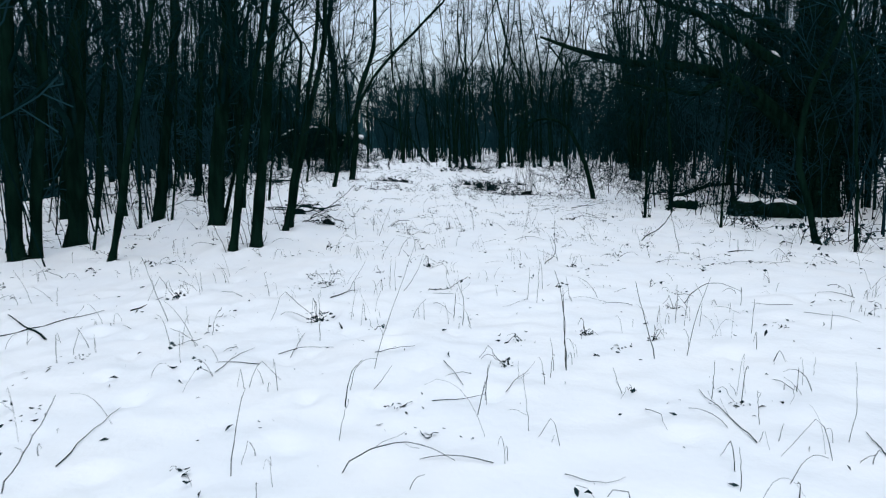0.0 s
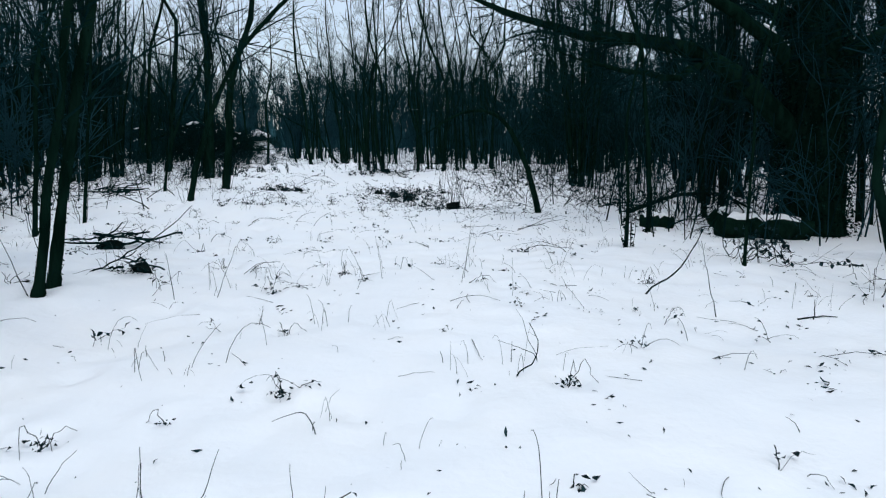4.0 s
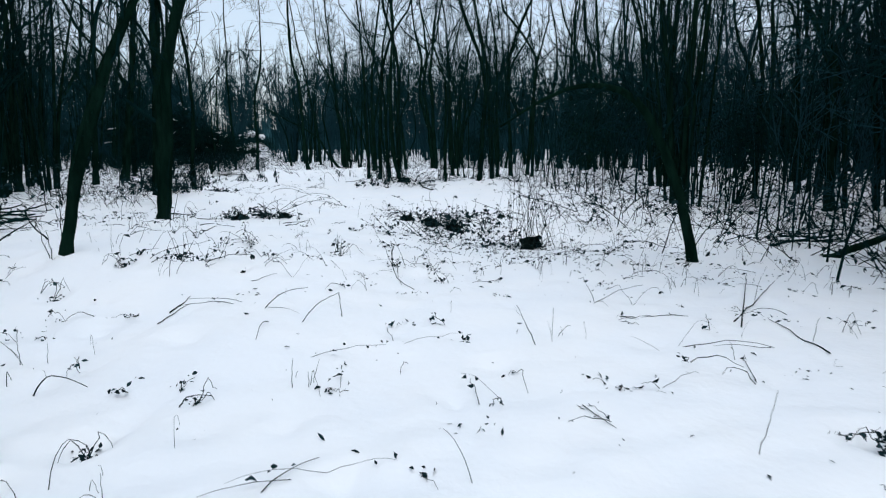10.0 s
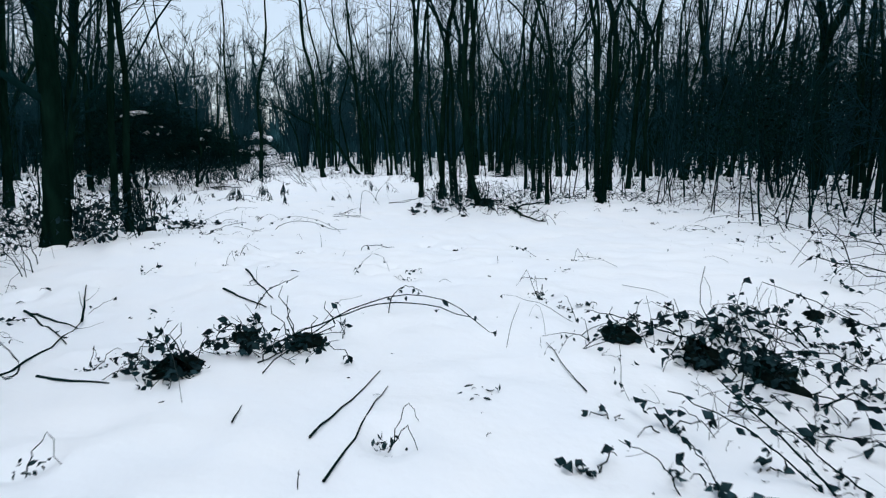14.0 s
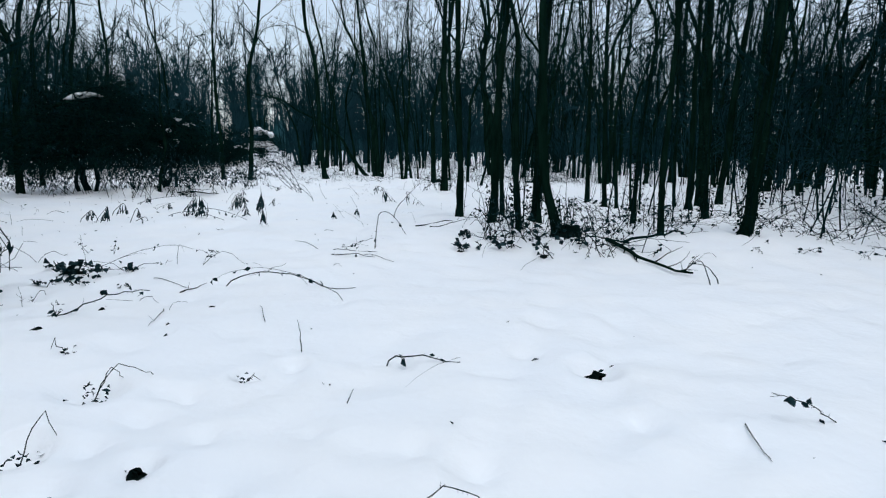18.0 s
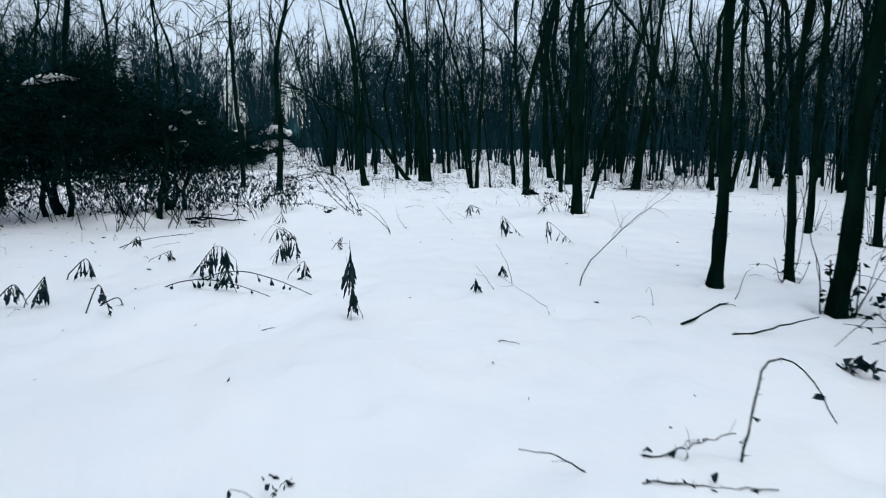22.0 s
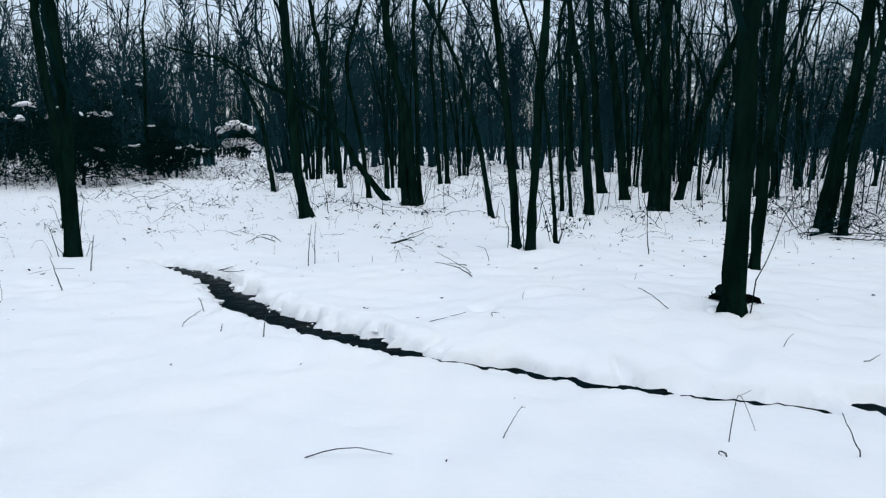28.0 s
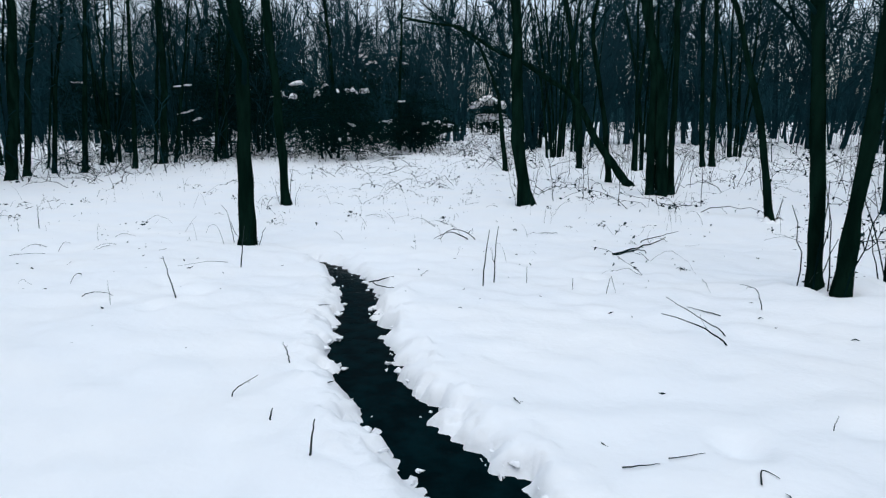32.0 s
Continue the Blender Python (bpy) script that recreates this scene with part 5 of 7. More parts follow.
def brush_pile(x, y, wide, n, label="heap of dead dark branches lying in the snow"):
    g2 = np.random.default_rng(int(abs(x) * 77 + y))
    root = thing("brush_pile", x, y, gz(x, y), label, "brush pile", "heaps of branches")
    a, L = g2.uniform(0, 6.28, n), wide * g2.uniform(0.4, 1.0, n)
    f = np.linspace(-0.5, 0.5, 8)
    c0 = g2.normal(size=(n, 2)) * wide * 0.17
    P = np.stack([c0[:, :1] + np.cos(a)[:, None] * L[:, None] * f, c0[:, 1:] + np.sin(a)[:, None] * L[:, None] * f, 0.02 + g2.uniform(0, 0.16, n)[:, None] + (f + 0.5) * g2.uniform(-0.1, 0.22, n)[:, None]], -1)
    P += g2.normal(size=P.shape) * 0.012
    P[:, :, 2] = np.maximum(P[:, :, 2], -0.03)
    R = g2.uniform(0.006, 0.02, n)[:, None] * np.linspace(1, 0.5, 8)
    each("branch", P, R, 6, TWIG, root)
    P1, R1 = grow(g2, P, R, 3, 0.2, 0.95, 0.35, 0.7, 0.05, 5, 0.6, 0.2)
    tw = Pile()
    tw.tubes(P1, np.maximum(R1, 0.002), 3)
    part("twig_tangle", tw, TWIG, root, kind="stuff")


brush_pile(-2.42, 14.14, 1.0, 13)
brush_pile(-1.53, 12.4, 0.7, 6)
brush_pile(-4.8, 20.5, 1.2, 12)
brush_pile(-5.6, 22.4, 1.2, 9)
brush_pile(6.6, 16.7, 1.3, 9)
brush_pile(8.4, 17.4, 1.4, 9)
brush_pile(7.2, 19.6, 1.4, 9)
brush_pile(2.1, 28.65, 0.9, 4)
brush_pile(5.0, 44.8, 1.3, 10)
brush_pile(-5.2, 36.3, 0.9, 6)
clod(1.56, 21.57, 0.15, 0.16)
clod(1.92, 21.35, 0.14, 0.13)
clod(1.17, 21.89, 0.12, 0.08)
clod(-0.91, 21.64, 0.1, 0.1)
clod(-1.52, 21.16, 0.13, 0.07)
clod(-1.29, 21.79, 0.09, 0.06)
clod(2.98, 20.2, 0.22, 0.22)
clod(-2.5, 14.1, 0.17, 0.1)
clod(-1.5, 12.5, 0.12, 0.06)
clod(-2.12, 11.42, 0.13, 0.05)
clod(-3.86, 38.0, 0.1, 0.05)
clod(-3.5, 37.72, 0.07, 0.04)
clod(1.46, 29.36, 0.2, 0.16)


# ---- ivy and moss on some feet of trunks ----
def ivy_sleeve(x, y, r, h, n, lean=0.0):
    g2 = np.random.default_rng(int(x * 50 + y * 9))
    z = gz(x, y)
    root = thing("ivy", x, y, z, "dark ivy climbing the foot of a tree trunk", "ivy", "ivy on trunks")
    lv, st = Pile(), Pile()
    a, hh = g2.uniform(0, 6.28, n), h * g2.uniform(0, 1, n) ** 1.2
    q = r * g2.uniform(0.9, 1.0 + 0.25 * min(h, 2), n)
    p = np.stack([np.cos(a) * q + lean * hh, np.sin(a) * q, hh], 1)
    lv.leaves(p, np.stack([np.cos(a), np.sin(a), -0.6 + 0 * a], 1) + g2.normal(size=p.shape) * 0.4, 0.045, g2, 0.7)
    f = np.linspace(0, 1, 9)
    P0 = np.stack([np.cos(np.arange(5)[:, None] * 1.3 + f) * r * 0.9 + lean * f * h, np.sin(np.arange(5)[:, None] * 1.3 + f) * r * 0.9, f * h + 0 * np.arange(5)[:, None]], -1)
    each("stem", P0, np.full((5, 9), 0.006), 4, TWIG, root)
    part("foliage", lv, IVY, root, kind="stuff")


for x, y, r, h, n in ((1.02, 30.13, 0.08, 1.2, 160), (1.44, 29.39, 0.11, 0.5, 90), (4.69, 13.69, 0.05, 0.9, 120), (5.62, 15.02, 0.06, 0.8, 90), (6.75, 11.3, 0.1, 0.4, 70), (-4.8, 26.8, 0.16, 0.8, 120), (0.77, 30.66, 0.1, 0.4, 50)):
    ivy_sleeve(x, y, r, h, n)
for x, y, r, h, n, lean in ((1.34, 30.49, 0.075, 3.6, 520, 0.03), (3.72, 29.25, 0.095, 4.2, 620, 0.06), (4.61, 31.91, 0.085, 4.8, 700, -0.03), (2.69, 30.35, 0.06, 3.2, 360, 0.06), (17.0, 57.2, 0.5, 7.0, 900, -0.1)):
    ivy_sleeve(x, y, r, h, n, lean)


# ---- twigs, stalks and weeds in the snow, one by one ----
def lying(pts):
    """Places on the snow for points in plan."""
    q = stretch_line([(x, y, 0.0) for x, y in pts], 9)
    q[:, 2] = [gz(x, y) + 0.008 for x, y, _ in q]
    return q


def twig_thing(name, label, category, group, line, r, side, gen2, material, end=0.4, s=6, leaves=0, thorns=0, size=0.045):
    o = line[0].copy()
    root = thing(name, *o, label, category, group)
    line = line - o
    n = len(line)
    st = Pile()
    R = r * np.linspace(1, end, n)
    st.tubes(line, R, s)
    part("stem", st, material, root)
    if side:
        P1, R1 = grow(gen2, line[None], R[None], side, 0.25, 0.95, max(0.06, 0.3 * np.linalg.norm(line[-1])), 0.7, 0.05, 5, 0.6, 0.2)
        P1[:, :, 2] = np.maximum(P1[:, :, 2], line[:, 2].min() - 0.01)
        each("side_twig", P1, np.maximum(R1, 0.001), 4, material, root)
    if thorns:
        th = Pile()
        P1, R1 = grow(gen2, line[None], R[None], thorns, 0.02, 0.98, 0.025, 1.2, 0.0, 3, 0.8, 0.05, 0.1)
        th.tubes(P1, R1, 3)
        part("thorny_skin", th, material, root, kind="stuff")
    if leaves:
        lf = Pile()
        idx = gen2.integers(1, n, leaves)
        lf.leaves(line[idx] + gen2.normal(size=(leaves, 3)) * 0.01, gen2.normal(size=(leaves, 3)) + [0, 0, -1.0], size, gen2, 0.6)
        part("foliage", lf, LEAF, root, "withered dark leaves", kind="stuff")
    return root


item = 0


def gen_next():
    global item
    item += 1
    return np.random.default_rng(5000 + item)


def width(mm, cap):
    return min(mm * 0.00034, cap)


def stick(mm, *pts):
    g2 = gen_next()
    flat = len(pts[0]) == 2
    line = lying(pts) if flat else stretch_line(pts, 11)
    if not flat:
        line[0, 2] = gz(*line[0, :2]) - 0.03
        floor_z = np.array([gz(x, y) for x, y, _ in line])
        line[1:, 2] = np.maximum(line[1:, 2], floor_z[1:] + 0.004)
    long = np.linalg.norm(line[-1] - line[0])
    line[1:-1] += g2.normal(size=(len(line) - 2, 3)) * min(0.004, 0.006 * long)
    twig_thing("fallen_twig" if flat else "bent_twig", "thin dark twig lying on the snow" if flat else "thin dark twig arching out of the snow", "twig", "twigs in the snow",
               line, width(mm, 0.01), int(g2.integers(0, 2 + int(2 * min(long, 2)))), g2, STALK if mm < 14 else TWIG)


def forked(mm, *pts):
    """A dead branch that stands slantwise in the snow, with side twigs."""
    g2 = gen_next()
    line = stretch_line(pts, 15)
    line[0, 2] = gz(*line[0, :2]) - 0.05
    line[1:-1] += g2.normal(size=(13, 3)) * 0.008
    twig_thing("leaning_branch", "thin dead forked branch leaning out of snow", "branch", "", line, width(mm, 0.007), 8, g2, STALK, end=0.35)


def stalk(mm, *pts):
    g2 = gen_next()
    line = stretch_line(pts, 9)
    line[0, 2] = gz(*line[0, :2]) - 0.04
    line[1:-1] += g2.normal(size=(7, 3)) * 0.0025
    twig_thing("dry_stalk", "thin dry plant stalk standing upright in snow", "stalk", "dry stalks", line, width(mm, 0.006), int(g2.integers(0, 3)), g2, STALK, end=0.45)


def bramble(mm, *pts):
    g2 = gen_next()
    line = stretch_line(pts, 15)
    line[0, 2] = gz(*line[0, :2]) - 0.03
    line[1:, 2] = np.maximum(line[1:, 2], np.array([gz(x, y) for x, y, _ in line])[1:] + 0.004)
    line[1:-1] += g2.normal(size=(13, 3)) * 0.004
    twig_thing("bramble_cane", "arching thorny bramble cane with a few dark leaves", "bramble", "bramble canes", line, width(mm, 0.0055), int(g2.integers(0, 3)), g2, TWIG, end=0.5, leaves=int(g2.integers(3, 9)), thorns=16)


def cane(mm, *pts):
    g2 = gen_next()
    line = stretch_line(pts, 21)
    line[0, 2] = gz(*line[0, :2]) - 0.02
    line[1:-1] += g2.normal(size=(19, 3)) * 0.006
    twig_thing("leafy_branch", "long curved thorny branch hung with withered dark leaves", "branch", "leafy branches", line, width(mm, 0.0065), 9, g2, TWIG, end=0.4, leaves=30, thorns=10, size=0.05)


def weed(mm, *pts):
    """A snapped stalk whose withered plume hangs to the snow."""
    g2 = gen_next()
    line = stretch_line(pts, 13)
    line[0, 2] = gz(*line[0, :2]) - 0.03
    o = line[0].copy()
    root = thing("withered_weed", *o, "snapped withered weed with drooping dark plumes", "weed", "withered weeds")
    line = line - o
    st = Pile()
    st.tubes(line, width(mm, 0.006) * np.linspace(1, 0.5, 13), 6)
    part("stem", st, STALK, root)
    m = 10
    i = np.clip(np.repeat(g2.integers(5, 12, 4), 3)[:m] + g2.integers(-1, 2, m), 3, 12)
    start = line[i]
    drop = np.maximum(0.03, np.minimum(0.34, start[:, 2] - line[0, 2] - 0.03) * g2.uniform(0.5, 1.0, m))
    f = np.linspace(0, 1, 6)
    P = start[:, None] + np.stack([g2.normal(size=(m, 1)) * 0.035 * f**1.3, g2.normal(size=(m, 1)) * 0.035 * f**1.3, -drop[:, None] * f], -1)
    for q in P:
        pl = Pile()
        k = 11
        q = np.stack([np.interp(np.linspace(0, 5, k), np.arange(6), q[:, c]) for c in range(3)], 1) + g2.normal(size=(k, 3)) * 0.002
        pl.tubes(q, np.interp(np.linspace(0, 1, k), [0, 0.35, 0.75, 1], [0.0015, 0.005, 0.012, 0.002]) * g2.uniform(0.45, 1.35, k) * g2.uniform(0.7, 1.3) * (0.6 + 3 * abs(q[-1, 2] - q[0, 2])), 6)
        part("plume", pl, LEAF, root, "dark drooping withered plume")


def arch(mm, *pts):
    """A long stalk bowed to the snow, plumes hung along it."""
    g2 = gen_next()
    line = stretch_line(pts, 19)
    line[0, 2] = gz(*line[0, :2]) - 0.03
    root = thing("bowed_stalk", *line[0], "long bowed stalk with small dark plumes hanging along it", "stalk", "bowed stalks")
    line = line - line[0]
    st = Pile()
    st.tubes(line, max(0.004, width(mm, 0.007)) * np.linspace(1, 0.6, 19), 6)
    part("stem", st, TWIG, root)
    for i in g2.integers(2, 16, 11):
        d = max(0.03, min(0.17, line[i, 2] - 0.02) * g2.uniform(0.6, 1))
        q = line[i] + np.outer(np.linspace(0, 1, 8), [g2.normal() * 0.02, g2.normal() * 0.03, -d])
        pl = Pile()
        pl.tubes(q, np.array([1, 1.2, 1.6, 3, 5, 7, 6, 1]) * 0.0017 * g2.uniform(0.7, 1.3, 8), 6)
        part("plume", pl, LEAF, root, "dark drooping withered plume")


def log(mm, *pts):
    g2 = gen_next()
    line = lying(pts)
    line[:, 2] += 0.03
    root = twig_thing("fallen_branch", "fallen dark branch with snapped twigs on the snow", "branch", "", line, 0.026, 12, g2, BARK, s=8)


def bough(*pts):
    """A thick dead branch bowed over the snow, twigs hanging from it."""
    g2 = gen_next()
    line = stretch_line(pts, 17)
    line[1:-1] += g2.normal(size=(15, 3)) * 0.012
    twig_thing("fallen_bough", "thick dead branch bowed over the snow in a thicket", "branch", "", line, 0.055, 16, g2, BARK, end=0.5, s=9)


def tuft(x, y, n, size):
    """A few dark leaves and a bent stem, sunk in the snow."""
    g2 = gen_next()
    root = thing("leaf_tuft", x, y, gz(x, y), "small tuft of dark withered leaves sunk in the snow", "plant", "leaf tufts")
    lv, st = Pile(), Pile()
    p = g2.normal(size=(n, 3)) * [0.05, 0.05, 0.02] + [0, 0, 0.03]
    p[:, 2] = np.abs(p[:, 2]) + 0.01
    lv.leaves(p, g2.normal(size=(n, 3)) * [1, 1, 0.6] + [0, 0, -0.1], size * 0.45, g2, 0.5)
    f = np.linspace(0, 1, 7)
    P = np.stack([f[None] * g2.normal(size=(3, 1)) * 0.16, f[None] * g2.normal(size=(3, 1)) * 0.16, -0.02 + np.sin(f * 2.4)[None] * g2.uniform(0.08, 0.2, (3, 1))], -1)
    each("stem", P, np.linspace(0.003, 0.001, 7)[None].repeat(3, 0), 4, STALK, root)
    part("foliage", lv, LEAF, root, kind="stuff")



def hollow(x, y, r, twigs):
    """A dark wet lump sunk in a melted hollow, with bent twigs and a leaf or two."""
    g2 = gen_next()
    z = gz(x, y) - 0.65 * r
    root = thing("sunken_plant", x, y, z, "dark wet plant remains in a melted hollow of the snow", "plant", "sunken plants")
    lump, lv = Pile(), Pile()
    lump.tubes(np.stack([g2.normal(size=6) * 0.01, g2.normal(size=6) * 0.01, np.array([-0.3, -0.1, 0.05, 0.1, 0.14, 0.15]) * r], 1), r * np.array([0.6, 0.6, 0.5, 0.36, 0.2, 0.01]), 11)
    v = lump.v[0]
    v += g2.normal(size=v.shape) * r * 0.07
    if not twigs:
        part("lump", lump, EARTH, root)
    k = 3 + 10 * twigs
    p = np.stack([g2.normal(size=k) * r * 0.4, g2.normal(size=k) * r * 0.4, r * g2.uniform(0.05, 0.7, k)], 1)
    lv.leaves(p, g2.normal(size=(k, 3)) * [1, 1, 0.4], 0.22 * r + 0.012, g2, 0.5)
    part("foliage", lv, LEAF, root, kind="stuff")
    if twigs:
        f = np.linspace(0, 1, 9)
        a, L, h = g2.uniform(0, 6.28, (twigs, 1)), r * g2.uniform(1.2, 3.2, (twigs, 1)), r * g2.uniform(0.8, 2.4, (twigs, 1))
        kink = g2.uniform(0.35, 0.7, (twigs, 1))
        up = np.where(f < kink, f / kink, 1 - 0.9 * (f - kink) / (1 - kink))
        P = np.stack([np.cos(a) * L * f, np.sin(a) * L * f, 0.1 * r + h * up], -1)
        P[:, 1:] += g2.normal(size=P[:, 1:].shape) * 0.006
        each("stem", P, np.linspace(0.0028, 0.0013, 9)[None].repeat(twigs, 0), 5, TWIG, root)


for x, y, r, k in HOLLOWS:
    hollow(x, y, r, k)

for x, y, n, s in ((-1.57, 12.25, 9, 0.09), (-0.48, 7.99, 14, 0.07), (-0.84, 18.43, 8, 0.09), (-1.46, 18.52, 7, 0.08), (-1.08, 18.02, 6, 0.08), (0.19, 18.31, 9, 0.1),
                   (3.13, 9.74, 18, 0.07), (-0.78, 18.22, 8, 0.08), (0.24, 18.11, 9, 0.08), (1.25, 17.65, 8, 0.08), (1.61, 28.36, 9, 0.08)):
    tuft(x, y, n, s)
arch(15, (-4.30, 32.00, 0.15), (-4.10, 31.96, 0.24), (-3.85, 31.90, 0.28), (-3.55, 31.84, 0.23), (-3.30, 31.78, 0.15))
arch(15, (-4.09, 32.31, 0.15), (-3.86, 32.20, 0.26), (-3.57, 32.07, 0.31), (-3.23, 31.91, 0.25), (-2.94, 31.78, 0.15))
stalk(11.21, (1.72, 5.58, -0.09), (1.7, 5.58, 0.16), (1.68, 5.58, 0.48))
stalk(11.75, (2.4, 5.79, -0.09), (2.3, 5.79, 0.23), (2.23, 5.79, 0.48))
stalk(7.91, (2.64, 5.84, -0.09), (2.7, 5.84, 0.25), (2.78, 5.85, 0.5))
stick(10.27, (2.51, 4.5), (2.51, 4.83), (2.49, 5.21))
stalk(5.72, (1.36, 4.63, -0.09), (1.33, 4.63, 0.15), (1.32, 4.63, 0.25))
stick(10.06, (0.4, 4.24, -0.09), (0.55, 4.24, 0.02), (0.69, 4.25, 0.06), (0.81, 4.25, 0.05), (0.96, 4.26, -0.05))
stick(12.62, (0.3, 4.92, -0.09), (0.32, 4.92, 0.06), (0.35, 4.92, 0.16), (0.41, 4.92, 0.21))
stick(10.28, (-0.98, 4.22), (-1.03, 4.52), (-1.01, 4.83))
stick(9.43, (-1.11, 4.02, -0.09), (-1.02, 4.03, 0.04), (-0.92, 4.03, 0.17), (-0.8, 4.03, 0.37))
stick(33.26, (-2.38, 6.15), (-2.77, 6.45), (-3.17, 6.78))
stick(17.39, (-2.79, 6.19), (-2.6, 6.53), (-2.39, 6.98))
stick(8.47, (-0.7, 5.45), (-0.65, 5.73), (-0.6, 5.95))
stick(7.3, (1.27, 5.13), (1.38, 5.39), (1.51, 5.67))
stick(5.8, (1.48, 4.21), (1.58, 4.15), (1.67, 4.1), (1.75, 4.16))
stick(10.77, (3.08, 4.38), (3.12, 4.52), (3.16, 4.65))
stalk(5.41, (2.99, 4.53, -0.09), (3.02, 4.53, 0.12), (2.98, 4.53, 0.36))
stalk(5.85, (2.65, 4.75, -0.09), (2.63, 4.75, 0.02), (2.62, 4.75, 0.11))
stalk(7.35, (0.39, 5.47, -0.09), (0.44, 5.47, 0.15), (0.55, 5.48, 0.43), (0.69, 5.48, 0.81))
stalk(8.73, (-0.15, 6.18, -0.09), (-0.14, 6.19, 0.1), (-0.15, 6.19, 0.28))
stalk(9.59, (-1.58, 6.6, -0.09), (-1.66, 6.59, 0.13), (-1.77, 6.59, 0.5))
stick(18.05, (-2.12, 6.95), (-2.03, 7.4))
stick(9.16, (1.08, 4.83, -0.09), (1.12, 4.84, 0.07), (1.16, 4.84, 0.24))
stick(24.68, (-0.03, 6.49), (-0.09, 6.65))
stick(17.47, (-0.33, 7.42), (-0.12, 7.75))
stick(6.84, (0.3, 7.7, -0.09), (0.29, 7.7, 0.1), (0.31, 7.7, 0.27))
stick(10.03, (-0.54, 7.89), (-0.47, 7.95), (-0.38, 8.04))
stick(15.7, (2.06, 9.28, -0.09), (2.2, 9.26, -0), (2.22, 9.26, 0.14), (2.14, 9.27, 0.27))
stick(7.21, (0.89, 7.78, -0.09), (0.83, 7.78, 0.05), (0.83, 7.78, 0.2))
stick(9.48, (0.84, 8.59, -0.09), (0.79, 8.59, 0.05), (0.61, 8.61, -0.02))
stick(5.23, (2.36, 7.85, -0.09), (2.29, 7.85, -0.03), (2.23, 7.86, 0.03))
stick(4.57, (0.96, 7.64, -0.09), (1.09, 7.62, 0.04))
stick(11.29, (0.67, 7.64, -0.09), (0.77, 7.63, -0.1), (0.91, 7.62, -0.08))
stick(33.28, (3.94, 11.47, -0.12), (4.28, 11.44, 0.07), (4.42, 11.42, 0.33), (4.53, 11.41, 0.57))
stick(14.1, (4.34, 10.76, -0.2), (4.24, 10.77, 0.15), (4.14, 10.78, 0.53))
stick(8.82, (2.29, 9.56, -0.09), (2.2, 9.57, 0.09), (2.19, 9.58, 0.19), (2.13, 9.58, 0.27))
stick(9.06, (2.31, 9.63, -0.09), (2.14, 9.65, -0.02), (2.02, 9.66, 0.02))
stick(42.09, (-2.02, 13.29, 0.03), (-1.63, 13.25, 0.23), (-1.29, 13.21, 0.45), (-1.09, 13.19, 0.66))
stalk(10.67, (-0.75, 11.33, -0.07), (-0.77, 11.33, 0.13), (-0.8, 11.34, 0.4))
stalk(10.96, (-0.39, 11.4, -0.08), (-0.32, 11.39, 0.1), (-0.17, 11.37, 0.45))
stick(10.5, (0.17, 10.57), (0.1, 11.16))
stick(14.63, (-0.35, 12.7, -0.08), (-0.18, 12.68, 0.04), (0.02, 12.66, 0.04))
stick(19.03, (3.23, 13.88, -0.08), (3.51, 13.85, 0), (3.94, 13.81, -0.13))
stalk(6.93, (3.08, 10.82, -0.11), (2.98, 10.83, 0.02), (2.88, 10.85, 0.13))
stalk(7.83, (2.51, 11.37, -0.09), (2.51, 11.37, 0.1), (2.5, 11.37, 0.29))
stick(8.77, (1.79, 11.95, -0.09), (1.65, 11.96, 0.04), (1.53, 11.97, 0.11))
stalk(9.04, (2.11, 12.05, -0.09), (2.14, 12.05, 0.19), (2.22, 12.04, 0.54))
stalk(26.39, (-3.85, 17.26, 0.19), (-3.74, 17.25, 0.54), (-3.68, 17.24, 0.81))
stick(43.6, (-2.99, 17.09, 0.23), (-3.57, 17.15, 0.51), (-4.56, 17.25, 0.55))
stick(34.94, (-3.13, 17.12, 0.23), (-3.18, 17.12, 0.59), (-3.28, 17.13, 0.85))
stick(13.75, (3.79, 13.58, -0.08), (3.6, 13.6, 0.03), (3.35, 13.63, 0.09), (3.07, 13.66, 0.01))
stick(12.1, (3.52, 13.35), (3.51, 13.59), (3.45, 13.79))
stick(7.13, (0.29, 12.81, -0.09), (0.4, 12.8, -0.04), (0.54, 12.79, -0.03))
stick(8.73, (-0.35, 12.67, -0.08), (-0.24, 12.66, -0.03), (-0.12, 12.65, -0.01), (-0, 12.63, -0.02))
stalk(6.56, (1.22, 12.51, -0.09), (1.2, 12.51, 0.07), (1.16, 12.52, 0.27))
stalk(6.57, (0.9, 12.55, -0.09), (0.86, 12.55, 0.02), (0.79, 12.56, 0.14))
stick(6.74, (2.78, 12.42, -0.09), (2.7, 12.42, -0), (2.61, 12.43, 0.02))
stalk(7.03, (2.49, 13.8, -0.08), (2.52, 13.79, 0.06), (2.55, 13.79, 0.23))
stick(17.34, (3.54, 15.61), (4.86, 17.6))
stick(15.99, (3.76, 14.93), (3.93, 15.83))
stick(40.75, (-3.39, 17.9, 0.3), (-3.16, 17.88, 0.47), (-2.83, 17.84, 0.64))
stick(42.5, (-2.89, 18.16, 0.36), (-3.05, 18.18, 0.5), (-3.13, 18.19, 0.68))
bough((6.69, 18.76, -0.16), (7.27, 18.7, 0.02), (8.01, 18.63, 0.31), (8.54, 18.57, 0.32), (9.1, 18.5, 0.22), (9.6, 18.45, -0.05))
stick(9.69, (-0.5, 17.46, 0.17), (-0.35, 17.45, 0.27), (-0.26, 17.44, 0.18))
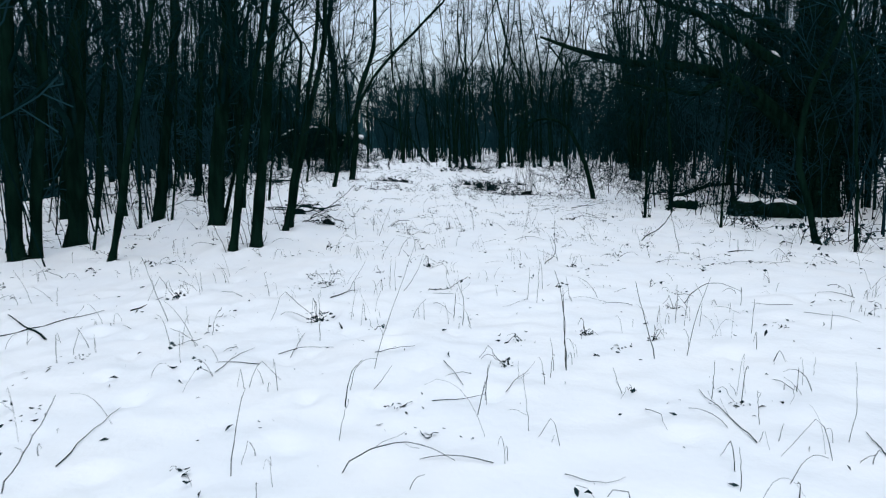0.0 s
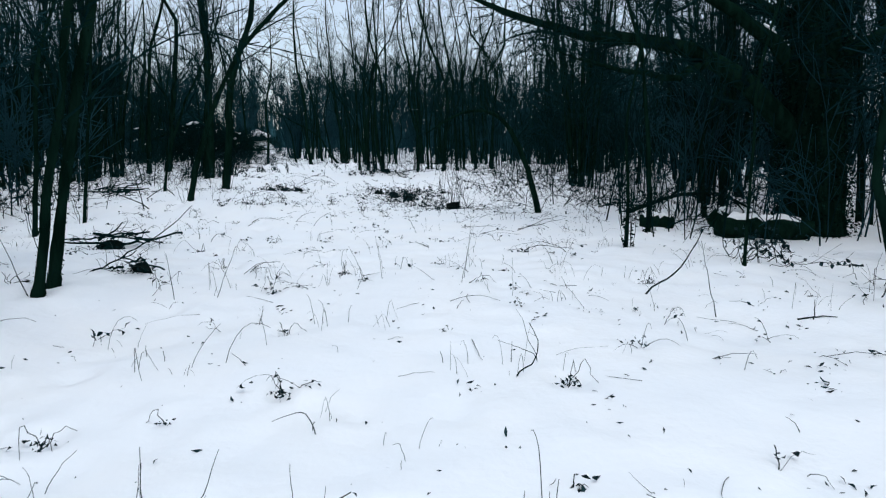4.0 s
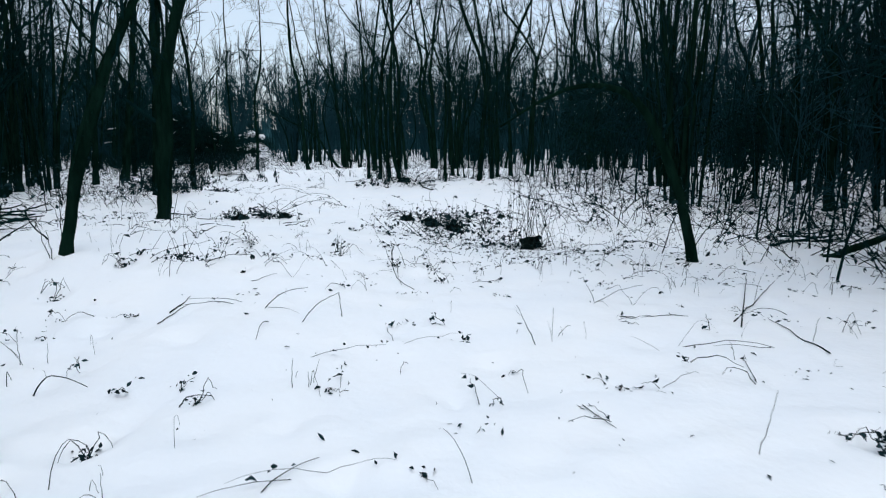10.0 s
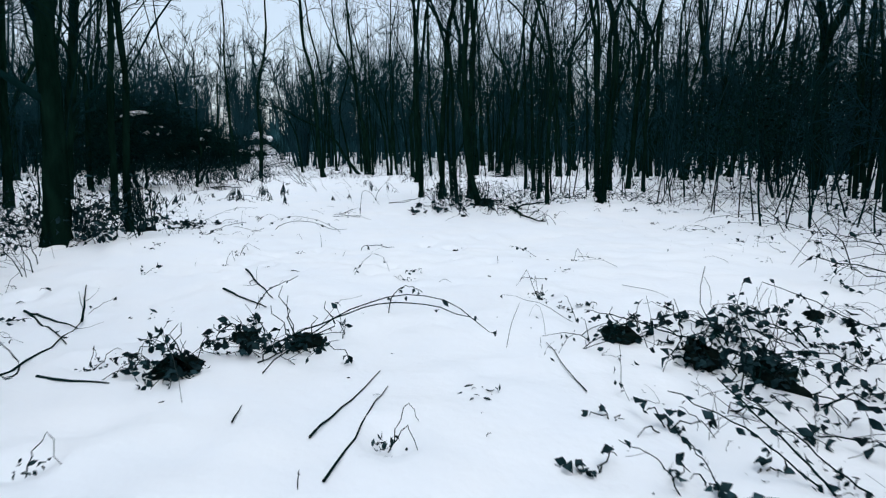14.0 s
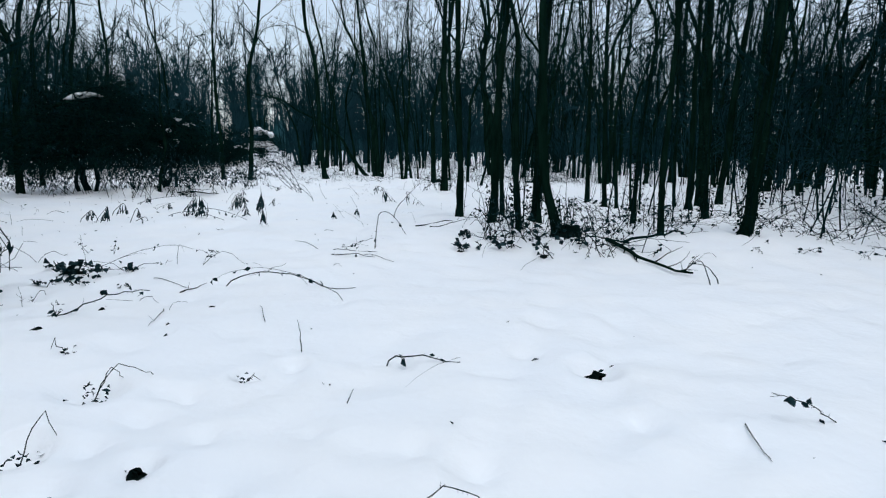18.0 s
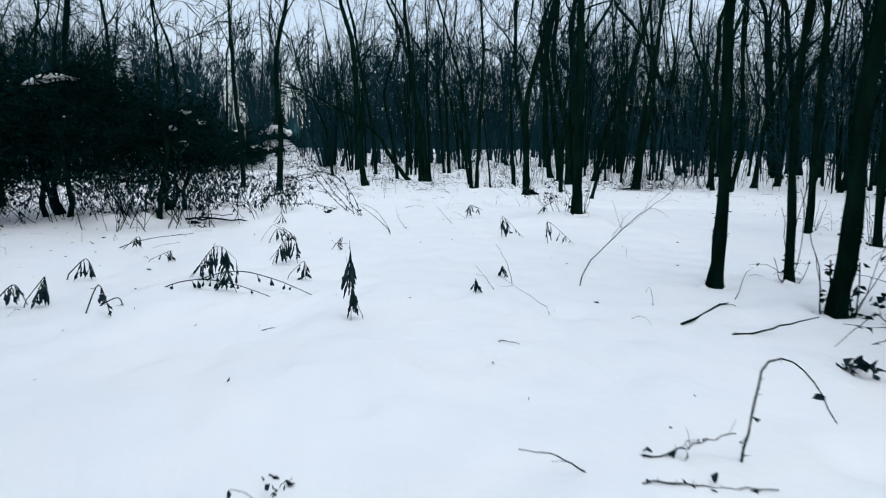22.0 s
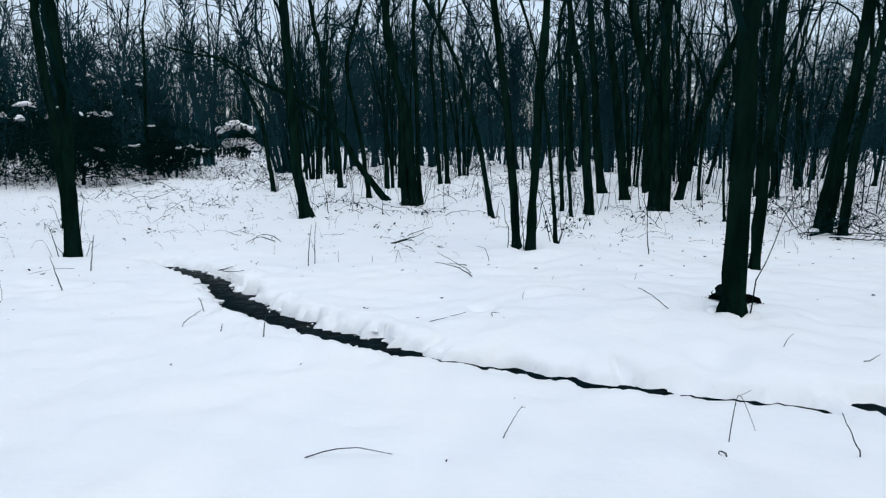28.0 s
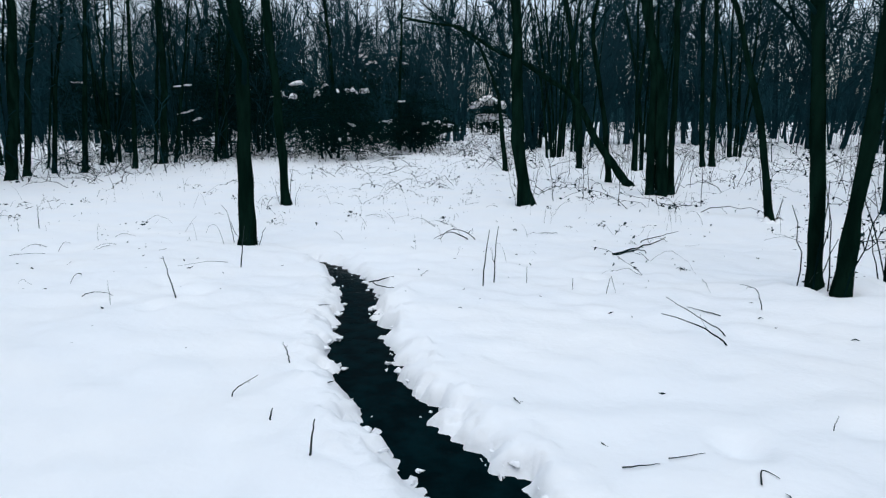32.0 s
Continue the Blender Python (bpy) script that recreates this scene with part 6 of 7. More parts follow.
stick(19.52, (0.86, 18.92), (0.81, 17.66), (0.86, 17.03), (1, 16.84))
stick(9.26, (-0.53, 16.98), (-0.33, 17.22))
stick(19.17, (-1.46, 18.77), (-1.38, 19.14))
stick(17.25, (-0.64, 19.95), (-0.42, 20.95))
bramble(11.97, (-1.56, 17.31, 0.24), (-1.44, 17.3, 0.32), (-1.32, 17.29, 0.33), (-1.13, 17.27, 0.34))
stick(19.61, (-1.57, 19.11), (-1.47, 19.38))
stick(25.89, (-2.18, 21.09), (-1.78, 20.97))
stick(7.67, (0.5, 18.27), (0.45, 18.55))
stick(16.73, (-0.73, 20.3), (-0.46, 21.16))
bramble(20.54, (-1.17, 21.61, 0.17), (-0.8, 21.58, 0.34), (-0.33, 21.53, 0.49), (0.08, 21.48, 0.37))
bramble(12.5, (-1.11, 21.16, 0.2), (-0.9, 21.14, 0.34), (-0.69, 21.12, 0.51), (-0.49, 21.1, 0.6), (-0.28, 21.09, 0.63), (-0.06, 21.07, 0.59), (0.12, 21.05, 0.41))
bramble(13.4, (-0.41, 22.45, 0.14), (-0.37, 22.44, 0.29), (-0.27, 22.43, 0.37), (-0.15, 22.42, 0.3))
stick(12.13, (0.6, 20.88), (0.6, 21.25), (0.6, 21.66))
bramble(13.51, (-1.43, 22.57, 0.15), (-1.32, 22.56, 0.31), (-1.08, 22.54, 0.42))
bramble(20.1, (-2.11, 27.26, 0.15), (-1.94, 27.24, 0.26), (-1.63, 27.21, 0.29), (-1.33, 27.18, 0.2), (-1, 27.14, -0))
bramble(19.41, (-2.96, 26.13, 0.15), (-2.71, 26.11, 0.28), (-2.46, 26.08, 0.38), (-2.24, 26.06, 0.4))
bramble(7.65, (-0.74, 23.8, 0.15), (-0.66, 23.79, 0.27), (-0.55, 23.77, 0.38), (-0.46, 23.76, 0.35), (-0.41, 23.76, 0.26), (-0.39, 23.76, 0.19))
bramble(13.64, (-0.74, 25.39, 0.15), (-0.63, 25.38, 0.19), (-0.49, 25.37, 0.18), (-0.32, 25.35, 0.12))
bramble(6.22, (-0.24, 23.91, 0.15), (-0.16, 23.9, 0.16), (-0.07, 23.89, 0.18))
bramble(8.32, (1.27, 24.5, 0.15), (1.12, 24.51, 0.25), (0.96, 24.53, 0.29))
bramble(8.2, (1.65, 24.41, 0.15), (1.75, 24.4, 0.17), (1.88, 24.39, 0.15), (1.98, 24.38, 0.12))
bramble(8.22, (0.84, 23.55, 0.14), (0.95, 23.54, 0.15), (1.05, 23.53, 0.08), (1.1, 23.53, -0.02))
stick(6.64, (-0.35, 23.75), (-0.28, 23.64))
stick(14.8, (-1.35, 23.92), (-1.27, 23.91))
log(118.89, (1.89, 29.14), (1.96, 28.13), (2.18, 27.59))
stick(15.88, (2.1, 27.1, 0.15), (2, 27.11, 0.41), (1.9, 27.12, 0.35))
stick(16.4, (2.27, 27.27, 0.16), (2.14, 27.28, 0.32), (1.98, 27.3, 0.33))
stick(10.74, (-1.23, 25.62, 0.15), (-1.24, 25.63, 0.27), (-1.25, 25.63, 0.32))
stick(8.64, (-0.91, 24.84, 0.15), (-0.88, 24.84, 0.22))
stick(86.6, (10.68, 36.23), (7.89, 31.86), (5.83, 28.9))
bramble(24.95, (-1.35, 28.48, 0.16), (-1.13, 28.45, 0.22), (-0.87, 28.42, 0.18))
stick(24.26, (-0.22, 30.33, 0.21), (0.33, 30.27, 0.37))
stick(9.24, (0.8, 24.46), (0.76, 24.22))
bramble(7.23, (-1.06, 26.8, 0.15), (-1.32, 26.81, 0.31), (-1.57, 26.83, 0.38), (-1.75, 26.84, 0.4), (-1.92, 26.85, 0.37), (-2.07, 26.86, 0.29))
stick(16.21, (-2.39, 27.03), (-2.27, 27.33))
stick(11.13, (-2.77, 27.51), (-2.56, 27.37), (-2.35, 27.2))
bramble(9, (-3.42, 27.41, 0.15), (-3.20, 27.40, 0.26), (-2.92, 27.38, 0.40), (-2.71, 27.37, 0.46), (-2.52, 27.35, 0.50), (-2.37, 27.34, 0.45))
bramble(6, (-3.51, 27.92, 0.15), (-3.30, 27.90, 0.13), (-3.07, 27.89, 0.17), (-2.98, 27.88, 0.18))
bramble(5, (-3.62, 28.12, 0.15), (-3.64, 28.12, 0.31), (-3.66, 28.12, 0.46))
clod(-3.8, 26.78, 0.15, 0.1, stems=0)
stick(9, (-2.29, 26.40), (-2.23, 26.14), (-2.20, 25.90))
stalk(5, (-2.26, 26.41, 0.17), (-2.23, 26.41, 0.23), (-2.19, 26.41, 0.24), (-2.13, 26.41, 0.23))
stalk(5, (-3.23, 26.41, 0.20), (-3.22, 26.41, 0.28), (-3.24, 26.41, 0.35))
clod(0.76, 40.62, 0.18, 0.12, stems=0)
bramble(11.12, (-1.38, 28.84, 0.16), (-1.14, 28.82, 0.15), (-0.85, 28.8, 0.12))
bramble(15.5, (-0.89, 28.98, 0.17), (-0.84, 28.98, 0.64), (-0.68, 28.97, 0.58), (-0.53, 28.96, 0.34))
stick(28.47, (-0.35, 30.64), (0.85, 31.56))
bramble(11.67, (-1.28, 29.03, 0.16), (-1.11, 29.01, 0.23), (-0.91, 29, 0.29))
stick(11.38, (-1.5, 28.94, 0.16), (-1.63, 28.95, 0.25), (-1.78, 28.96, 0.27))
weed(8.77, (-4.16, 32.34, 0.15), (-3.86, 32.31, 0.53), (-3.7, 32.3, 0.36))
weed(9.01, (-3.91, 32.4, 0.15), (-3.8, 32.39, 0.48), (-3.77, 32.39, 0.03))
weed(11.06, (-3.56, 33.1, 0.15), (-3.46, 33.09, 0.37), (-3.36, 33.09, 0.47))
weed(15.03, (-3.9, 34.54, 0.15), (-3.78, 34.53, 0.36), (-3.56, 34.51, 0.18))
weed(9.41, (-3.3, 32.5, 0.15), (-3.11, 32.48, 0.34), (-3.12, 32.48, 0.13))
weed(13.39, (-3.05, 33.89, 0.15), (-2.89, 33.88, 0.35), (-2.96, 33.88, 0.13))
weed(17.25, (-0.82, 35.09, 0.16), (-0.83, 35.09, 0.4), (-0.63, 35.08, 0.07))
weed(12.44, (-0.36, 34.3, 0.16), (-0.42, 34.31, 0.51), (0.12, 34.26, 0.01))
weed(9.38, (-1.31, 32.34, 0.17), (-1.28, 32.33, 0.3), (-1.22, 32.33, 0.17))
weed(7.52, (-1.61, 31.7, 0.17), (-1.61, 31.7, 0.33), (-1.57, 31.7, 0.19))
weed(7.43, (-2.58, 31.08, 0.15), (-2.57, 31.08, 0.46), (-2.58, 31.08, 0.73))
weed(11.43, (-4.91, 33.33, 0.15), (-4.61, 33.31, 0.29), (-4.69, 33.32, 0.14))
weed(13.26, (-5.47, 34.02, 0.15), (-5.25, 34.01, 0.34), (-5.24, 34.01, 0.17))
stick(17.87, (-5.6, 34.09, 0.15), (-5.26, 34.06, 0.27), (-4.64, 34.01, 0.35))
stick(17.88, (-2.37, 35.43, 0.15), (-2.57, 35.45, 0.35), (-2.77, 35.46, 0.5))
stick(7.79, (-1.43, 31.78, 0.17), (-1.53, 31.79, 0.32), (-1.61, 31.8, 0.41))
stick(6.13, (-1.1, 31.17, 0.18), (-1.27, 31.18, 0.29), (-1.51, 31.2, 0.45))
forked(16.87, (-0.66, 31.95, 0.19), (-0.61, 31.95, 0.36), (-0.35, 31.93, 0.63), (-0.14, 31.91, 0.84), (0.09, 31.9, 1))
stick(8.86, (-1.21, 32.15, 0.17), (-1.27, 32.15, 0.36), (-1.37, 32.16, 0.51))
weed(18.19, (-5.38, 31.61, 0.15), (-5.18, 31.6, 0.34), (-5.1, 31.59, 0.15))
weed(20.93, (-5.34, 32.58, 0.15), (-5.12, 32.56, 0.36), (-5.06, 32.56, 0.15))
stick(13.08, (-2.37, 35.41, 0.15), (-2.5, 35.42, 0.38), (-2.64, 35.43, 0.51), (-2.82, 35.45, 0.56))
stick(15.48, (-1.03, 37.32, 0.16), (-1.05, 37.32, 0.36), (-0.78, 37.3, 0.25))
stick(12.35, (-1.42, 36.24, 0.16), (-1.55, 36.25, 0.3), (-1.68, 36.26, 0.45))
stick(11.26, (-2.17, 35.91, 0.15), (-2.28, 35.92, 0.3), (-2.3, 35.92, 0.48))
weed(7.26, (-4.03, 34.63, 0.15), (-3.83, 34.62, 0.42), (-3.55, 34.6, 0.18))
weed(11.59, (-4.21, 36.19, 0.15), (-4.02, 36.17, 0.38), (-4.1, 36.18, 0.16))
stick(12.25, (-3.74, 35.3, 0.15), (-3.88, 35.31, 0.22), (-4, 35.32, 0.27))
weed(10.77, (-0.86, 34.85, 0.16), (-0.9, 34.85, 0.5), (-0.54, 34.83, 0.12))
stick(9.66, (-1.14, 36.9, 0.16), (-1.26, 36.91, 0.25), (-1.36, 36.91, 0.26))
weed(10.63, (-1.1, 37.1, 0.16), (-1.07, 37.1, 0.38), (-0.87, 37.08, 0.31))
stick(6.75, (-0.34, 38.72, 0.17), (-0.32, 38.72, 0.42), (-0.23, 38.71, 0.21))
stalk(8.47, (0.12, 38.54, 0.17), (0.07, 38.55, 0.27), (0.02, 38.55, 0.36))
stalk(18.17, (-2.69, 42.98, 0.09), (-2.67, 42.97, 0.34), (-2.64, 42.97, 0.54))
stick(6.77, (-1.31, 38.81, 0.16), (-1.27, 38.81, 0.24), (-1.22, 38.81, 0.32))
stalk(24.76, (1.08, 42.8, 0.16), (1.04, 42.8, 0.45), (1.03, 42.8, 0.7))
stick(9.01, (0.84, 39.42, 0.2), (0.94, 39.42, 0.26))
stick(11.54, (0.19, 40.38, 0.25), (0.03, 40.39, 0.38), (-0.06, 40.4, 0.42))
stick(15.72, (-1, 41.97, 0.16), (-1.16, 41.98, 0.26), (-1.37, 42, 0.3))
stick(23.83, (-3.41, 45.05, -0), (-3.65, 45.07, 0.1), (-3.85, 45.08, -0))
stick(10.67, (-0.41, 38.6, 0.17), (-0.45, 38.61, 0.19), (-0.44, 38.61, 0.13))
stalk(15.07, (-2.61, 40.23, 0.15), (-2.58, 40.24, 0.33))
stalk(13.07, (-2.93, 40.45, 0.15), (-2.92, 40.46, 0.21))
stalk(11.2, (-3.22, 41.05, 0.14), (-3.25, 41.04, 0.25))
stick(9.56, (-3.23, 40.58, 0.15), (-3.22, 40.59, 0.19), (-3.11, 40.63, 0.26))
stalk(19.78, (-4.92, 42.87, 0.09), (-4.86, 42.89, 0.46))
stalk(15.51, (-4.63, 41.77, 0.12), (-4.69, 41.75, 0.45))
stalk(17.92, (-2.64, 43.13, 0.08), (-2.63, 43.14, 0.36), (-2.61, 43.14, 0.54))
stick(9.01, (-1.51, 40.55), (-1.38, 40.6))
stick(7.02, (-1.35, 40.66), (-1.22, 40.73))
stick(9.1, (-1.06, 40.55), (-1.05, 40.66), (-1, 40.59))
stick(12.31, (-0.99, 42.13, 0.16), (-1.16, 42.07, 0.28), (-1.35, 42, 0.4))
stick(12.01, (-1, 42.53), (-1.19, 42.68))
stick(19.42, (-3.34, 45.13, -0.01), (-3.5, 45.08, 0.12), (-3.68, 45.01, 0.13), (-3.78, 44.98, -0.04))
stick(13.85, (-3.55, 42.75), (-3.13, 42.44))
stick(18.48, (-3.58, 42.74), (-3.45, 42.94))
stick(23.58, (-1.78, 44.6), (-1.49, 45.26), (-1.47, 44.89))
stick(19.41, (-1.56, 45.74, -0.03), (-1.38, 45.8, 0.02), (-1.13, 45.89, 0.09))
stick(10.62, (-2, 40.98), (-1.96, 40.92))
stick(10.72, (-0.72, 42.78, 0.15), (-0.77, 42.76, 0.3), (-0.88, 42.72, 0.32))
stick(12.08, (-3.62, 41.97), (-3.52, 42.01))
stick(11.24, (-2.87, 40.83), (-2.85, 40.85))
stick(6.11, (-0.73, 41.05, 0.2), (-0.72, 41.05, 0.25))
stick(54.51, (-8.68, 56.42, -0.15), (-9.19, 56.25, 0.21), (-10.04, 55.95, -0.06))
stalk(21.31, (-8.81, 43.95, 0.05), (-8.8, 43.96, 0.34))
stick(34.88, (-1.79, 44.69), (-1.6, 45.1), (-1.25, 46.26))
cane(21.28, (-2.9, 37.25, 0.15), (-3.2, 37.27, 0.51), (-3.46, 37.29, 0.84), (-3.65, 37.31, 1.06), (-3.82, 37.32, 1.24))
cane(16.43, (-3.05, 37.49, 0.15), (-3.13, 37.5, 0.49), (-3.2, 37.5, 0.8), (-3.41, 37.52, 0.93), (-3.72, 37.55, 0.91), (-4.05, 37.57, 0.78))
cane(15.61, (-3.12, 38.32, 0.15), (-3.35, 38.34, 0.15), (-4, 38.39, 0.28), (-4.65, 38.45, 0.23))
cane(31.68, (-3.04, 37.6, 0.15), (-3.4, 37.63, 0.51), (-3.69, 37.65, 0.94), (-3.94, 37.67, 1.17))
cane(25.62, (-2.9, 37.43, 0.15), (-3.11, 37.44, 0.59), (-3.35, 37.46, 0.89), (-3.81, 37.5, 0.9), (-4.34, 37.54, 0.69), (-4.73, 37.57, 0.33))
cane(29.62, (-5.04, 38.44, 0.15), (-4.65, 38.41, 0.43), (-4.22, 38.38, 0.67), (-3.79, 38.35, 0.83))
cane(31.59, (-3.11, 37.55, 0.15), (-3.5, 37.58, 0.52), (-3.95, 37.61, 1.11))
weed(8.84, (-4.14, 32.36, 0.15), (-4.02, 32.35, 0.32), (-3.88, 32.34, 0.51))
stick(4.96, (-2.64, 31.75, 0.15), (-2.66, 31.75, 0.39), (-2.67, 31.75, 0.53))
weed(7.57, (-2.49, 31.11, 0.15), (-2.56, 31.12, 0.31), (-2.57, 31.12, 0.44))
weed(9.21, (-3.63, 33.21, 0.15), (-3.32, 33.18, 0.52), (-3.31, 33.18, 0.13))
weed(15.8, (-4.51, 31.26, 0.15), (-4.38, 31.25, 0.44), (-4.29, 31.24, 0.02))
weed(12.68, (-5.14, 31.59, 0.15), (-4.91, 31.58, 0.42), (-5.05, 31.59, 0.2))
weed(16.66, (-4.54, 31.49, 0.15), (-4.34, 31.47, 0.26), (-4.32, 31.47, -0.03))
weed(13.79, (-3.78, 31.89, 0.15), (-3.67, 31.88, 0.39), (-3.59, 31.88, 0.15))

stick(12.6, (1.71, 5.51, -0.10), (1.67, 5.51, 0.44), (1.61, 5.51, 0.62))
stick(7.2, (0.29, 5.12, -0.09), (0.33, 5.12, 0.10), (0.40, 5.12, 0.15), (0.47, 5.12, 0.14))
stick(7.3, (0.43, 5.15, -0.09), (0.56, 5.14, 0.09))
stick(8.9, (-0.26, 5.74), (-0.32, 6.36))
stalk(7.3, (1.14, 5.12, -0.11), (1.16, 5.12, 0.11))
stick(7.8, (1.54, 5.31, -0.12), (1.51, 5.31, 0.08), (1.49, 5.31, 0.09))
stick(9.2, (3.22, 5.75, -0.12), (3.26, 5.75, 0.01), (3.32, 5.75, -0.12))
stalk(7.6, (2.01, 5.19, -0.12), (1.94, 5.19, 0.07))
stick(9.1, (0.35, 5.82), (0.64, 5.91))
stick(11.3, (1.00, 6.58, -0.11), (1.02, 6.58, 0.15), (0.94, 6.58, 0.31))
stalk(11.8, (0.92, 6.80, -0.11), (0.94, 6.80, 0.12))
stalk(9.1, (0.21, 7.91, -0.12), (0.23, 7.91, 0.23))
stick(8.2, (-0.21, 7.62, -0.09), (0.01, 7.60, 0.28))
stick(8.6, (0.37, 7.70, -0.09), (0.51, 7.69, 0.09), (0.60, 7.67, 0.33))
bramble(13.5, (0.61, 7.82, -0.10), (0.84, 7.80, -0.07), (1.06, 7.77, 0.07))
stalk(8.4, (1.36, 7.52, -0.09), (1.33, 7.52, 0.05))
stalk(8.3, (1.65, 7.45, -0.11), (1.67, 7.44, 0.24))
stalk(8.0, (1.73, 7.32, -0.10), (1.75, 7.32, 0.35))
stalk(8.2, (2.07, 7.35, -0.11), (2.01, 7.36, 0.17))
stick(13.2, (3.19, 7.45, -0.15), (3.32, 7.44, 0.05), (3.46, 7.42, 0.11), (3.61, 7.41, 0.07), (3.73, 7.39, 0.01))
stick(8.4, (3.20, 7.29, -0.15), (3.07, 7.31, 0.02))
stalk(34.8, (5.06, 10.42, -0.16), (5.05, 10.42, 0.04))
stick(26.2, (4.94, 10.47), (5.28, 10.41))
stick(17.6, (-2.78, 11.41), (-2.39, 11.23))
stick(14.2, (-0.42, 12.62, -0.11), (-0.22, 12.60, 0.05), (0.04, 12.57, 0.06))
stalk(8.7, (-0.20, 12.31, -0.10), (-0.16, 12.30, 0.09))
stick(7.2, (0.19, 11.73), (0.45, 12.09))
stick(8.8, (1.21, 12.21, -0.10), (1.17, 12.21, 0.22), (1.14, 12.22, 0.40))
stick(10.9, (1.03, 12.20, -0.12), (0.92, 12.21, 0.14), (0.84, 12.22, 0.29))
stick(9.7, (0.95, 12.55, -0.14), (1.07, 12.54, -0.14), (1.20, 12.53, -0.20))
stalk(10.1, (1.56, 12.63, -0.09), (1.57, 12.63, 0.07))
stick(8.2, (2.06, 11.88, -0.09), (2.11, 11.87, 0.19), (2.16, 11.87, 0.56), (2.16, 11.87, 0.66))
bramble(10.1, (2.12, 11.85, -0.10), (2.23, 11.84, -0.00), (2.34, 11.83, 0.02), (2.44, 11.82, -0.08))
stick(7.5, (0.94, 11.73, -0.11), (0.99, 11.73, 0.05), (1.08, 11.72, 0.08))
stick(9.7, (2.78, 11.65, -0.12), (2.72, 11.66, 0.00), (2.65, 11.67, 0.06))
bramble(12.4, (3.01, 11.81, -0.12), (3.15, 11.80, -0.13), (3.31, 11.78, -0.31))
stalk(7.1, (2.30, 11.47, -0.10), (2.23, 11.47, 0.05))
stick(18.7, (-0.99, 16.11), (-0.93, 16.45))
stick(12.9, (0.05, 15.88, 0.00), (0.19, 15.87, 0.18), (0.36, 15.85, 0.26))
stalk(13.4, (0.37, 16.02, -0.00), (0.35, 16.03, 0.22))
stick(13.8, (-0.29, 16.22, 0.04), (-0.12, 16.21, 0.20), (0.09, 16.18, 0.23))
stick(12.6, (-1.01, 15.89), (-0.90, 16.30))
stick(14.5, (-1.35, 14.81, -0.07), (-1.27, 14.80, 0.07), (-1.19, 14.79, 0.09), (-1.02, 14.78, 0.00))
stick(13.8, (-0.45, 14.55, -0.07), (-0.40, 14.55, 0.02), (-0.26, 14.53, 0.02))
stick(20.7, (3.59, 15.79), (4.84, 17.08))
bramble(13.8, (2.62, 15.91, -0.04), (2.90, 15.88, -0.07), (3.22, 15.85, -0.24))
stick(9.3, (1.79, 14.33), (1.89, 14.09))
bramble(12.9, (2.86, 13.95, -0.11), (3.01, 13.93, -0.13), (3.21, 13.91, -0.11))
stick(11.9, (1.79, 15.31, -0.05), (1.64, 15.33, 0.26))
stick(31.3, (-3.15, 22.71), (-2.52, 22.20))
stick(24.1, (-2.34, 20.87), (-2.56, 22.34))
stick(30.0, (-2.56, 22.34), (-3.04, 23.44))
bramble(10.2, (-1.62, 17.40, 0.24), (-1.48, 17.38, 0.35), (-1.32, 17.37, 0.39), (-0.98, 17.33, 0.46))
bramble(10.5, (-1.84, 17.50, 0.27), (-1.66, 17.48, 0.36), (-1.52, 17.47, 0.36))
stalk(6.4, (-1.35, 17.22, 0.21), (-1.31, 17.21, 0.31))
stick(9.6, (-0.54, 17.61, 0.15), (-0.38, 17.59, 0.29), (-0.30, 17.58, 0.19))
stick(7.9, (0.12, 17.61, 0.10), (0.06, 17.61, 0.26), (-0.04, 17.63, 0.35), (-0.12, 17.63, 0.30))
stick(8.4, (0.15, 17.81), (0.27, 17.47))
stick(10.7, (0.87, 17.78), (0.86, 17.40), (0.89, 17.01))
stick(10.7, (0.97, 17.76, 0.04), (0.89, 17.76, 0.27), (0.83, 17.77, 0.38))
stick(10.8, (0.82, 17.81, 0.06), (0.73, 17.82, 0.29), (0.65, 17.82, 0.41))
stick(37.4, (-1.82, 24.08), (-1.34, 22.87))
stick(6.6, (-1.02, 17.27), (-0.95, 17.39))
stalk(6.6, (0.36, 17.11, 0.05), (0.31, 17.12, 0.17))
stick(8.2, (1.25, 17.60, 0.00), (1.34, 17.60, 0.00), (1.44, 17.59, -0.05))
stick(6.9, (1.37, 17.12, -0.02), (1.34, 17.12, 0.09), (1.23, 17.13, 0.15))
bramble(9.8, (-2.27, 18.58, 0.37), (-2.15, 18.56, 0.47), (-1.97, 18.55, 0.42), (-1.81, 18.53, 0.35))
stalk(8.3, (-1.91, 18.00, 0.32), (-1.82, 18.00, 0.52))
stick(25.1, (-3.14, 22.71), (-2.42, 21.85))
stick(16.6, (-2.35, 21.09, 0.22), (-2.22, 21.07, 0.28), (-2.28, 21.08, 0.38), (-2.33, 21.08, 0.43))
stick(35.6, (-1.81, 23.20), (-1.34, 22.60))
stick(13.7, (-1.06, 20.43), (-1.07, 20.64))
stick(13.9, (-1.14, 21.32), (-1.01, 21.74), (-0.70, 21.97))
bramble(16.1, (1.32, 20.01, 0.02), (1.11, 20.03, 0.25), (0.81, 20.06, 0.52))
bramble(13.3, (1.54, 20.06, -0.03), (1.28, 20.09, 0.16), (0.92, 20.12, 0.47))
bramble(9.2, (0.67, 19.97, 0.08), (0.57, 19.98, 0.25), (0.41, 19.99, 0.33))
bramble(9.2, (0.83, 19.96, 0.08), (0.71, 19.97, 0.27), (0.58, 19.98, 0.41))
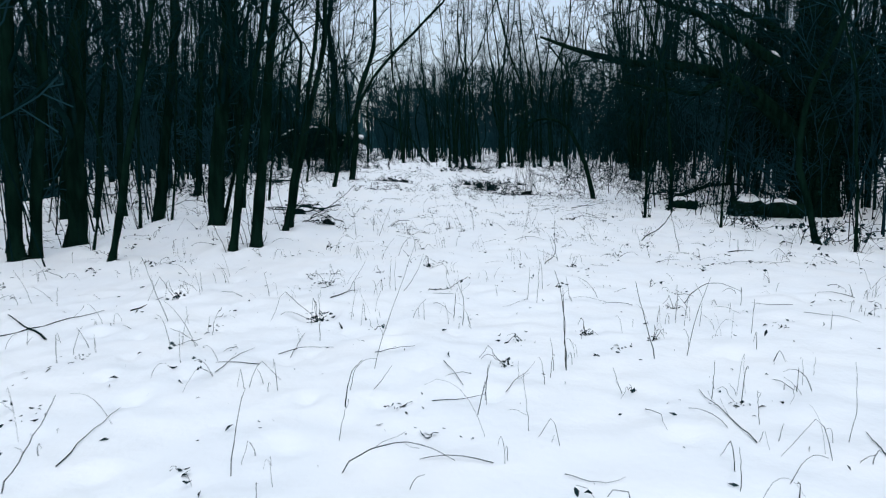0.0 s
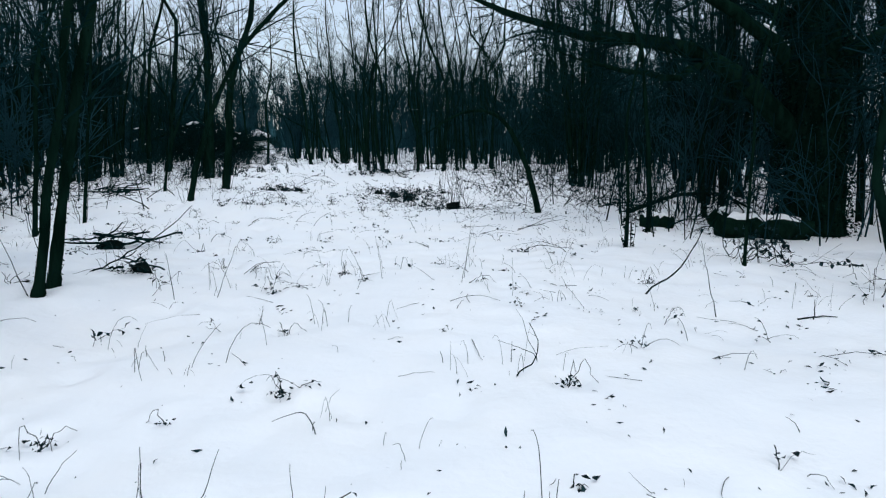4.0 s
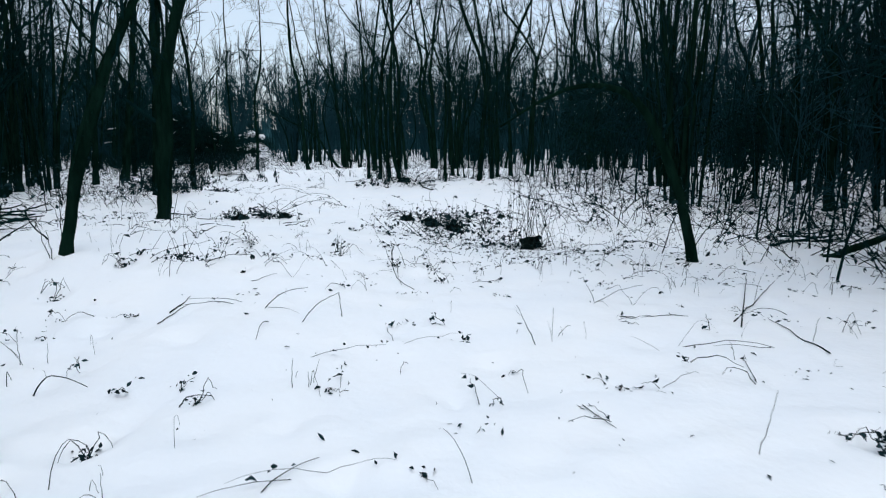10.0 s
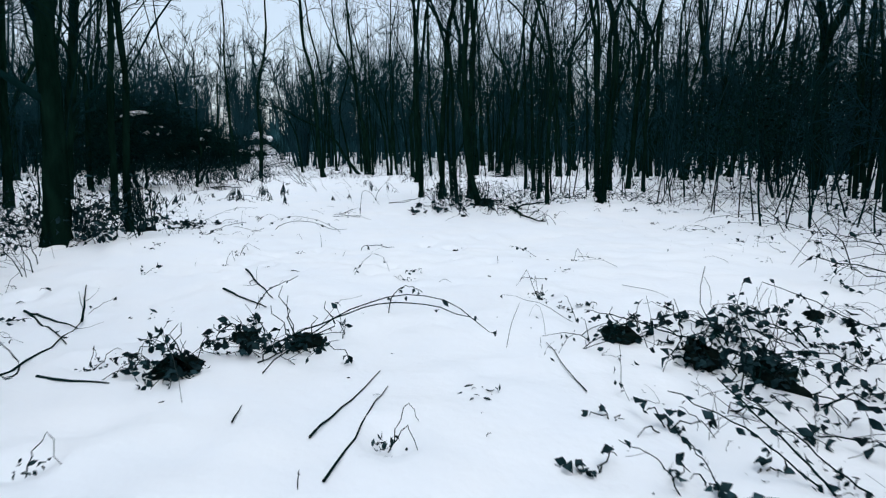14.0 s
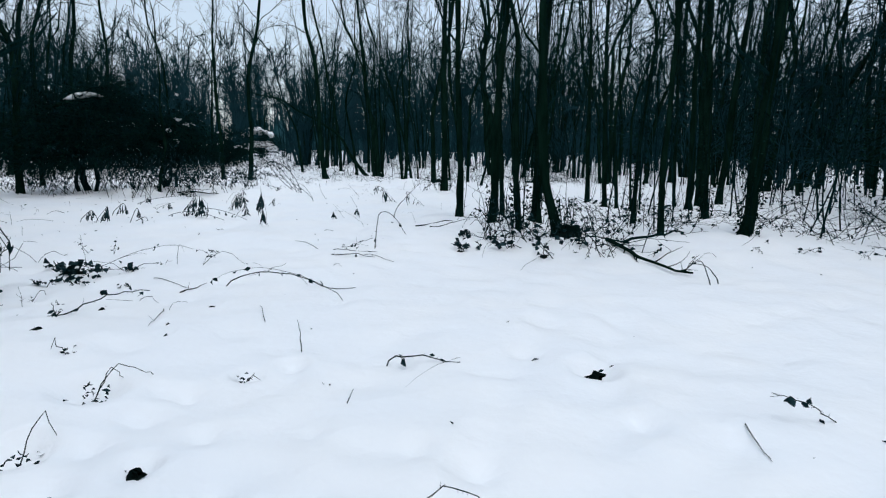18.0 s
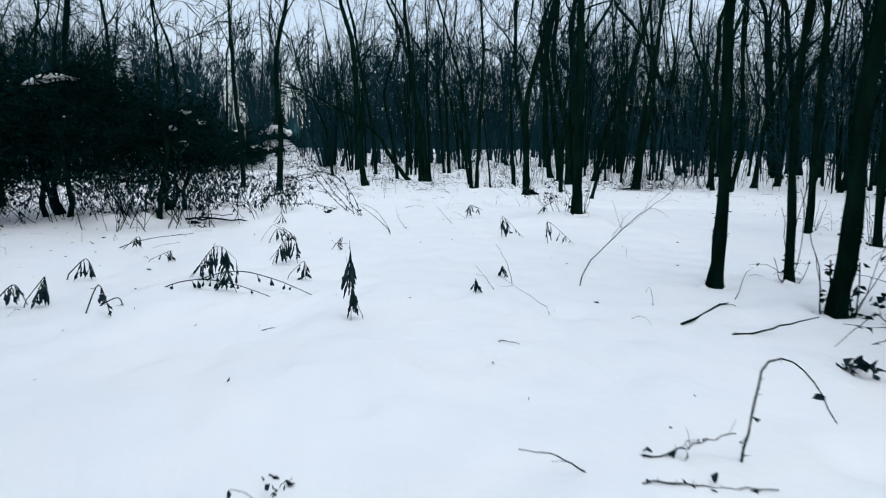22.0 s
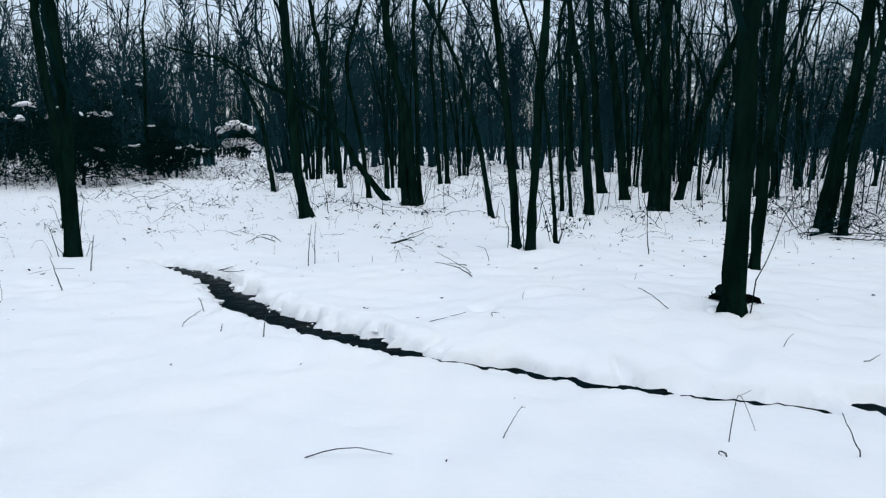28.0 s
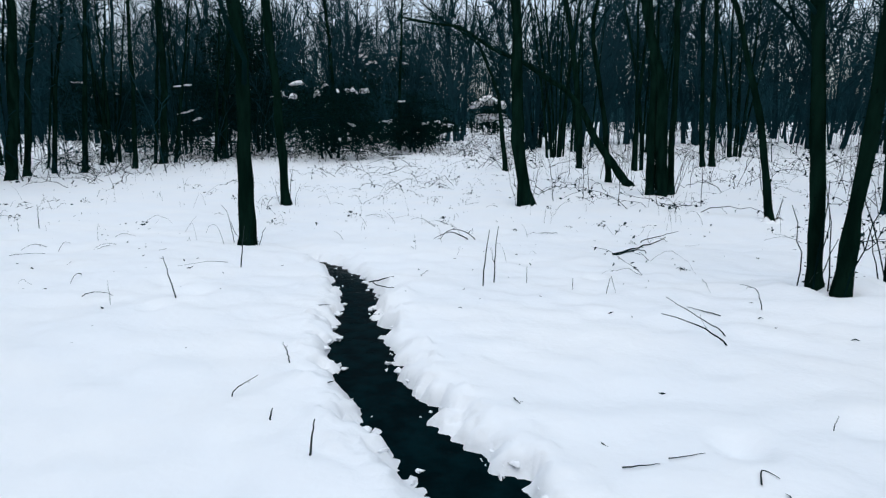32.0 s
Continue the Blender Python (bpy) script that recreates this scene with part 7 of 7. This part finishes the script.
bramble(13.0, (1.30, 20.04, 0.02), (0.97, 20.07, 0.30), (0.64, 20.10, 0.46))
bramble(17.9, (1.65, 21.99, 0.04), (1.25, 22.03, 0.18), (0.98, 22.06, 0.23))
bramble(18.9, (3.34, 22.07, -0.04), (2.68, 22.13, 0.27), (2.37, 22.16, 0.38))


# ---- random woods round the clearing ----
def open_ground(x, y):
    """Whether a place lies in the clearing that the walk goes through."""
    if y < 8:
        return -4.6 < x < 6.5
    if y < 20:
        return -4.0 < x < 6.0
    if y < 34:
        return (-7.5 if y < 26 else -12.5) < x < (4.2 if y < 27.5 else 0.2)
    if y < 46:
        return -15.0 < x < 7.0
    if y < 66:
        return -15.5 + 0.15 * (y - 46) < x < -1.0 - 0.12 * (y - 46)
    return y < 90 and abs(x + 9.0 + 0.235 * (y - 66)) < 1.3


gen = np.random.default_rng(21)
protos = []
for k in range(10):
    d = (0.09, 0.12, 0.15, 0.18, 0.2, 0.1, 0.14, 0.22, 0.26, 0.12)[k]
    protos.append(tree(d, (-30.0 - 2 * k, -14.0), (-30.0 - 2 * k + gen.normal() * 0.3, -14.0 + gen.normal() * 0.3, 3.0), tall=gen.uniform(9, 13), light=True, bushy=1.1))


def coppice(x, y, n, tall, seed):
    """A stool of many slender poles that fan out from one foot."""
    g2 = np.random.default_rng(900 + seed)
    root = thing("coppice_clump", x, y, gz(x, y), "clump of slender bare poles fanning from one snowy foot", "tree", "coppice clumps")
    f = np.linspace(0, 1, 10)
    a, lean = g2.uniform(0, 6.28, n), g2.uniform(0.01, 0.17, n)
    h = tall * g2.uniform(0.65, 1.0, n)
    r0 = g2.uniform(0.1, 0.45, n)
    out = r0[:, None] + (lean * h)[:, None] * f**1.25
    P0 = np.stack([np.cos(a)[:, None] * out, np.sin(a)[:, None] * out, -0.12 + h[:, None] * f], -1)
    P0[:, 1:, :2] += np.cumsum(np.cumsum(g2.normal(size=(n, 9, 2)) * 0.02, 1), 1)
    R0 = g2.uniform(0.028, 0.065, n)[:, None] * (1 - 0.85 * f)
    each("pole", P0, R0, 7, BARK, root)
    P1, R1 = grow(g2, P0, R0, 8, 0.25, 0.97, 1.6, 0.5, 0.18, 5, 0.5, 0.2)
    P2, R2 = grow(g2, P1, R1, 4, 0.15, 0.95, 0.8, 0.55, 0.08, 3, 0.65, 0.25)
    crown = Pile()
    crown.tubes(P1, np.maximum(R1, 0.005), 3)
    crown.ribbons(P2, np.maximum(R2, 0.005))
    part("crown", crown, TWIG, root, "bare dark branches and fine twigs")
    return root


stools = [coppice(-30.0 - 3 * k, -20.0, (6, 9, 7, 11)[k], (8.5, 10.0, 9.0, 11.0)[k], k) for k in range(4)]
CLUMPS = ((12.0, 26.0), (14.5, 30.0), (16.0, 25.0), (13.0, 21.5), (17.0, 33.0), (-8.2, 25.5), (-8.6, 29.5), (7.6, 24.5), (9.2, 28.3), (10.2, 21.0), (11.6, 17.2), (12.4, 23.8), (14.8, 18.0), (6.8, 57.0), (-9.0, 84.0), (-15.6, 95.0), (-13.4, 97.0), (-18.0, 96.0), (-22.0, 100.0), (-5.0, 62.0), (-1.6, 57.0), (9.0, 53.0), (12.5, 46.0),
          (-7.0, 69.0), (-4.5, 66.0), (-1.5, 66.0), (1.5, 64.0), (10.0, 60.0), (13.0, 57.0), (-9.5, 24.5), (-11.0, 27.5), (-10.0, 31.0), (-13.0, 30.0),
          (-12.5, 34.0), (-8.5, 21.0), (-10.5, 18.0), (11.0, 31.5), (13.0, 38.0),
          (-18.0, 47.0), (-20.0, 50.0), (-19.5, 55.0), (-21.0, 60.0), (-22.0, 53.0), (-19.0, 63.0), (11.0, 41.0))
for k, (x, y) in enumerate(CLUMPS):
    copy_thing(stools[k % 4], Matrix.Translation((x, y, gz(x, y))) @ Euler((0, 0, 1.7 * k)).to_matrix().to_4x4())
placed, n_near, joined = list(CLUMPS), 0, Pile()
zones = ((-24, 24, -4, 62, 130), (-24, -7, 16, 35, 34), (7, 24, 14, 44, 32), (-26, -9, 28, 50, 28), (-2, 24, 64, 92, 22), (-26, 20, 58, 82, 30), (9, 28, 38, 62, 40))
for x0, x1, y0, y1, want in zones:
    got = 0
    while got < want:
        x, y = gen.uniform(x0, x1), gen.uniform(y0, y1)
        if open_ground(x, y) or -9.5 < x < 9.5 and y < 46 or -3 < x < 10 and 44 < y < 68 or x > 2 and 40 < y < 64 and gen.uniform() < 0.4 or x < -9 and 38 + (-x - 1.5) / 1.35 < y < 60 and gen.uniform() < 0.85 or -3 < x < 5 and y < 46 or math.hypot(x - 9.2, y - 16.1) < 2.5 or any(math.hypot(x - a, y - b) < 0.7 for a, b in placed):
            continue
        placed.append((x, y))
        got += 1
        m = Matrix.Translation((x, y, gz(x, y))) @ Euler((gen.normal() * 0.085, gen.normal() * 0.085, gen.uniform(0, 6.28))).to_matrix().to_4x4()
        k = len(placed) % 10
        if n_near < 195 and abs(x) < 17 and y < 66:
            copy_thing(protos[k], m)
            n_near += 1
        else:
            turn, shift = np.array(m.to_3x3()), np.array(m.translation)
            for pile in shapes[k]:
                start = 0
                for v, f in zip(pile.v, pile.f):
                    joined.add(v @ turn.T + shift, f - start)
                    start += len(v)
tagged(part("outer_woods", joined, HAZED_TWIG), "bare dark trees further back in the wood", "woods", kind="stuff")

# far woods: poles and crowns past counting
far = Pile()
fx, fy, cx, cnt = [], [], [], 0
while cnt < 1350:
    if cnt < 980:
        y = gen.uniform(66, 135)
        x = gen.uniform(-0.75 * y - 6, 0.75 * y)
    else:
        y = gen.uniform(-10, 62)
        x = gen.choice([-1, 1]) * gen.uniform(17, 60)
    if open_ground(x, y) or x < 0 and 40 < y < 66 and gen.uniform() < 0.7:
        continue
    for _ in range(int(gen.integers(1, 6))):
        fx.append(x + gen.normal() * 0.35), fy.append(y + gen.normal() * 0.35)
        cx.append(fx[-1] - x)
    cnt = len(fx)
fx, fy = np.array(fx), np.array(fy)
fz = snow_height(fx, fy) - 0.1
T, N = len(fx), 9
hgt = gen.uniform(8, 14, T) * np.interp(fy, [60, 80, 110], [0.69, 0.84, 1.17])
zz = np.linspace(0, 1, N)
lean = gen.normal(size=(T, 2)) * 0.085
lean[:, 0] += 0.22 * np.array(cx)
P0 = np.stack([fx[:, None] + lean[:, :1] * hgt[:, None] * zz + np.cumsum(np.cumsum(gen.normal(size=(T, N)) * 0.06, 1), 1), fy[:, None] + lean[:, 1:] * hgt[:, None] * zz, fz[:, None] + hgt[:, None] * zz], -1)
R0 = gen.uniform(0.05, 0.14, T)[:, None] * (1 - 0.8 * zz)
far.tubes(P0, R0, 5)
P1, R1 = grow(gen, P0, R0, 10, 0.12, 0.95, 3.6, 0.65, 0.16, 5, 0.45, 0.26)
P2, R2 = grow(gen, P1, R1, 6, 0.1, 0.95, 1.8, 0.65, 0.08, 3, 0.7, 0.3)
far.ribbons(P1, np.maximum(R1, 0.026))
far.ribbons(P2, np.maximum(R2, 0.02))
tagged(part("far_woods", far, HAZED_TWIG), "dense far woods of bare dark poles and twigs", "woods", kind="stuff")

# low brushwood between the trunks, far off
brush = Pile()
bx, by = [], []
while len(bx) < 3900:
    y = gen.uniform(-5, 110)
    x = gen.uniform(-0.8 * max(y, 25), 0.8 * max(y, 25))
    if open_ground(x, y) or (-5 < x < 7.5 and y < 62):
        continue
    bx.append(x), by.append(y)
bx, by = np.array(bx), np.array(by)
K = len(bx)
hh = gen.uniform(0.6, 4.6, K)
aw = gen.uniform(0, 2 * np.pi, K)
sp = gen.uniform(0.1, 0.9, K) * hh
zz = np.linspace(0, 1, 6)
P0 = np.stack([bx[:, None] + np.cos(aw)[:, None] * sp[:, None] * zz**1.5, by[:, None] + np.sin(aw)[:, None] * sp[:, None] * zz**1.5,
               (snow_height(bx, by) - 0.05)[:, None] + hh[:, None] * np.sin(zz * 1.9)], -1)
R0 = gen.uniform(0.008, 0.02, K)[:, None] * (1 - 0.7 * zz)
brush.tubes(P0, R0, 3)
P1, R1 = grow(gen, P0, R0, 6, 0.1, 0.95, 1.1, 0.7, 0.12, 4, 0.7, 0.25)
P2, R2 = grow(gen, P1, R1, 3, 0.1, 0.95, 0.8, 0.7, 0.05, 2, 0.8, 0.25)
brush.ribbons(P1, np.maximum(R1, 0.011))
brush.ribbons(P2, np.maximum(R2, 0.009))
tagged(part("brushwood", brush, HAZED_TWIG), "tangled dark leafless brushwood under the trees", "undergrowth", kind="stuff")

# thin young shoots standing up between the trunks
shoots = Pile()
qx, qy = [], []
for x0, x1, y0, y1, want in ((2.6, 8.5, 29.6, 34.0, 24), (-3.5, 8.5, 49.0, 60.0, 60), (3.5, 8.5, 46.0, 52.0, 20), (5.2, 11.0, 14.5, 29.0, 90), (-9.5, -5.2, 12.0, 30.0, 55), (-7.5, -3.8, 8.5, 12.5, 25), (-19.0, -15.5, 48.0, 60.0, 40), (9.5, 14.0, 42.0, 56.0, 40)):
    qx.append(gen.uniform(x0, x1, want)), qy.append(gen.uniform(y0, y1, want))
qx, qy = np.concatenate(qx), np.concatenate(qy)
K, zz = len(qx), np.linspace(0, 1, 8)
tallness = gen.uniform(0.5, 1.0, K) * np.where(qy > 44, 1.4, 3.8)
slope = gen.normal(size=(K, 2)) * 0.13
P0 = np.stack([qx[:, None] + slope[:, :1] * tallness[:, None] * zz, qy[:, None] + slope[:, 1:] * tallness[:, None] * zz, (snow_height(qx, qy) - 0.06)[:, None] + tallness[:, None] * zz], -1)
P0[:, 1:, :2] += np.cumsum(gen.normal(size=(K, 7, 2)) * 0.02, 1)
R0 = (0.005 + 0.0035 * tallness * gen.uniform(0.4, 1.2, K))[:, None] * (1 - 0.7 * zz)
shoots.tubes(P0, R0, 5)
P1, R1 = grow(gen, P0, R0, 5, 0.3, 0.95, 0.6, 0.6, 0.15, 4, 0.5, 0.2)
shoots.tubes(P1, np.maximum(R1, 0.002), 3)
tagged(part("young_shoots", shoots, TWIG), "thin dark leafless shoots standing between the trunks", "undergrowth", kind="stuff")

# the distance: a jagged wall for trees far behind all else, haze painted in
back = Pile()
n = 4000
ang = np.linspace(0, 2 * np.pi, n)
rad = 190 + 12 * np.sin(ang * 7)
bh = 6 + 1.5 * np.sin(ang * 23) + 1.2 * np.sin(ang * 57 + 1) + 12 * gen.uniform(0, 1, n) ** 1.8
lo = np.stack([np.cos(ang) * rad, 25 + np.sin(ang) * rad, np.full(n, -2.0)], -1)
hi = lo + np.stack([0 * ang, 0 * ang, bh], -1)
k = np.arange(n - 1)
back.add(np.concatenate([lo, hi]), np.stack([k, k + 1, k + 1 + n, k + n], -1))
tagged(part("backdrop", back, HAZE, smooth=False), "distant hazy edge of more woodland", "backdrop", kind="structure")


# ---- grass, leaves and scraps on the snow, past counting ----
gen = np.random.default_rng(77)


def thick_of_weeds(x, y):
    """How thickly the weeds stand."""
    d = np.interp(y, [0, 8, 14, 17, 20, 22, 26, 33, 37, 45, 60], [1.0, 1.0, 0.75, 0.5, 0.55, 0.25, 0.12, 0.12, 0.05, 0.35, 0.4])
    return np.clip(d + 0.35 * np.clip(np.abs(x + 0.5) - 3.5, 0, 2) + 0.5 * np.exp(-((x - 2.6) ** 2 + (y - 19.5) ** 2) / 4), 0, 1.2)


def scatter(n, x0, x1, y0, y1, keep=thick_of_weeds):
    xs, ys = [], []
    while len(xs) < n:
        x, y = gen.uniform(x0, x1), gen.uniform(y0, y1)
        if gen.uniform() > keep(x, y) or float(stream_side(np.array(x), np.array(y))[0]) < 0.5:
            continue
        xs.append(x), ys.append(y)
    return np.array(xs), np.array(ys)


grass = Pile()
n = 1900
x, y = scatter(n // 4, -8, 8, 1.5, 60)
x5, y5 = scatter(n // 2 - n // 4, -16, 10, 43, 62, lambda a, b: 1.0)
x, y = np.r_[x, x5], np.r_[y, y5]
x3, y3 = scatter(n // 10, -5, 7, 1.5, 24)
x, y = np.r_[x, np.repeat(x3, 5) + gen.normal(size=n // 2) * 0.1], np.r_[y, np.repeat(y3, 5) + gen.normal(size=n // 2) * 0.1]
z = snow_height(x, y)
hgt = gen.uniform(0.05, 0.34, n) * gen.uniform(0.4, 1, n)
a = gen.uniform(0, 2 * np.pi, n)
lean = gen.uniform(0.0, 1.3, n) * hgt
f = np.linspace(0, 1, 7)
bend = gen.uniform(0.6, 2.6, n)[:, None]
up = np.where((gen.uniform(size=n) < 0.84)[:, None], np.sin(np.minimum(f * bend, np.pi)) / np.sin(np.minimum(bend, np.pi / 2)), 1 - np.abs(f / 0.45 - 1) * np.where(f > 0.45, 0.9, 1))
P = np.stack([x[:, None] + np.cos(a)[:, None] * lean[:, None] * f**1.3, y[:, None] + np.sin(a)[:, None] * lean[:, None] * f**1.3, z[:, None] - 0.02 + hgt[:, None] * up + 0.02], -1)
P[:, 1:] += gen.normal(size=P[:, 1:].shape) * 0.0018
grass.tubes(P, gen.uniform(0.001, 0.0028, n)[:, None] * np.linspace(1, 0.5, 7), 4)
tagged(part("dry_grass", grass, STALK), "sparse dry grass stems poking through the snow", "grass", kind="stuff")

twigs = Pile()
n = 560
x, y = scatter(n, -8, 8, 1.5, 55)
a, L = gen.uniform(0, 2 * np.pi, n), gen.uniform(0.08, 0.5, n)
f = np.linspace(0, 1, 6)
px = x[:, None] + np.cos(a)[:, None] * L[:, None] * f + gen.normal(size=(n, 6)) * 0.006
py = y[:, None] + np.sin(a)[:, None] * L[:, None] * f + gen.normal(size=(n, 6)) * 0.006
P = np.stack([px, py, snow_height(px, py) + 0.004 + gen.uniform(0, 0.05, n)[:, None] * np.sin(f * np.pi)], -1)
twigs.tubes(P, gen.uniform(0.001, 0.0035, n)[:, None] * np.linspace(1, 0.5, 6), 4)
tagged(part("twig_litter", twigs, TWIG), "scattered thin dark twigs on the snow", "twigs", kind="stuff")

litter = Pile()
n = 3200
x, y = scatter(n, -8, 8, 1.5, 55)
x2, y2 = scatter(400, 0.5, 5.5, 17, 22, lambda a, b: 1.0)
x4, y4 = scatter(110, -5, 6, 1.5, 24)
x6, y6 = scatter(700, -15, 9, 42, 60, lambda a, b: 1.0)
x2, y2 = np.r_[x2, x6], np.r_[y2, y6]
x, y = np.r_[x, x2, np.repeat(x4, 9) + gen.normal(size=990) * 0.07], np.r_[y, y2, np.repeat(y4, 9) + gen.normal(size=990) * 0.07]
n = len(x)
p = np.stack([x, y, snow_height(x, y) + 0.006], 1)
way = gen.normal(size=(n, 3)) * [1, 1, 0.35]
litter.leaves(p, way, 0.038 * gen.uniform(0.4, 1.5, n), gen, 0.32)
tagged(part("leaf_litter", litter, LEAF), "curled dark dead leaves scattered over the snow", "leaves", kind="stuff")

# low bramble sprays and leaf clumps on the snow, past counting
spray, sprig = Pile(), Pile()
sx, sy = [], []
for x0, x1, y0, y1, want in ((3.6, 9.0, 15.0, 30.0, 150), (0.8, 5.0, 17.5, 22.5, 150), (-7.5, -2.5, 15.0, 29.0, 190), (-3.0, 4.0, 10.0, 20.0, 110), (-4.5, 6.5, 2.5, 12.0, 70), (1.3, 8.0, 28.0, 33.0, 100), (-12.0, 9.0, 43.5, 62.0, 260), (-9.0, -3.5, 6.0, 15.0, 90)):
    a, b = scatter(want, x0, x1, y0, y1, lambda u, v: 1.0)
    sx.append(a), sy.append(b)
sx, sy = np.concatenate(sx), np.concatenate(sy)
sz = snow_height(sx, sy)
n = len(sx)
big = gen.uniform(0.4, 1.0, n) ** 2
f = np.linspace(0, 1, 7)
k = 2 * n
who = np.repeat(np.arange(n), 2)
a, L, h = gen.uniform(0, 6.28, (k, 1)), big[who][:, None] * gen.uniform(0.15, 0.7, (k, 1)), big[who][:, None] * gen.uniform(0.02, 0.22, (k, 1))
P = np.stack([sx[who][:, None] + np.cos(a) * L * f, sy[who][:, None] + np.sin(a) * L * f, sz[who][:, None] - 0.01 + h * np.sin(f * gen.uniform(1.6, 3.0, (k, 1)))], -1)
P[:, 1:] += gen.normal(size=P[:, 1:].shape) * 0.006
sprig.tubes(P, gen.uniform(0.0015, 0.0035, k)[:, None] * np.linspace(1, 0.5, 7), 4)
m = 5 * n
who = gen.integers(0, k, m)
at = gen.integers(1, 7, m)
p = P[who, at] + gen.normal(size=(m, 3)) * [0.03, 0.03, 0.012]
p[:, 2] = np.maximum(p[:, 2], snow_height(p[:, 0], p[:, 1]) + 0.008)
spray.leaves(p, gen.normal(size=(m, 3)) * [1, 1, 0.5] + [0, 0, -0.2], 0.046 * gen.uniform(0.5, 1.2, m), gen, 0.55)
tagged(part("bramble_sprays", sprig, TWIG), "thin low bramble shoots scattered over the snow", "bramble", kind="stuff")
tagged(part("bramble_leaves", spray, LEAF), "dark bramble leaves scattered in clumps over the snow", "leaves", kind="stuff")
